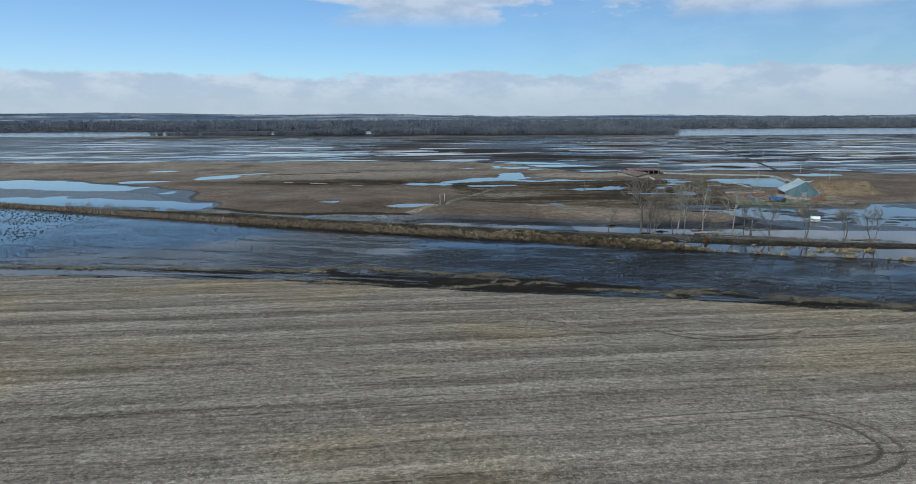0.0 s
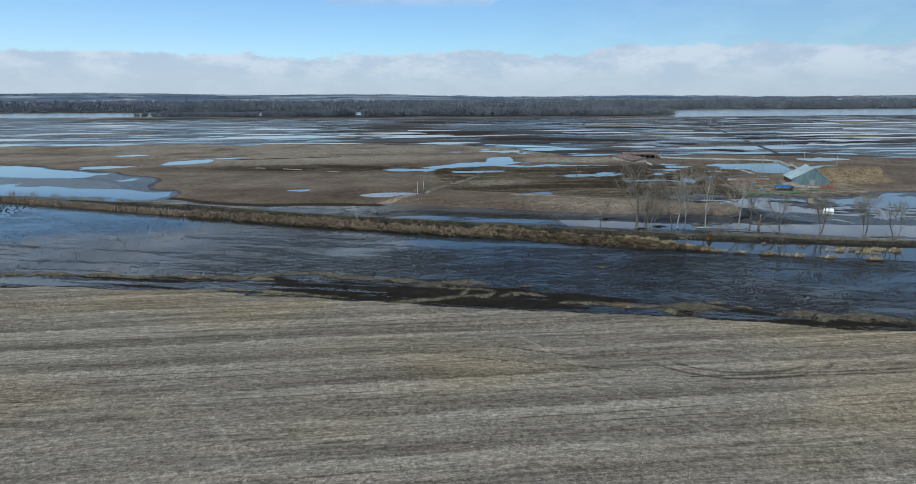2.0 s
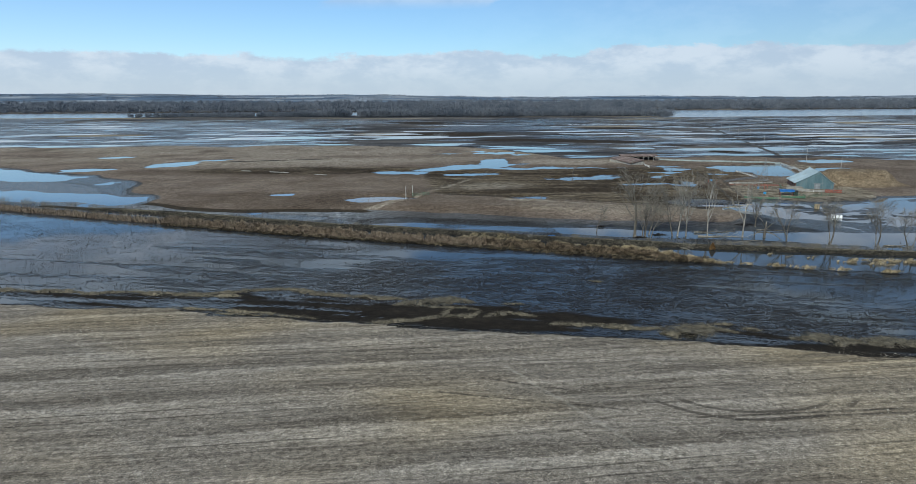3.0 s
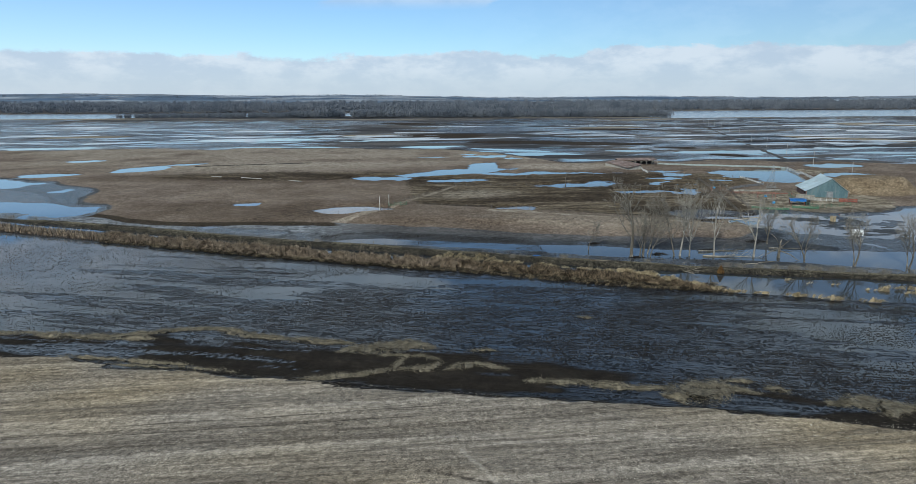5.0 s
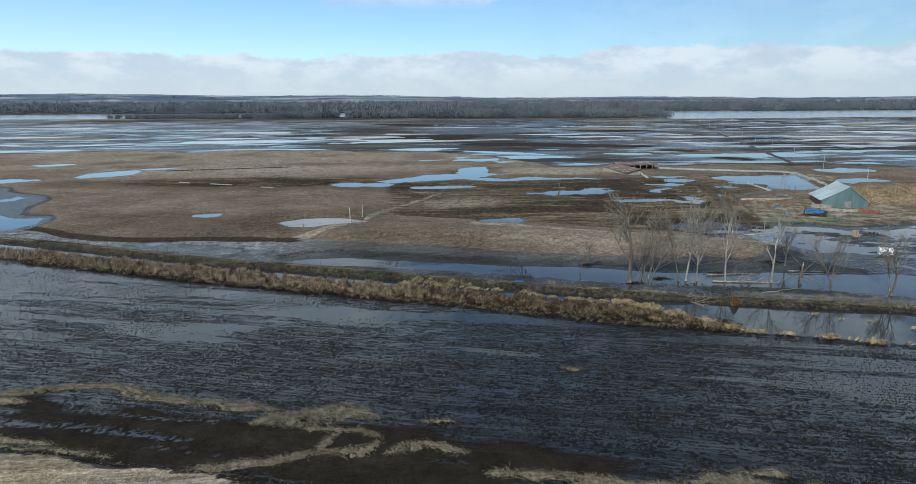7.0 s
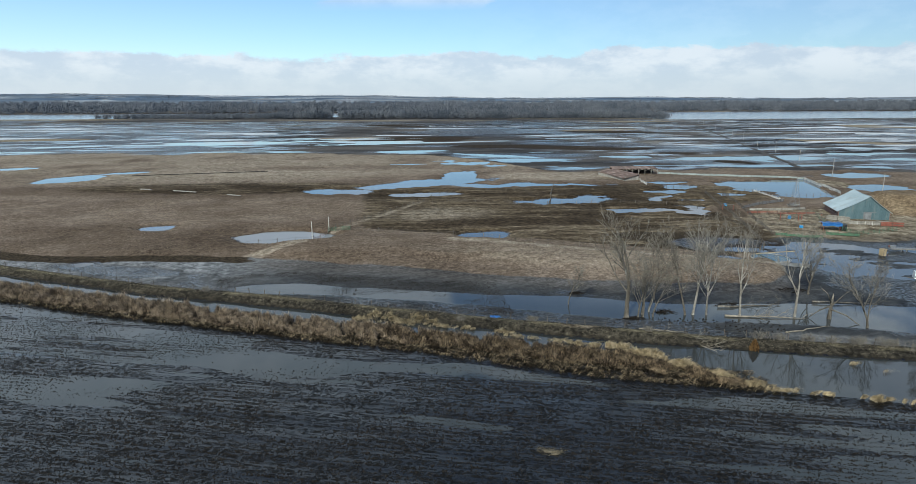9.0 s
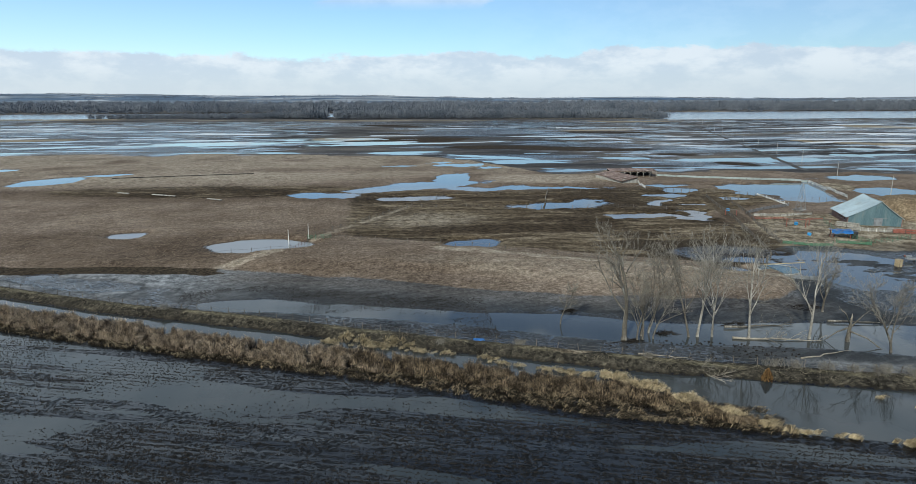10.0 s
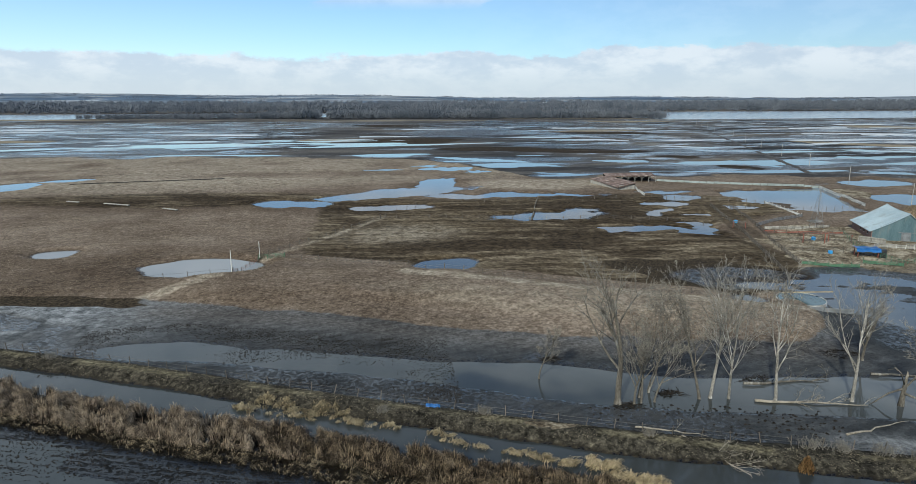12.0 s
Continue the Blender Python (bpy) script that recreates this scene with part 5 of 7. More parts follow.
DRIFT_MAT = surface("matted_straw", (0.028, 0.023, 0.016), (0.195, 0.163, 0.112), 1.6, 0.95, bump=1.0, stretch=(2.5, 1, 1), stain=(0.055, 0.044, 0.030))
for k, (pts, width, label) in enumerate((
        (((-62, 172), (-40, 167.5), (-27, 165.5), (-12, 167), (0, 162), (11, 157.5), (17, 156)), 1.35, "long brown drift of sodden straw"),
        (((15, 152.4), (23, 153.2), (30.5, 151.8)), 2.6, "broad mat of sodden straw combed by the current"),
        (((22, 150.0), (28, 149.4), (31, 147.5)), 0.9, "narrow drift of sodden straw"),
        (((10, 142.8), (18, 143.6), (23.5, 145), (25.2, 148.6)), 0.85, "hooked drift of pale straw"),
        (((24, 144.0), (30, 144.2), (31, 146.2)), 0.9, "ragged drift of sodden straw"),
        (((32, 143.4), (36, 144.6), (41, 142.6)), 1.0, "ragged drift of sodden straw"),
        (((36.6, 150.4), (40.5, 149.9)), 0.6, "small straw mat lying on the mud"),
        (((43, 138.2), (52, 135.6), (62, 132.4)), 1.2, "long drift of pale straw"),
        (((61, 131.8), (68, 131.4), (74, 130.6)), 2.8, "broad mat of sodden straw at the field's edge"),
        (((71, 134.6), (75.5, 133.8)), 0.8, "small straw mat on the mud"),
        (((76, 130.4), (78.5, 129.8)), 1.2, "rounded straw heap at the field's edge"),
        (((82, 126.6), (92, 124.0), (104, 119.4), (118, 114)), 2.7, "broad drift of sodden straw"),
        (((-30, 156.6), (-18, 153.5), (-8, 150.5)), 0.5, "thin line of pale straw"),
        (((-20, 152.6), (-10, 149.6), (0, 146.5)), 0.45, "thin line of pale straw"),
        (((-26, 163.4), (-17, 162.6)), 0.7, "flat straw mat in shallow water"),
        (((59.0, 163.9), (59.9, 162.8), (61.6, 163.1)), 0.65, "small curl of straw on the wet plough"),
        (((-120, 181.5), (-95, 177), (-62, 172)), 1.2, "long brown drift of sodden straw"))):
    straw_drift(pts, width, 100 + 7 * k, label)


def clods(name, number, x0, x1, front, back, label, seed, size, row_turn=-17.0, pitch=0.9, bare=0.22):
    """Wet clods lying in rows, as one mesh."""
    rng = np.random.RandomState(seed)
    x = rng.uniform(x0, x1, number)
    y = front(x) + rng.uniform(0, 1, number) * (back(x) - front(x))
    c, s = math.cos(radians(row_turn)), math.sin(radians(row_turn))
    v = -x * s + y * c
    v2 = np.round(v / pitch) * pitch + rng.normal(0, 0.19, number) + (rough(x, y, 14, 2, seed + 7) - 0.5) * 1.6
    x, y = x - (v2 - v) * s, y + (v2 - v) * c
    z, _ = land(x, y)
    keep = (rough(x * 0.4, y, 7, 3, seed + 3) > rng.uniform(bare, 0.62, number)) & (z < 0.35) & (rng.uniform(0, 1, number) > 0.4 * step(-x, 0, 60))
    x, y, z = x[keep], y[keep], np.maximum(z[keep], 0.0)
    n = len(x)
    r = size * rng.uniform(0.5, 1.25, n) ** 1.5
    a = np.arange(3) * 2 * math.pi / 3
    jig = rng.uniform(0.7, 1.35, (n, 3))
    t = radians(row_turn) + rng.normal(0, 0.4, n)
    lx, ly = np.cos(a)[None] * jig * r[:, None] * 1.9, np.sin(a)[None] * jig * r[:, None]
    rim = np.stack([x[:, None] + lx * np.cos(t)[:, None] - ly * np.sin(t)[:, None], y[:, None] + lx * np.sin(t)[:, None] + ly * np.cos(t)[:, None], np.repeat((z - 0.03)[:, None], 3, 1)], 2)
    tops = np.stack([x + rng.normal(0, 0.04, n), y + rng.normal(0, 0.04, n), z + r * rng.uniform(0.75, 1.4, n)], 1)[:, None, :]
    verts = np.concatenate([rim, tops], 1).reshape(-1, 3)
    base = (np.arange(n) * 4)[:, None, None]
    tri = (base + np.array([[k, (k + 1) % 3, 3] for k in range(3)])[None]).reshape(-1, 3)
    me = bpy.data.meshes.new(name)
    me.from_pydata(verts.tolist(), [], tri.tolist())
    me.materials.append(CLOD)
    return tagged(new(name, me), label, "clods", kind="stuff")


clods("plough_clods", 300000, -125, 140, lambda x: plough_edge(x) - 4, lambda x: reed_front(x) - 0.5, "wet black clods of a flooded ploughed field", 5, 0.074, bare=0.22)
clods("plough_clods", 26000, -320, -125, plough_edge, lambda x: reed_front(x) - 0.5, "wet black clods of a flooded ploughed field", 9, 0.2)
clods("mud_clods", 30000, 4, 66, lambda x: pool_front(x) - 6, lambda x: pool_back(x) + 8, "black trampled mud clods in shallow water", 15, 0.078, -14, 0.5, 0.36)
clods("mud_clods", 350, 82, 112, lambda x: pool_front(x) - 6, lambda x: pool_front(x) + 1.5, "black twigs and mud clods at the pool's edge", 19, 0.15, -14, 0.3, 0.44)


def shrub(x, y, size, seed, mat, label, height=1.4):
    rng, s = random.Random(seed), Shape()
    for k in range(60):
        a = rng.uniform(0, 6.28)
        d = Vector((math.cos(a) * rng.uniform(0.1, 0.9), math.sin(a) * rng.uniform(0.1, 0.9), 1)).normalized()
        p = Vector((rng.gauss(0, size * 0.4), rng.gauss(0, size * 0.25), 0))
        q = p + d * height * rng.uniform(0.5, 1.0)
        s.tube([p, p.lerp(q, 0.5) + Vector((rng.gauss(0, 0.08), rng.gauss(0, 0.08), 0)), q], [0.03, 0.02, 0.006], 3, False)
        for _ in range(4):
            e = p.lerp(q, rng.uniform(0.4, 0.95))
            s.tube([e, e + Vector((rng.gauss(0, 0.25), rng.gauss(0, 0.25), rng.uniform(0.1, 0.4)))], [0.014, 0.006], 3, False)
    ob = tagged(part("shrub", s, mat), label, "shrub", group="bare shrubs on the bank")
    ob.matrix_basis = pose(x, y, max(gz(x, y), 0))


for k, (x, y, size, h) in enumerate(((104.5, 192.2, 1.8, 1.7), (107.5, 191.0, 1.6, 1.3), (111.5, 189.6, 1.8, 1.5), (114.8, 188.2, 1.6, 1.2), (120, 188.2, 1.8, 1.5), (124.4, 186.6, 1.8, 1.4), (129, 184.4, 2.0, 1.6), (118, 187, 2.2, 1.4), (122, 185.6, 2.2, 1.6), (126, 183.4, 2.4, 1.6), (131, 181.8, 2.4, 1.7), (136, 180, 2.4, 1.5), (142, 178.4, 2.4, 1.6),
                                     (149, 177, 2.4, 1.6), (68, 204.6, 1.2, 1.0), (86.5, 196.4, 0.9, 1.0), (4, 230.5, 1.5, 0.9), (55, 207, 1.0, 0.9), (-118, 290, 3, 2.4), (-128, 296, 3, 3.0), (-139, 301, 3, 3.2), (-150, 306, 3, 2.6), (-106, 285, 2.4, 2.2), (-96, 280, 2, 1.8))):
    shrub(x, y, size, 200 + k, TWIG, "leafless grey shrub on the bank", h)


def cedar(x, y):
    rng, places = random.Random(5), []
    for k in range(900):
        a, h = rng.uniform(0, 6.28), rng.random()
        r = 0.9 * (1 - h) ** 0.7 * rng.uniform(0.5, 1)
        places.append((x + r * math.cos(a), y + r * math.sin(a), max(gz(x, y), 0) + h * 1.7, 1))
    blades("small_cedar", places, CEDAR, "small rust-brown cedar standing in the ditch", "shrub", rng, 0.35, 0.07, lambda a, b: (a - x, b - y)).pop("kind", None)


cedar(101.2, 188.6)


# ---- fences ----
WINDBREAK = surface("pale_windbreak_boards", (0.17, 0.20, 0.20), (0.29, 0.325, 0.315), 0.6, 0.8, bump=0.2)
POST_MESH = Shape().tube([(0, 0, -0.3), (0.01, 0, 0.6), (0, 0.01, 1.35)], [0.105, 0.10, 0.085], 7).mesh("post", POST)
THIN_POST = Shape().tube([(0, 0, -0.3), (0, 0, 1.35)], [0.065, 0.06], 5).mesh("post", POST)
GREEN_POST = Shape().tube([(0, 0, -0.3), (0, 0, 1.6)], [0.06, 0.06], 7).mesh("post", GREEN)
PALE_MESH = Shape().tube([(0, 0, -0.3), (0, 0, 1.3)], [0.07, 0.065], 7).mesh("post", PALE_POST)


def fence(points, label, post=POST_MESH, gap=4.0, rails=(0.35, 0.7, 1.1), rail_r=0.018, rail_mat=WIRE, seed=1, name="fence", flat=0.0, wobble=4.0):
    """Posts along a line, and rails or wires from post to post."""
    rng = random.Random(seed)
    ob = thing(name, *points[0], label, "fence", z=0.0)
    spots = []
    for a, b in zip(points, points[1:]):
        n = max(1, round(math.dist(a, b) / gap))
        spots += [(a[0] + (b[0] - a[0]) * k / n, a[1] + (b[1] - a[1]) * k / n) for k in range(n)]
    spots.append(points[-1])
    x0, y0 = points[0]
    feet = []
    for x, y in spots:
        z = max(gz(x, y), -0.1)
        feet.append(Vector((x - x0, y - y0, z)))
        part("post", post, None, ob, at=pose(x - x0, y - y0, z, rng.gauss(0, wobble), rng.gauss(0, wobble), rng.uniform(0, 360)))
    for r in rails:
        s = Shape()
        u = Vector((0, 0, r))
        for a, b in zip(feet, feet[1:]):
            if flat:
                d = b - a
                part("board", Shape().box((a + b) / 2 + u + Vector((0, 0, rng.gauss(0, 0.02))), (d.length + 0.06, 0.05, flat * rng.uniform(0.9, 1.02)), math.degrees(math.atan2(d.y, d.x))), rail_mat, ob)
            else:
                s.tube([a + u, (a + b) / 2 + u - Vector((0, 0, 0.02)), b + u], rail_r, 4, False)
        if not flat:
            part("rail" if rail_r > 0.02 else "wire", s, rail_mat, ob)
    return ob


def along(fn, xs, off=0.0):
    return [(float(x), float(fn(np.array([float(x)]))[0]) + off) for x in xs]


fence(along(dike_line, range(-150, 170, 16), 3.0), "low wire fence on thin posts along the grassy bank", THIN_POST, 3.6, (0.5, 1.0), seed=3, wobble=6)
fence([(24.6, 291), (40, 316.5), (56, 343.5), (58, 346)], "barbed wire fence on dark wooden posts across the pasture", POST_MESH, 4.2, seed=4)
fence([(31.5, 290.2), (62, 278), (87, 264), (110, 252.5), (132, 242), (147, 257)], "wire fence on wooden posts along the knoll", POST_MESH, 4.5, seed=5)
fence([(56, 344), (95, 338), (140, 330), (168, 322)], "sagging wire fence on wooden posts", POST_MESH, 6.0, seed=6)
fence([(24.6, 291), (21.6, 276.8)], "red pipe gate standing in the pond", THIN_POST, 2.4, (0.4, 0.7, 1.0, 1.25), 0.03, RED, seed=7)
fence([(21.6, 276.8), (12, 275.6), (2, 274)], "thin posts of a flooded fence", THIN_POST, 4.5, (1.0,), seed=8)
fence([(24.8, 291.6), (31.5, 290.2)], "green pipe panels beside the gate", GREEN_POST, 2.4, (0.4, 0.7, 1.0, 1.3), 0.035, GREEN, seed=9)
fence([(105.7, 332), (110, 345), (115, 362), (121, 380)], "line of wooden posts running into a pond", POST_MESH, 2.6, (0.5, 1.0), 0.03, GREYBOARD, seed=10)
for x, y, h in ((21.5, 276.5, 5.3), (24.9, 292.6, 4.3)):
    tall = tagged(part("marker_post", Shape().tube([(0, 0, -0.3), (0.02, 0, h * 0.5), (0, 0.02, h)], [0.10, 0.09, 0.075], 8), PALE_POST), "tall pale wooden post beside a gate", "post", "tall pale posts at the gate")
    tall.matrix_basis = pose(x, y, max(gz(x, y), -0.1))
# cattle lane and pens
fence([(147.5, 258), (156, 281), (165, 305), (180, 351)], "board fence of the muddy cattle lane", POST_MESH, 2.6, (0.45, 0.85, 1.2), 0.05, POST, seed=11, flat=0.14)
fence([(157.5, 268.6), (165, 290), (174, 312), (187, 349)], "board fence of the muddy cattle lane", POST_MESH, 2.6, (0.45, 0.85, 1.2), 0.05, POST, seed=12, flat=0.14)
fence([(158, 268.4), (166, 264.8), (170, 264)], "low green steel panels along the pens", GREEN_POST, 2.6, (0.3, 0.55, 0.8), 0.05, GREEN, seed=13, flat=0.2)
fence([(173, 266.5), (180.5, 262.6)], "low green steel panels along the pens", GREEN_POST, 2.6, (0.3, 0.55, 0.8), 0.05, GREEN, seed=14, flat=0.2)
fence([(180.5, 262.6), (181.6, 271), (183.2, 279)], "tall green pipe fence of a pen", GREEN_POST, 2.0, (0.4, 0.8, 1.2, 1.5), 0.04, GREEN, seed=15)
fence([(181, 264), (190, 266), (198, 268.6)], "green pipe fence at the yard's edge", GREEN_POST, 2.4, (0.4, 0.8, 1.2), 0.035, GREEN, seed=16)
fence([(183.5, 278), (190, 281.4), (197.5, 277.6), (204, 275)], "weathered grey board fence of a pen", PALE_MESH, 2.2, (0.35, 0.7, 1.05), 0.05, GREYBOARD, seed=17, flat=0.28)
fence([(199, 276), (205, 273.6)], "dull red board gate before the barn", POST_MESH, 3.0, (0.35, 0.7, 1.05, 1.4), 0.05, RED, seed=18, flat=0.3)
fence([(162, 282), (172, 279), (181, 276)], "thin pipe fence of a cattle pen", THIN_POST, 2.4, (0.5, 0.9, 1.25), 0.025, WIRE, seed=19)
fence([(166, 293), (176, 290), (187, 287.6)], "thin pipe fence of a cattle pen", THIN_POST, 2.4, (0.5, 0.9, 1.25), 0.025, WIRE, seed=20)
fence([(181, 276), (187, 287.6), (192, 297)], "thin green fence of a pen", GREEN_POST, 2.4, (0.5, 0.9, 1.25), 0.03, GREEN, seed=21)
fence([(170, 303), (180, 300.4), (192, 297)], "low rusty board fence of a pen", POST_MESH, 3.0, (0.4, 0.8), 0.05, RED, seed=22, flat=0.2)
fence([(174.6, 309), (186, 307), (196, 308)], "weathered feed bunk of boards", POST_MESH, 2.4, (0.2, 0.45, 0.7), 0.05, GREYBOARD, seed=23, flat=0.24, name="feed_bunk")
fence([(173.6, 312), (184, 318), (199, 325)], "steel guard rail fence curving round the pens", THIN_POST, 2.4, (0.35, 0.7, 1.05), 0.05, STEEL, seed=24, flat=0.26)
fence([(200, 342), (214, 341), (226, 340), (234, 339.6)], "thin wire fence before the flooded pen", THIN_POST, 2.8, (0.5, 1.0, 1.4), 0.014, WIRE, seed=25)
fence([(236, 341), (246, 366), (256, 392)], "pale board windbreak along the flooded pen", PALE_MESH, 3.0, (0.35, 0.75, 1.15), 0.05, PALE_POST, seed=26, flat=0.34)
fence([(256, 392.6), (232, 400), (206, 415), (192, 424)], "long board windbreak behind the flooded pen", POST_MESH, 3.2, (0.25, 0.58, 0.91), 0.05, WINDBREAK, seed=27, flat=0.315)
fence([(171, 399.5), (165.5, 377.5)], "white board fence beside the cattle shed", PALE_MESH, 2.6, (0.3, 0.65, 1.0), 0.05, PALE_POST, seed=28, flat=0.3)
fence([(204.5, 354), (199.3, 326)], "concrete bunk wall with low steel rails", PALE_MESH, 3.2, (0.3, 0.6), 0.05, PALE_POST, seed=29, flat=0.34)
fence([(165, 377), (176, 372), (190, 362), (204, 354)], "old wire fence through the puddles", POST_MESH, 3.4, (0.5, 1.0), 0.02, WIRE, seed=30)
fence([(58, 346), (70, 372), (160, 372), (166, 377)], "old wire fence through the puddles", POST_MESH, 9.0, (0.6, 1.0), 0.014, WIRE, seed=31)


# ---- farm buildings ----
POLEWOOD = surface("grey_pole_wood", (0.22, 0.21, 0.195), (0.38, 0.365, 0.34), 2.0, 0.85, bump=0.2, stretch=(3, 3, 0.3))
def barn():
    """Wide old barn: teal metal gable, maroon board sides, ribbed roof."""
    W, L, eave, ridge, peak = 15.2, 17.0, 2.7, 7.9, 0.575
    ob = thing("barn", 195.6, 290.6, "old barn with a teal metal gable and pale ribbed roof", "barn", -23.0)
    t, px = 0.18, W * 0.575
    front = Shape().faces([(0, 0, -0.3), (W, 0, -0.3), (W, 0, eave), (px, 0, ridge - 0.15), (0, 0, eave), (0, t, -0.3), (W, t, -0.3), (W, t, eave), (px, t, ridge - 0.15), (0, t, eave)],
                          [(0, 1, 2, 3, 4), (9, 8, 7, 6, 5), (0, 5, 6, 1), (1, 6, 7, 2), (2, 7, 8, 3), (3, 8, 9, 4), (4, 9, 5, 0)])
    part("gable_wall", front, TEAL, ob, "teal sheet metal gable")
    part("gable_wall", front, GREYBOARD, ob, at=pose(0, L - t, 0))
    for x, name in ((0.0, "side_wall"), (W - t, "side_wall")):
        part(name, Shape().box((x + t / 2, L / 2, eave / 2 - 0.15), (t, L - 2 * t - 0.01, eave + 0.3)), MAROON, ob, "faded maroon board wall")
    for k in range(26):
        part("sheet_rib", RIB, None, ob, at=pose(0.3 + k * 0.585, -0.012, 0) @ Matrix.Diagonal((1, 1, (eave + (ridge - eave) * (1 - abs(0.3 + k * 0.585 - px) / (px if 0.3 + k * 0.585 < px else W - px)) - 0.25) / 3.0, 1)))
    for side in (-1, 1):
        x0, x1 = (px, -0.7) if side < 0 else (px, W + 0.5)
        z0, z1 = ridge, eave - 0.22
        n, cols = 6, 9
        roof, under = Shape(), []
        pts = []
        for j in range(cols + 1):
            y = -0.5 + (L + 1.0) * j / cols
            sag = 0.28 * math.sin(math.pi * j / cols)
            for k in range(n + 1):
                s = k / n
                pts.append((x0 + (x1 - x0) * s, y, z0 + (z1 - z0) * s - 0.22 * math.sin(math.pi * s) - sag * (1 - s)))
        low = [(a, b, c - 0.10) for a, b, c in pts]
        m = len(pts)
        fs = [(j * (n + 1) + k, j * (n + 1) + k + 1, (j + 1) * (n + 1) + k + 1, (j + 1) * (n + 1) + k) for j in range(cols) for k in range(n)]
        fs += [tuple(m + i for i in reversed(f)) for f in fs]
        for rim in ([k for k in range(n + 1)], [cols * (n + 1) + k for k in range(n + 1)], [j * (n + 1) + n for j in range(cols + 1)]):
            fs += [(a, b, b + m, a + m) for a, b in zip(rim, rim[1:])]
        roof.faces(pts + low, fs)
        slope = part("roof", roof, ROOF, ob, "pale weathered metal roof slope")
        for j in range(1, 27):
            y, u = -0.5 + (L + 1.0) * j / 27, j / 27
            sag = 0.28 * math.sin(math.pi * u)
            rib = [(x0 + (x1 - x0) * s, y, z0 + (z1 - z0) * s - 0.22 * math.sin(math.pi * s) - sag * (1 - s) + 0.02) for s in (0.0, 0.25, 0.5, 0.75, 1.0)]
            part("roof_rib", Shape().tube(rib, 0.035, 4), ROOF, slope)
    part("ridge_cap", Shape().tube([(px, -0.5 + (L + 1) * j / 9, ridge + 0.02 - 0.28 * math.sin(math.pi * j / 9)) for j in range(10)], 0.12, 6), ROOF, ob)
    door = part("door", Shape().box((8.6, -0.05, 1.1), (2.4, 0.06, 2.6), bevel=0.02), STEEL, ob, "grey sliding door with a worn edge")
    part("door_track", Shape().box((8.9, -0.08, 2.46), (4.6, 0.08, 0.12)), STEEL, door)
    part("hatch", Shape().box((8.7, -0.04, 4.2), (1.2, 0.05, 1.1), bevel=0.02), TEAL, ob, "shut teal loft hatch")
    for y in (3.2, 6.2, 9.2):
        w = part("side_window", Shape().box((-0.02, y, 1.5), (0.05, 0.9, 0.7)), DARK, ob, "small dark side window")
        part("window_frame", Shape().box((-0.04, y, 1.10), (0.08, 1.1, 0.08)), PALE_POST, w)
    for x in (0.0, W - 0.0):
        part("corner_board", Shape().box((x, -0.03, eave / 2 - 0.1), (0.22, 0.08, eave + 0.1)), MAROON, ob)


RIB = Shape().box((0, 0, 1.5), (0.05, 0.03, 3.0)).mesh("sheet_rib", TEAL)
barn()


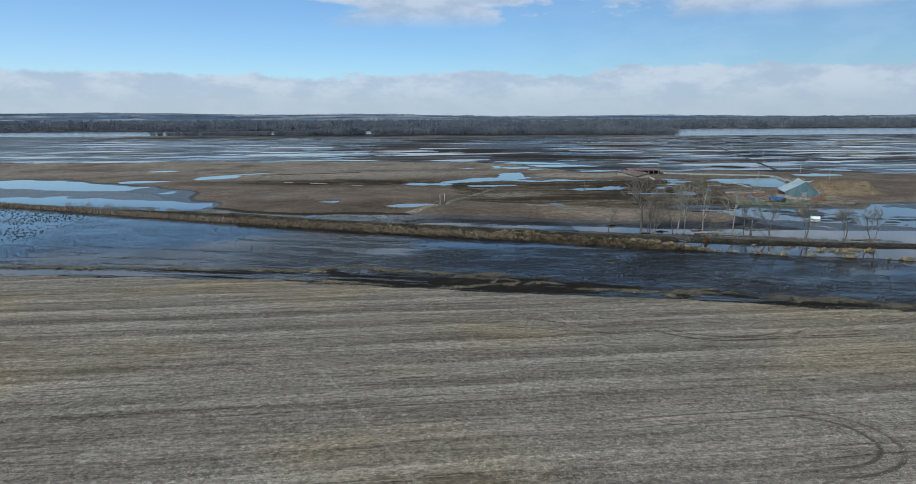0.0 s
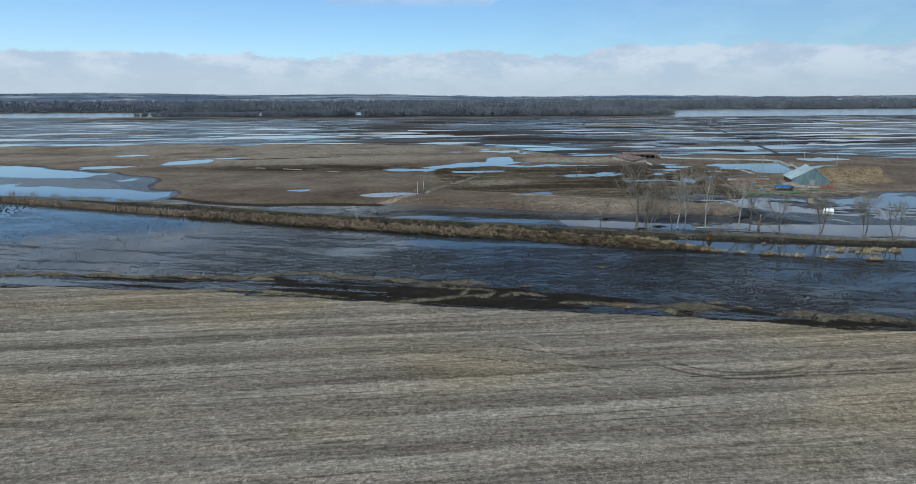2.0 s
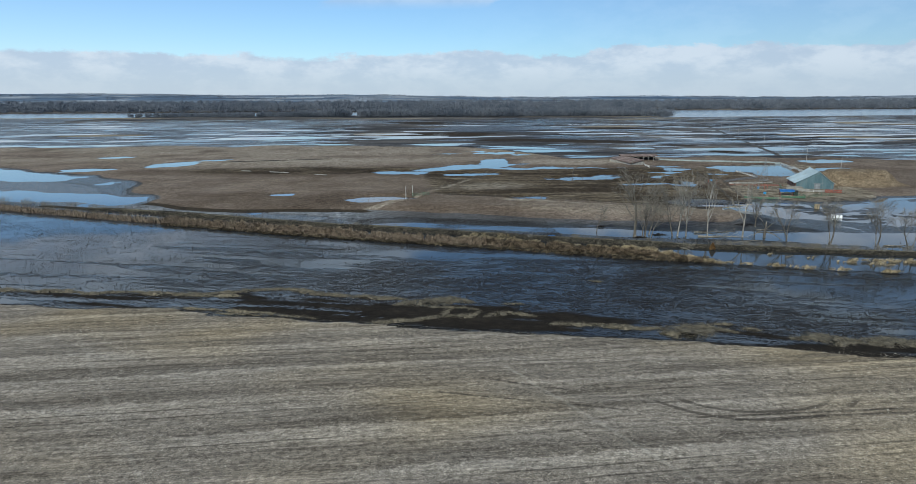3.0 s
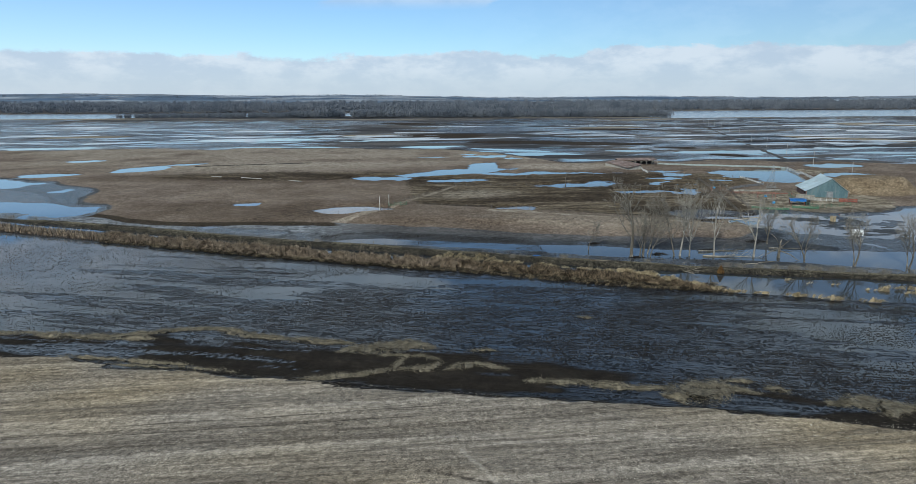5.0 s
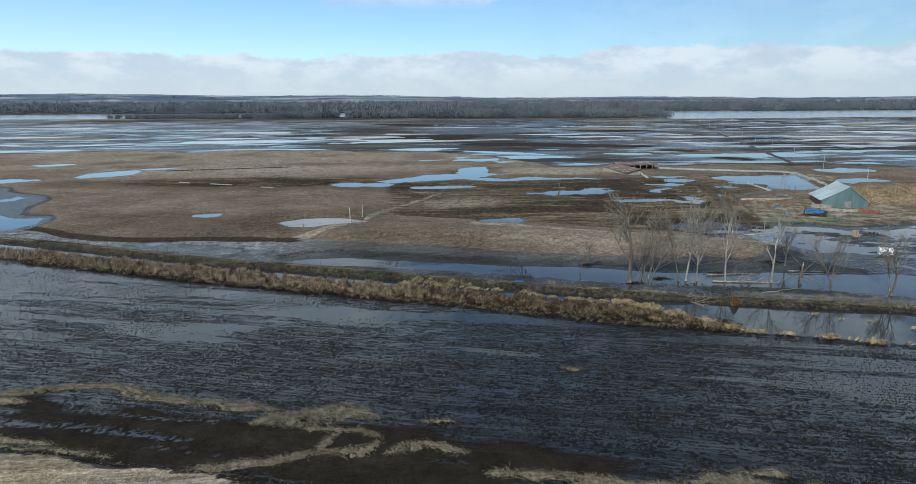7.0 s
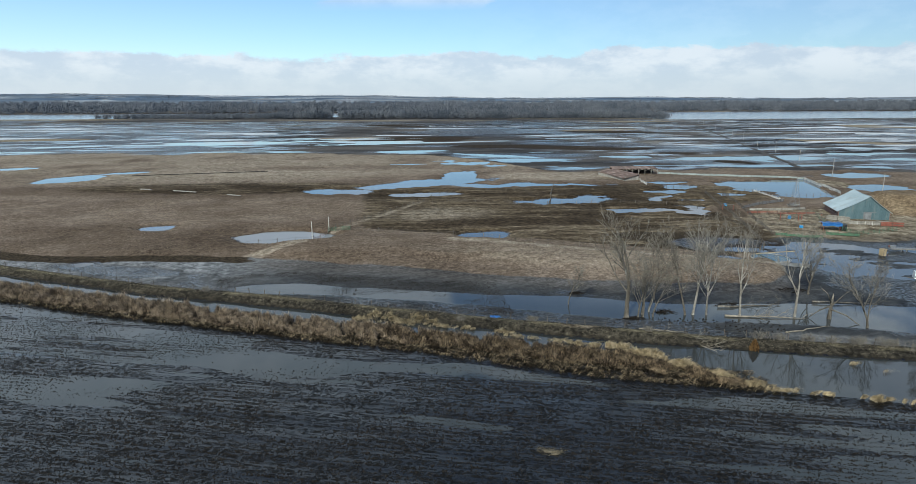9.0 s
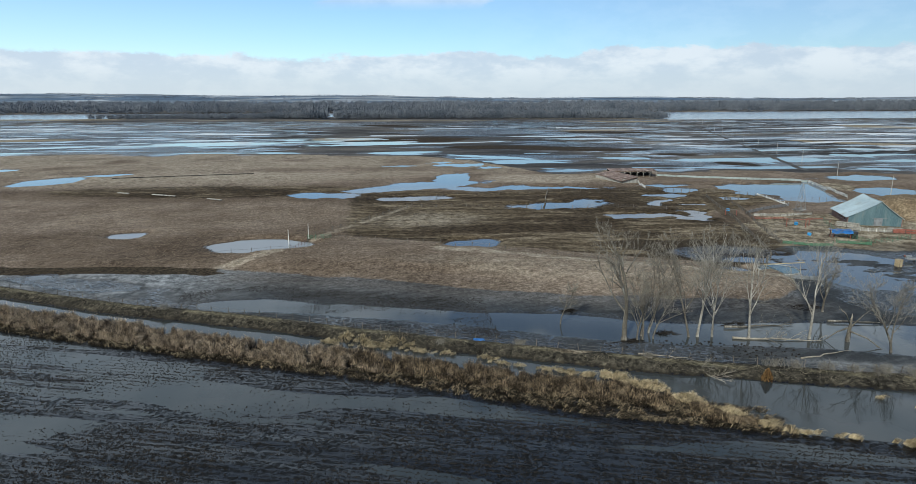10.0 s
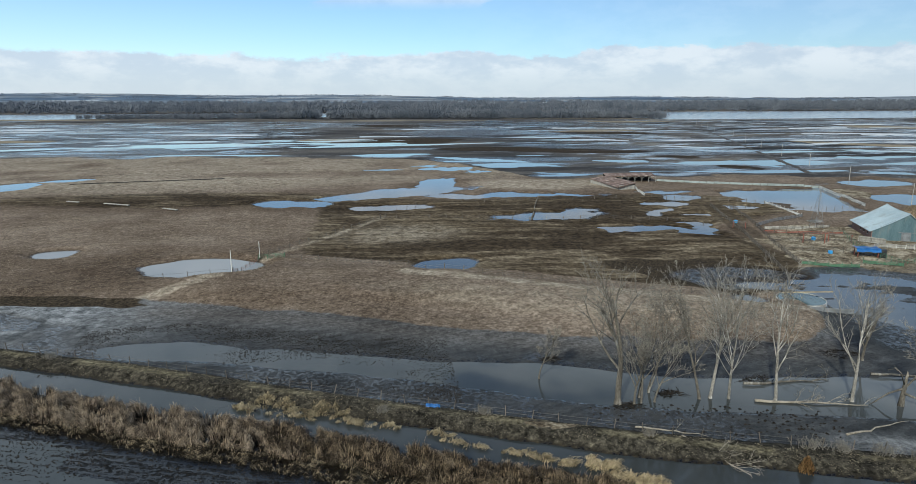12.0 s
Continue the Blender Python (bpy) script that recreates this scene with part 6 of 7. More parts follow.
def cattle_shed():
    """Low open-fronted shed of two wings under rusty sheets."""
    ob = thing("cattle_shed", 162.0, 396.8, "low cattle shed with rusty roof sheets, its near wing sagging", "shed", 10.0)
    roof = part("near_roof", Shape().faces([(-1, -1, 1.2), (9, -0.4, 2.9), (9.5, 26, 3.2), (0, 26, 2.0), (-1, -1, 1.1), (9, -0.4, 2.8), (9.5, 26, 3.1), (0, 26, 1.9)], [(0, 1, 2, 3), (7, 6, 5, 4), (0, 4, 5, 1), (1, 5, 6, 2), (2, 6, 7, 3), (3, 7, 4, 0)]), RUST, ob, "rusty sagging roof")
    for k in range(14):
        y = 0.4 + k * 1.85
        part("roof_sheet", Shape().faces([(-1.0 + y / 27, y - 0.85, 1.28 + y * 0.03), (8.95, y - 0.45, 2.98 + y * 0.011), (9.0, y + 1.3, 3.0 + y * 0.011), (-1.0 + y / 27, y + 0.95, 1.33 + y * 0.03)], [(0, 1, 2, 3)]), RUST, roof)
    part("end_wall", Shape().box((4.4, 0.2, 1.0), (8.4, 0.14, 2.0)), GREYBOARD, ob, "grey weathered boards")
    part("side_wall", Shape().box((8.6, 13, 1.3), (0.14, 25, 2.6)), GREYBOARD, ob)
    part("side_wall", Shape().box((0.1, 13, 0.7), (0.14, 25, 1.4)), GREYBOARD, ob)
    wing = part("long_roof", Shape().faces([(8, 24, 3.0), (32, 18.5, 3.0), (34, 26, 3.7), (10, 31.5, 3.7), (8, 24, 2.85), (32, 18.5, 2.85), (34, 26, 3.55), (10, 31.5, 3.55)], [(0, 1, 2, 3), (7, 6, 5, 4), (0, 4, 5, 1), (1, 5, 6, 2), (2, 6, 7, 3), (3, 7, 4, 0)]), RUST, ob, "rusty roof of the open wing")
    for k in range(13):
        x = 8 + k * 1.85
        part("roof_sheet", Shape().faces([(x, 24 - (x - 8) * 0.229, 3.05), (x + 1.7, 24 - (x - 6.3) * 0.229, 3.05), (x + 3.7, 31.5 - (x - 6.3) * 0.229, 3.75), (x + 2, 31.5 - (x - 8) * 0.229, 3.75)], [(0, 1, 2, 3)]), RUST, wing)
    # the open wing's inner shade is painted on as a near-black wall
    part("back_wall", Shape().box((22, 28.4, 1.7), (24.4, 0.14, 3.4), -12.9), DARK, ob, "back wall coloured near-black for the shade inside")
    for k in range(8):
        x = 8.3 + k * 3.38
        post = part("front_post", Shape().box((x, 24.1 - (x - 8) * 0.229, 1.4), (0.24, 0.24, 2.8)), GREYBOARD, ob)
        if k < 7:
            s = Shape()
            for i in range(6):
                a, b = math.pi * i / 6, math.pi * (i + 1) / 6
                s.tube([(x + 1.69 - 1.5 * math.cos(a), 24.05 - (x - 6.3) * 0.229, 1.9 + 0.75 * math.sin(a)), (x + 1.69 - 1.5 * math.cos(b), 24.05 - (x - 6.3) * 0.229, 1.9 + 0.75 * math.sin(b))], 0.09, 4)
            part("arched_brace", s, GREYBOARD, ob)


cattle_shed()


def windmill_tower():
    ob = thing("windmill_tower", 191.4, 308.0, "bare lattice windmill tower without its wheel", "tower")
    H, foot, tip = 11.2, 1.45, 0.22
    for sx, sy in ((-1, -1), (1, -1), (1, 1), (-1, 1)):
        part("leg", Shape().tube([(sx * foot, sy * foot, -0.2), (sx * tip, sy * tip, H)], 0.042, 6), STEEL, ob)
    levels = [0.6, 2.6, 4.6, 6.4, 8.0, 9.4, 10.4]
    for a, b in zip(levels, levels[1:]):
        ra, rb = foot + (tip - foot) * a / H, foot + (tip - foot) * b / H
        s = Shape()
        ring = ((-1, -1), (1, -1), (1, 1), (-1, 1))
        for (x0, y0), (x1, y1) in zip(ring, ring[1:] + ring[:1]):
            s.tube([(x0 * rb, y0 * rb, b), (x1 * rb, y1 * rb, b)], 0.019, 4)
            s.tube([(x0 * ra, y0 * ra, a), (x1 * rb, y1 * rb, b)], 0.019, 4)
            s.tube([(x1 * ra, y1 * ra, a), (x0 * rb, y0 * rb, b)], 0.019, 4)
        part("brace", s, STEEL, ob)
    part("head", Shape().tube([(0, 0, H - 0.2), (0, 0, H + 0.35)], [0.22, 0.14], 8), STEEL, ob)


windmill_tower()


def utility_pole():
    ob = thing("utility_pole", *POLE_FROM, "pale wooden power pole with a short crossarm beside the road", "utility pole", 22, "power poles along the road")
    part("pole", Shape().tube([(0, 0, -0.4), (0.02, 0, 4), (0, 0, 8.6)], [0.14, 0.12, 0.09], 8), POLEWOOD, ob)
    arm = part("crossarm", Shape().box((0, 0.12, 8.0), (1.9, 0.1, 0.12), bevel=0.01), POST, ob)
    for x in (-0.85, 0, 0.85):
        part("insulator", Shape().tube([(x, 0.12, 8.06), (x, 0.12, 8.16), (x, 0.12, 8.24)], [0.035, 0.06, 0.03], 6), STEEL, arm)
    return ob


first_pole = utility_pole()
for k in range(1, 12):
    x, y = POLE_FROM[0] + POLE_STEP[0] * k, POLE_FROM[1] + POLE_STEP[1] * k
    copy_thing(first_pole, pose(x, y, gz(x, y), 0, (-1) ** k * 0.8, 22))


def farm_road():
    """A low gravel causeway beside the poles, worn and uneven."""
    n, cols = 420, (-1.9, -1.3, -0.65, 0.0, 0.65, 1.3, 1.9)
    d = Vector((*POLE_STEP, 0)).normalized()
    side = Vector((d.y, -d.x, 0))
    start = Vector((POLE_FROM[0] - 9, POLE_FROM[1] + 2, 0)) + d * 40
    s = Shape()
    px = np.array([[(start + d * 2.0 * k + side * c).x for c in cols] for k in range(n)])
    py = np.array([[(start + d * 2.0 * k + side * c).y for c in cols] for k in range(n)])
    top = 0.02 + 0.34 * (1 - (np.array(cols) / 1.9) ** 2)[None] ** 0.5 + (rough(px, py, 9, 3, 66) - 0.5) * 0.9
    top[:, 0] = top[:, -1] = -0.2
    s.faces(np.stack([px, py, top], 2).reshape(-1, 3), [(k * 7 + j, k * 7 + j + 1, k * 7 + 8 + j, k * 7 + 7 + j) for k in range(n - 1) for j in range(6)])
    tagged(part("road", s, ROADBED, smooth=True), "straight muddy gravel causeway across the flooded plain", "road", kind="structure")


ROADBED = surface("muddy_gravel", (0.022, 0.020, 0.018), (0.080, 0.072, 0.062), 0.25, 0.85, bump=0.3, stain=(0.022, 0.019, 0.016))
farm_road()
TANKWATER = surface("tank_water", (0.045, 0.075, 0.08), (0.07, 0.11, 0.115), 0.2, 0.12, bump=0)


def round_tank():
    """Open concrete tank, with a plank chute laid over it."""
    ob = thing("water_tank", 139.6, 243.0, "round concrete stock tank brim-full behind a low panel wall", "water tank", z=-0.05)
    n, r, t, h = 36, 4.6, 0.13, 0.8
    s, pts = Shape(), []
    for k in range(n):
        c, q = math.cos(2 * math.pi * k / n), math.sin(2 * math.pi * k / n)
        pts += [(r * c, r * q, 0), (r * c, r * q, h), ((r - t) * c, (r - t) * q, h), ((r - t) * c, (r - t) * q, 0)]
    s.faces(pts, [(4 * k + j, 4 * ((k + 1) % n) + j, 4 * ((k + 1) % n) + j + 1, 4 * k + j + 1) for k in range(n) for j in range(3)])
    part("rim", s, CONCRETE, ob, smooth=False)
    part("water_surface", Shape().faces([((r - t) * math.cos(2 * math.pi * k / n), (r - t) * math.sin(2 * math.pi * k / n), h - 0.10) for k in range(n)], [tuple(range(n))]), TANKWATER, ob, "still water filling the tank")
    for k in range(4):
        part("front_panel", Shape().box((-3.6 + 2.6 * k * 0.95, -5.25 - 0.9 * k * 0.95, 0.55), (2.5, 0.14, 1.0), -20, bevel=0.02), STEEL, ob, "pale steel guard panel")
    part("chute", Shape().box((1.6, 0.6, 1.9), (0.6, 9.5, 0.14), 34, -14, bevel=0.02), PLYWOOD, ob, "long pale plank chute over the tank")
    part("chute_leg", Shape().box((-0.6, 4.0, 1.2), (0.12, 0.12, 2.6)), POST, ob)


round_tank()


def wheel(parent, x, y, z, r=0.34, w=0.2):
    tyre = part("wheel", Shape().tube([(x - w / 2, y, z), (x - w / 2 * 0.8, y, z), (x + w / 2 * 0.8, y, z), (x + w / 2, y, z)], [r * 0.9, r, r, r * 0.9], 16), RUBBER, parent)
    part("rim", Shape().tube([(x - w / 2 - 0.01, y, z), (x + w / 2 + 0.01, y, z)], r * 0.55, 12), WHITE, tyre)


def stock_trailer():
    ob = thing("stock_trailer", 162.5, 221.5, "white enclosed trailer with a rounded roof standing in flood water", "trailer", 62, z=-0.05)
    prof = [(-0.95, 0.5), (-0.95, 1.75), (-0.82, 2.0), (-0.5, 2.12), (0.5, 2.12), (0.82, 2.0), (0.95, 1.75), (0.95, 0.5)]
    n = len(prof)
    body = Shape().faces([(x, -1.6, z) for x, z in prof] + [(x, 1.6, z) for x, z in prof], [tuple(range(n - 1, -1, -1)), tuple(range(n, 2 * n))] + [(k, (k + 1) % n, n + (k + 1) % n, n + k) for k in range(n)])
    box = part("body", body, WHITE, ob)
    part("side_trim", Shape().box((-0.965, 0, 0.95), (0.03, 3.1, 0.45)), STEEL, box, "grey lower side band")
    part("side_trim", Shape().box((0.965, 0, 0.95), (0.03, 3.1, 0.45)), STEEL, box, "grey lower side band")
    part("rear_door", Shape().box((0, -1.63, 1.2), (1.4, 0.05, 1.3), bevel=0.02), STEEL, box, "grey rear door")
    part("fender", Shape().box((-1.05, 0.0, 0.8), (0.3, 1.6, 0.07), bevel=0.02), STEEL, ob)
    part("fender", Shape().box((1.05, 0.0, 0.8), (0.3, 1.6, 0.07), bevel=0.02), STEEL, ob)
    for x in (-1.05, 1.05):
        for y in (-0.38, 0.38):
            wheel(ob, x, y, 0.4)
    part("tongue", Shape().tube([(-0.6, 1.6, 0.45), (0, 2.8, 0.45), (0.6, 1.6, 0.45)], 0.06, 5), POST, ob)


stock_trailer()


def flat_trailer():
    ob = thing("flat_trailer", 180.5, 246.8, "flat farm trailer carrying long pipes and a red-capped tank", "trailer", -18)
    part("deck", Shape().box((0, 0, 0.75), (6.4, 2.2, 0.16), bevel=0.03), GREYBOARD, ob)
    for k, y in enumerate((-0.8, -0.45, -0.1, 0.3)):
        part("pipe", Shape().tube([(-3.6 + 0.3 * k, y, 0.92), (3.9 - 0.4 * k, y + 0.2, 0.92)], 0.09, 8), STEEL, ob, "long grey irrigation pipe")
    tank = part("tank", Shape().tube([(-3.1, 0.6, 1.25), (-3.0, 0.6, 1.25), (-1.7, 0.6, 1.25), (-1.6, 0.6, 1.25)], [0.22, 0.3, 0.3, 0.22], 12), STEEL, ob)
    part("cap", Shape().tube([(-3.3, 0.6, 1.25), (-3.08, 0.6, 1.25)], [0.18, 0.26], 10), RED, tank, "red end cap")
    for x in (-0.7, 0.5):
        wheel(ob, x, -1.05, 0.36)
        wheel(ob, x, 1.05, 0.36)


flat_trailer()


def crate():
    ob = thing("plywood_box", 171.8, 243.6, "square weathered plywood box standing in a puddle", "box", 12, z=0)
    part("body", Shape().box((0, 0, 0.85), (1.25, 1.25, 1.7), bevel=0.03), PLYWOOD, ob)
    part("lid", Shape().box((0, 0, 1.75), (1.4, 1.4, 0.1), bevel=0.02), PLYWOOD, ob)
    for x in (-0.5, 0.5):
        part("batten", Shape().box((x, -0.65, 0.85), (0.1, 0.05, 1.6)), POST, ob)


crate()


def tarp_shelter():
    ob = thing("tarp_shelter", 179.2, 273.0, "pen shelter roofed with a bright blue tarpaulin on red posts", "shelter", -20)
    for x in (-2.3, 2.3):
        for y in (-1.2, 1.2):
            part("post", Shape().box((x, y, 1.1), (0.16, 0.16, 2.3)), RED, ob)
    rng = random.Random(4)
    n, m = 14, 8
    pts = [(-2.8 + 5.6 * i / n, -1.7 + 3.4 * j / m, 2.35 + 0.10 * rng.random() - 0.16 * math.sin(math.pi * i / n * 2) ** 2 - (0.75 if j == 0 else 0)) for j in range(m + 1) for i in range(n + 1)]
    fs = [(j * (n + 1) + i, j * (n + 1) + i + 1, (j + 1) * (n + 1) + i + 1, (j + 1) * (n + 1) + i) for j in range(m) for i in range(n)]
    k = len(pts)
    part("tarpaulin", Shape().faces(pts + [(a, b, c - 0.03) for a, b, c in pts], fs + [tuple(k + i for i in reversed(f)) for f in fs]), TARP, ob, "bright blue wrinkled tarpaulin", smooth=True)


tarp_shelter()


def barrel(x, y, mat, label, r=0.45, h=0.9, name="barrel", group="blue water tubs in the pens"):
    s = Shape().tube([(0, 0, 0), (0, 0, 0.06), (0, 0, h * 0.33), (0, 0, h * 0.66), (0, 0, h - 0.05), (0, 0, h)], [r * 0.93, r, r * 1.04, r * 1.04, r, r * 0.92], 16)
    ob = thing(name, x, y, label, name.replace("_", " "), group=group)
    part("body", s, mat, ob, smooth=False)
    part("lid", Shape().tube([(0, 0, h), (0, 0, h + 0.05)], [r * 0.9, r * 0.85], 16), mat, ob)


barrel(171.6, 320.0, BLUE, "round blue plastic tub beside the lane", 0.6, 0.8, "stock_tub")
barrel(172.5, 277.2, BLUE, "round blue plastic tub in a pen", 0.55, 0.7, "stock_tub")
barrel(179.0, 292.5, BLUE, "blue plastic tub in a pen", 0.55, 0.9, "stock_tub")
barrel(182.4, 271.6, BLACK, "tall black plastic tank beside the shelter", 1.0, 2.0, "black_tank", "")


def loading_frame(x, y, turn, w, h, label):
    ob = thing("pen_frame", x, y, label, "frame", turn)
    for s in (-w / 2, w / 2):
        part("post", Shape().box((s, 0, h / 2), (0.2, 0.2, h)), RED, ob)
    part("beam", Shape().box((0, 0, h + 0.06), (w + 0.4, 0.16, 0.2)), POST, ob)


loading_frame(176.5, 289, -18, 5.6, 2.9, "rust-red post-and-beam frame over the pens")
loading_frame(184.5, 289, -18, 6.0, 2.2, "low rust-red post-and-beam frame")
loading_frame(168, 312, -20, 3.6, 1.9, "red gate frame at the lane")


def ramp_boards():
    """Loading chute of boards against the gable."""
    ob = thing("loading_chute", 192.4, 286.6, "weathered board loading chute in front of the barn", "chute", -50)
    for y in (-0.7, 0.7):
        for k in range(4):
            part("board", Shape().box((0, y, 0.35 + k * 0.36), (6.5, 0.06, 0.26), bevel=0.01), GREYBOARD, ob)
        for x in (-2.8, 0, 2.8):
            part("post", Shape().box((x, y * 1.08, 0.75), (0.14, 0.14, 1.6)), POST, ob)


ramp_boards()


def lumber(x, y, turn, number, length, label, seed):
    rng = random.Random(seed)
    ob = thing("lumber_pile", x, y, label, "lumber", turn)
    for k in range(number):
        part("plank", Shape().box((rng.gauss(0, 0.4), rng.gauss(0, 1.0), 0.12 + 0.09 * (k // 3)), (length * rng.uniform(0.6, 1.0), 0.24, 0.07), rng.gauss(0, 14), rng.gauss(0, 3)), GREYBOARD, ob)


lumber(197, 316, 10, 14, 5, "heap of collapsed grey boards behind the pens", 1)
lumber(201, 280.5, -20, 10, 5, "stack of grey boards before the barn", 2)
lumber(205, 282.0, -20, 8, 4, "stack of grey boards before the barn", 3)


def feed_trough(a, b):
    """A low trough of weathered planks on short legs."""
    dx, dy = b[0] - a[0], b[1] - a[1]
    long = math.hypot(dx, dy)
    ob = thing("feed_trough", (a[0] + b[0]) / 2, (a[1] + b[1]) / 2, "long low trough of bleached planks on the pasture", "trough", math.degrees(math.atan2(dy, dx)), "plank troughs on the pasture")
    part("bottom", Shape().box((0, 0, 0.30), (long, 0.7, 0.05)), GREYBOARD, ob)
    for side in (-0.38, 0.38):
        part("side_board", Shape().box((0, side, 0.42), (long, 0.05, 0.30), bevel=0.01), GREYBOARD, ob)
    for x in (-long / 2 + 0.03, long / 2 - 0.03):
        part("end_board", Shape().box((x, 0, 0.42), (0.05, 0.70, 0.28)), GREYBOARD, ob)
    for k in range(3):
        for side in (-0.3, 0.3):
            part("leg", Shape().box((long * (k - 1) * 0.42, side, 0.12), (0.1, 0.1, 0.34)), POST, ob)


for a, b in (((-65.6, 392.4), (-60.2, 389.8)), ((-49.2, 385.8), (-44.0, 383.2)), ((-43.4, 382.9), (-38.3, 380.2)), ((-23.4, 371.8), (-17.0, 367.2))):
    feed_trough(a, b)


def litter_sheet(x, y):
    rng = random.Random(8)
    n = 8
    pts = [(-0.9 + 1.8 * i / n + rng.gauss(0, 0.05), -0.4 + 0.8 * j / n + rng.gauss(0, 0.05), 0.08 + 0.28 * rng.random()) for j in range(n + 1) for i in range(n + 1)]
    fs = [(j * (n + 1) + i, j * (n + 1) + i + 1, (j + 1) * (n + 1) + i + 1, (j + 1) * (n + 1) + i) for j in range(n) for i in range(n)]
    k = len(pts)
    ob = tagged(part("crumpled_tarp", Shape().faces(pts + [(a, b, c - 0.03) for a, b, c in pts], fs + [tuple(k + i for i in reversed(f)) for f in fs]), TARP), "crumpled blue tarpaulin caught on the fence bank", "tarpaulin")
    ob.matrix_basis = pose(x, y, gz(x, y), 0, 0, -12)


litter_sheet(61.6, 207.6)


def old_line():
    """A row of dark posts and rails rotting in the pasture."""
    ob = thing("ruined_windbreak", -90, 450, "long dark line of a flattened board fence in the pasture", "fence", z=gz(-90, 450))
    for k in range(24):
        part("board", Shape().box((1.4 + 2.85 * k, 0.5 * k, 0.25), (2.9, 0.25, 0.34), 10), DARK, ob)


old_line()


# ---- the far woods and country ----
def far_woods(name, label, number, seed, place, height, pieces, width):
    """Leafless trees far off: trunks under rounded crowns of many upward twig sprays, all in one mesh."""
    rng = np.random.RandomState(seed)
    spots = np.array([place(rng) for _ in range(number)])
    x, y, z = spots[:, 0], spots[:, 1], land(spots[:, 0], spots[:, 1])[0]
    h = height(x, y) * rng.uniform(0.62, 1.12, number)
    r = h * rng.uniform(0.28, 0.50, number)
    verts = [np.stack([np.stack([x - 0.2, y, z - 0.5], 1), np.stack([x + 0.2, y, z - 0.5], 1), np.stack([x, y, z + h * 0.75], 1)], 1)]
    for k in range(pieces):
        # a spray on or inside the dome of the crown, leaning outwards
        a, c = rng.uniform(0, 6.283, number), rng.uniform(-0.9, 1.0, number)
        q = np.sqrt(1 - c * c) * rng.uniform(0.45, 1.05, number)
        px, py, pz = x + r * q * np.cos(a), y + r * q * np.sin(a), z + h * (0.48 + 0.42 * c * rng.uniform(0.75, 1.05, number))
        b, w, l = rng.uniform(0, 6.283, number), width * rng.uniform(0.5, 1.4, number), h * rng.uniform(0.05, 0.12, number)
        ox, oy = np.cos(a) * q * l * 0.6, np.sin(a) * q * l * 0.6
        verts.append(np.stack([np.stack([px - w * np.cos(b), py - w * np.sin(b), pz - l * 0.5], 1), np.stack([px + w * np.cos(b), py + w * np.sin(b), pz - l * 0.4], 1), np.stack([px + ox, py + oy, pz + l], 1)], 1))
    v = np.concatenate(verts).reshape(-1, 3)
    me = bpy.data.meshes.new(name)
    me.from_pydata(v.tolist(), [], np.arange(len(v)).reshape(-1, 3).tolist())
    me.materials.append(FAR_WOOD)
    return tagged(new(name, me), label, "woods", kind="stuff")


def near_bank(r):
    """A belt that thickens eastwards, with one gap where the river shows."""
    while True:
        x = r.uniform(-545, 640)
        if r.uniform(0, 1) < np.interp(x, (-545, -200, -150, 640), (0.30, 0.45, 1.0, 1.0)) and abs(x + 50) > 10:
            back = np.interp(x, (-200, 60, 640), (1545, 1575, 1600))
            front = np.interp(x, (-545, -60, 640), (1500, 1440, 1345))
            return x, front + (back - front) * r.uniform(0, 1) ** 1.3


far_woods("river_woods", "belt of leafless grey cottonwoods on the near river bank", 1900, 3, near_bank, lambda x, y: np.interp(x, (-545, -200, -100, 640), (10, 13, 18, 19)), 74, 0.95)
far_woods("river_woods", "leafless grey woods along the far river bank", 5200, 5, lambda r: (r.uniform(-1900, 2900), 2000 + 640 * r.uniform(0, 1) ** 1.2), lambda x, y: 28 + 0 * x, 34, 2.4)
LOTS = [(r.uniform(-2400, 3600), 2650 + 1900 * r.random() ** 0.8, r.uniform(40, 190)) for r in [random.Random(17)] for _ in range(130)]


def in_lot(r):
    cx, cy, long = LOTS[r.randint(0, len(LOTS))]
    return cx + r.uniform(-1, 1) * long, cy + r.normal(0, 9)


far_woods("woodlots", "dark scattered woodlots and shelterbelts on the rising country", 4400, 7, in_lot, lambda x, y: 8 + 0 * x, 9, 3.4)


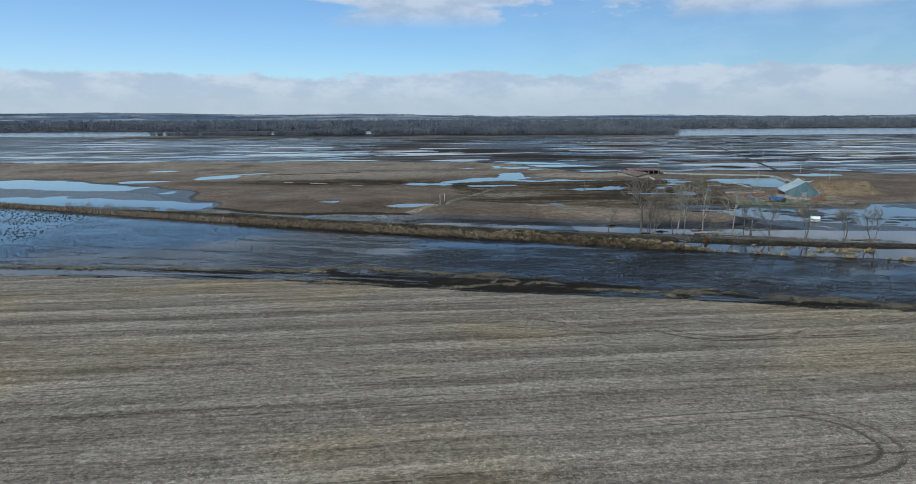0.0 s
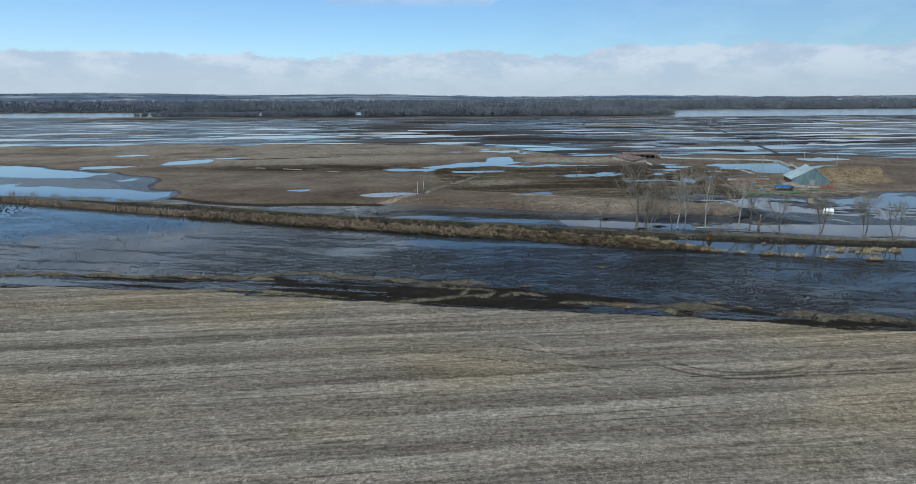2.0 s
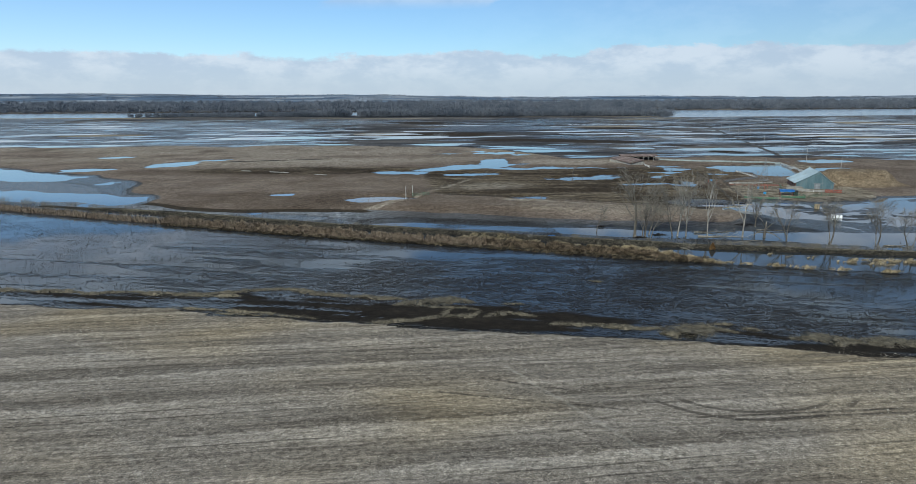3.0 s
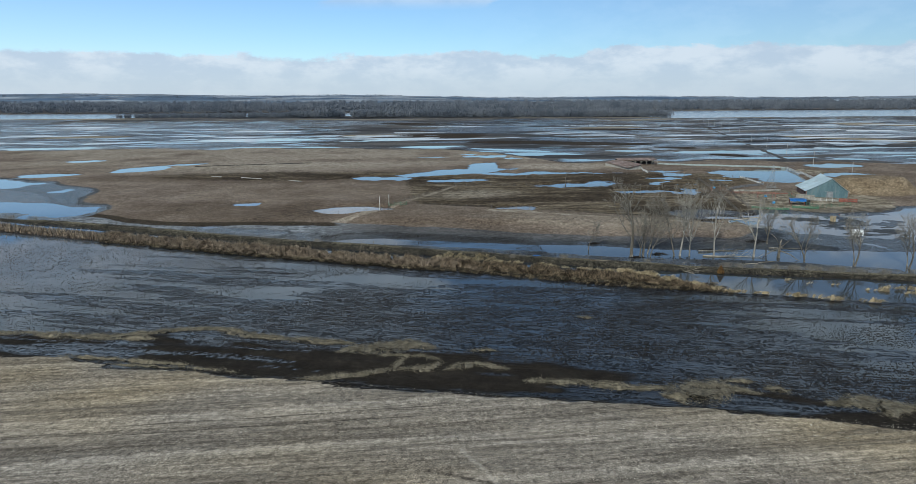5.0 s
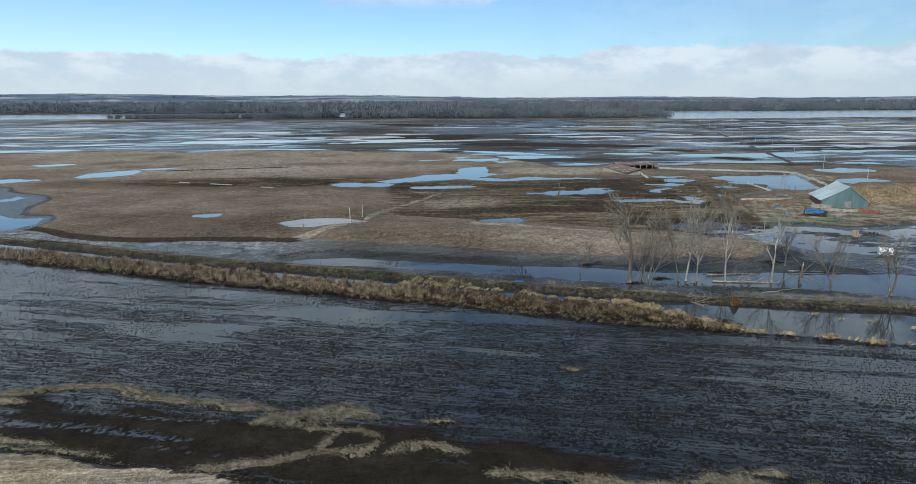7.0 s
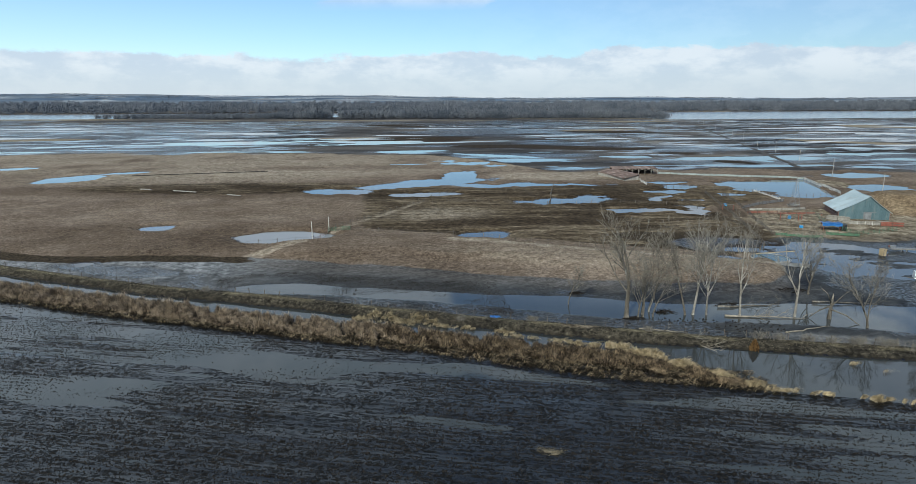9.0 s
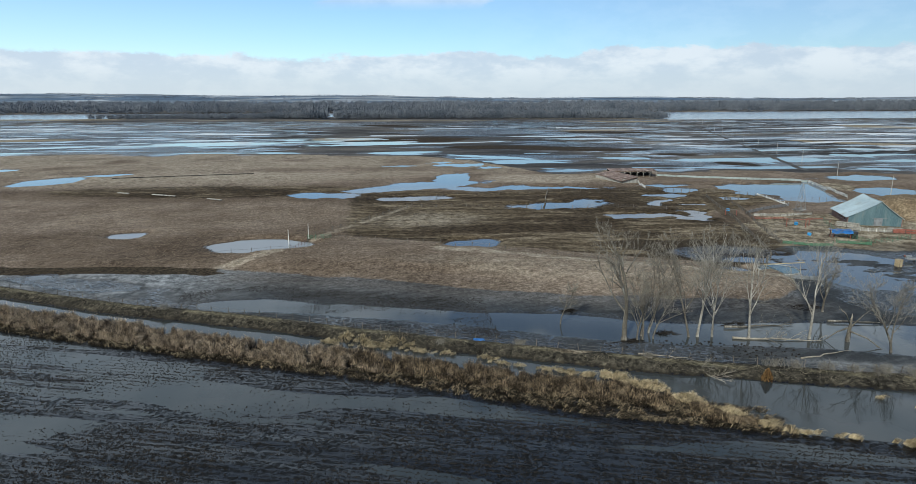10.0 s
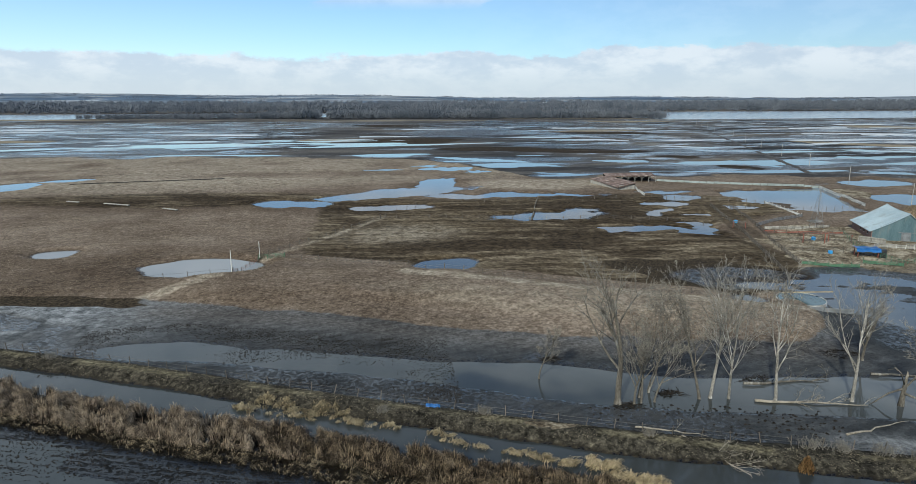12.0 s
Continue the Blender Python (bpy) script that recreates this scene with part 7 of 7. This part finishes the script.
# ---- small growth and litter on the ground, last ----
def litter(name, number, area, keep, mat, label, category, seed, length, width, rise, way=None):
    """Short stalks lying or standing at random, as one mesh; area: x from and to, lower and upper border."""
    r = np.random.RandomState(seed)
    x = r.uniform(area[0], area[1], number)
    lo, hi = area[2](x), area[3](x)
    y = lo + r.uniform(0, 1, number) * (hi - lo)
    h, w = land(x, y)
    ok = keep(x, y, h, w, r.uniform(0, 1, number))
    x, y, h = x[ok], y[ok], h[ok]
    n = len(x)
    a = r.uniform(0, 6.283, n) if way is None else r.normal(way, 0.5, n)
    l, ww = length * r.uniform(0.5, 1.3, n), width * r.uniform(0.6, 1.4, n)
    dx, dy = np.cos(a) * l, np.sin(a) * l
    px, py = -np.sin(a) * ww * 0.5, np.cos(a) * ww * 0.5
    up = rise * r.uniform(0.3, 1.2, n)
    v = np.stack([np.stack([x + px, y + py, h - 0.01], 1), np.stack([x - px, y - py, h - 0.01], 1), np.stack([x + dx * 0.6 - px, y + dy * 0.6 - py, h + up], 1), np.stack([x + dx, y + dy, h + up * 0.6], 1)], 1).reshape(-1, 3)
    i = (np.arange(n) * 4)[:, None]
    f = (i + np.array([[0, 1, 2, 3]])).tolist()
    me = bpy.data.meshes.new(name)
    me.from_pydata(v.tolist(), [], f)
    me.materials.append(mat)
    return tagged(new(name, me), label, category, kind="stuff")


CHAFF = blades_material("field_straw", (0.08, 0.068, 0.052), (0.27, 0.235, 0.18), (0.62, 0.56, 0.45))
TUFT = blades_material("grazed_tufts", (0.045, 0.035, 0.023), (0.13, 0.100, 0.068), (0.25, 0.205, 0.145))
SOD = blades_material("bank_grass", (0.030, 0.026, 0.020), (0.085, 0.074, 0.054), (0.24, 0.205, 0.145))
litter("field_straw", 150000, (-75, 125, lambda x: 45 + 0 * x, lambda x: stubble_edge(x) + 1), lambda x, y, h, w, u: rough(x * 0.06, y, 3.2, 3, 51) > u * 0.75 + 0.1,
       CHAFF, "cut straw and stubble lying in combed rows", "straw", 3, 0.42, 0.05, 0.07, 0.0)
litter("grazed_tufts", 90000, (-60, 150, lambda x: pasture_edge(x), lambda x: pasture_edge(x) + 95), lambda x, y, h, w, u: (w["pasture"] > 0.5) & (w["trampled"] < 0.4) & (h > 0.12) & (rough(x, y, 5, 3, 57) > u * 0.7 + 0.12),
       TUFT, "short grazed tufts of dead pasture grass", "grass", 5, 0.26, 0.10, 0.13)
litter("bank_grass", 70000, (-70, 165, lambda x: dike_line(x) - 2.4, lambda x: dike_line(x) + 2.6), lambda x, y, h, w, u: (h > 0.06) & (rough(x, y, 2.2, 3, 59) > u * 0.6 + 0.2 + 0.12 * (x > 74)),
       SOD, "matted dead grass on the ditch bank", "grass", 7, 0.20, 0.030, 0.08)
litter("mud_litter", 7000, (-60, 165, lambda x: dike_line(x) + 2.5, lambda x: np.minimum(pasture_edge(x), 262) + 2), lambda x, y, h, w, u: (h > 0.01) & (w["mud"] > 0.5) & (rough(x, y, 6, 4, 61) > u * 0.5 + 0.34),
       CLOD, "black flotsam and hoof clods on the mud", "litter", 9, 0.26, 0.09, 0.06)
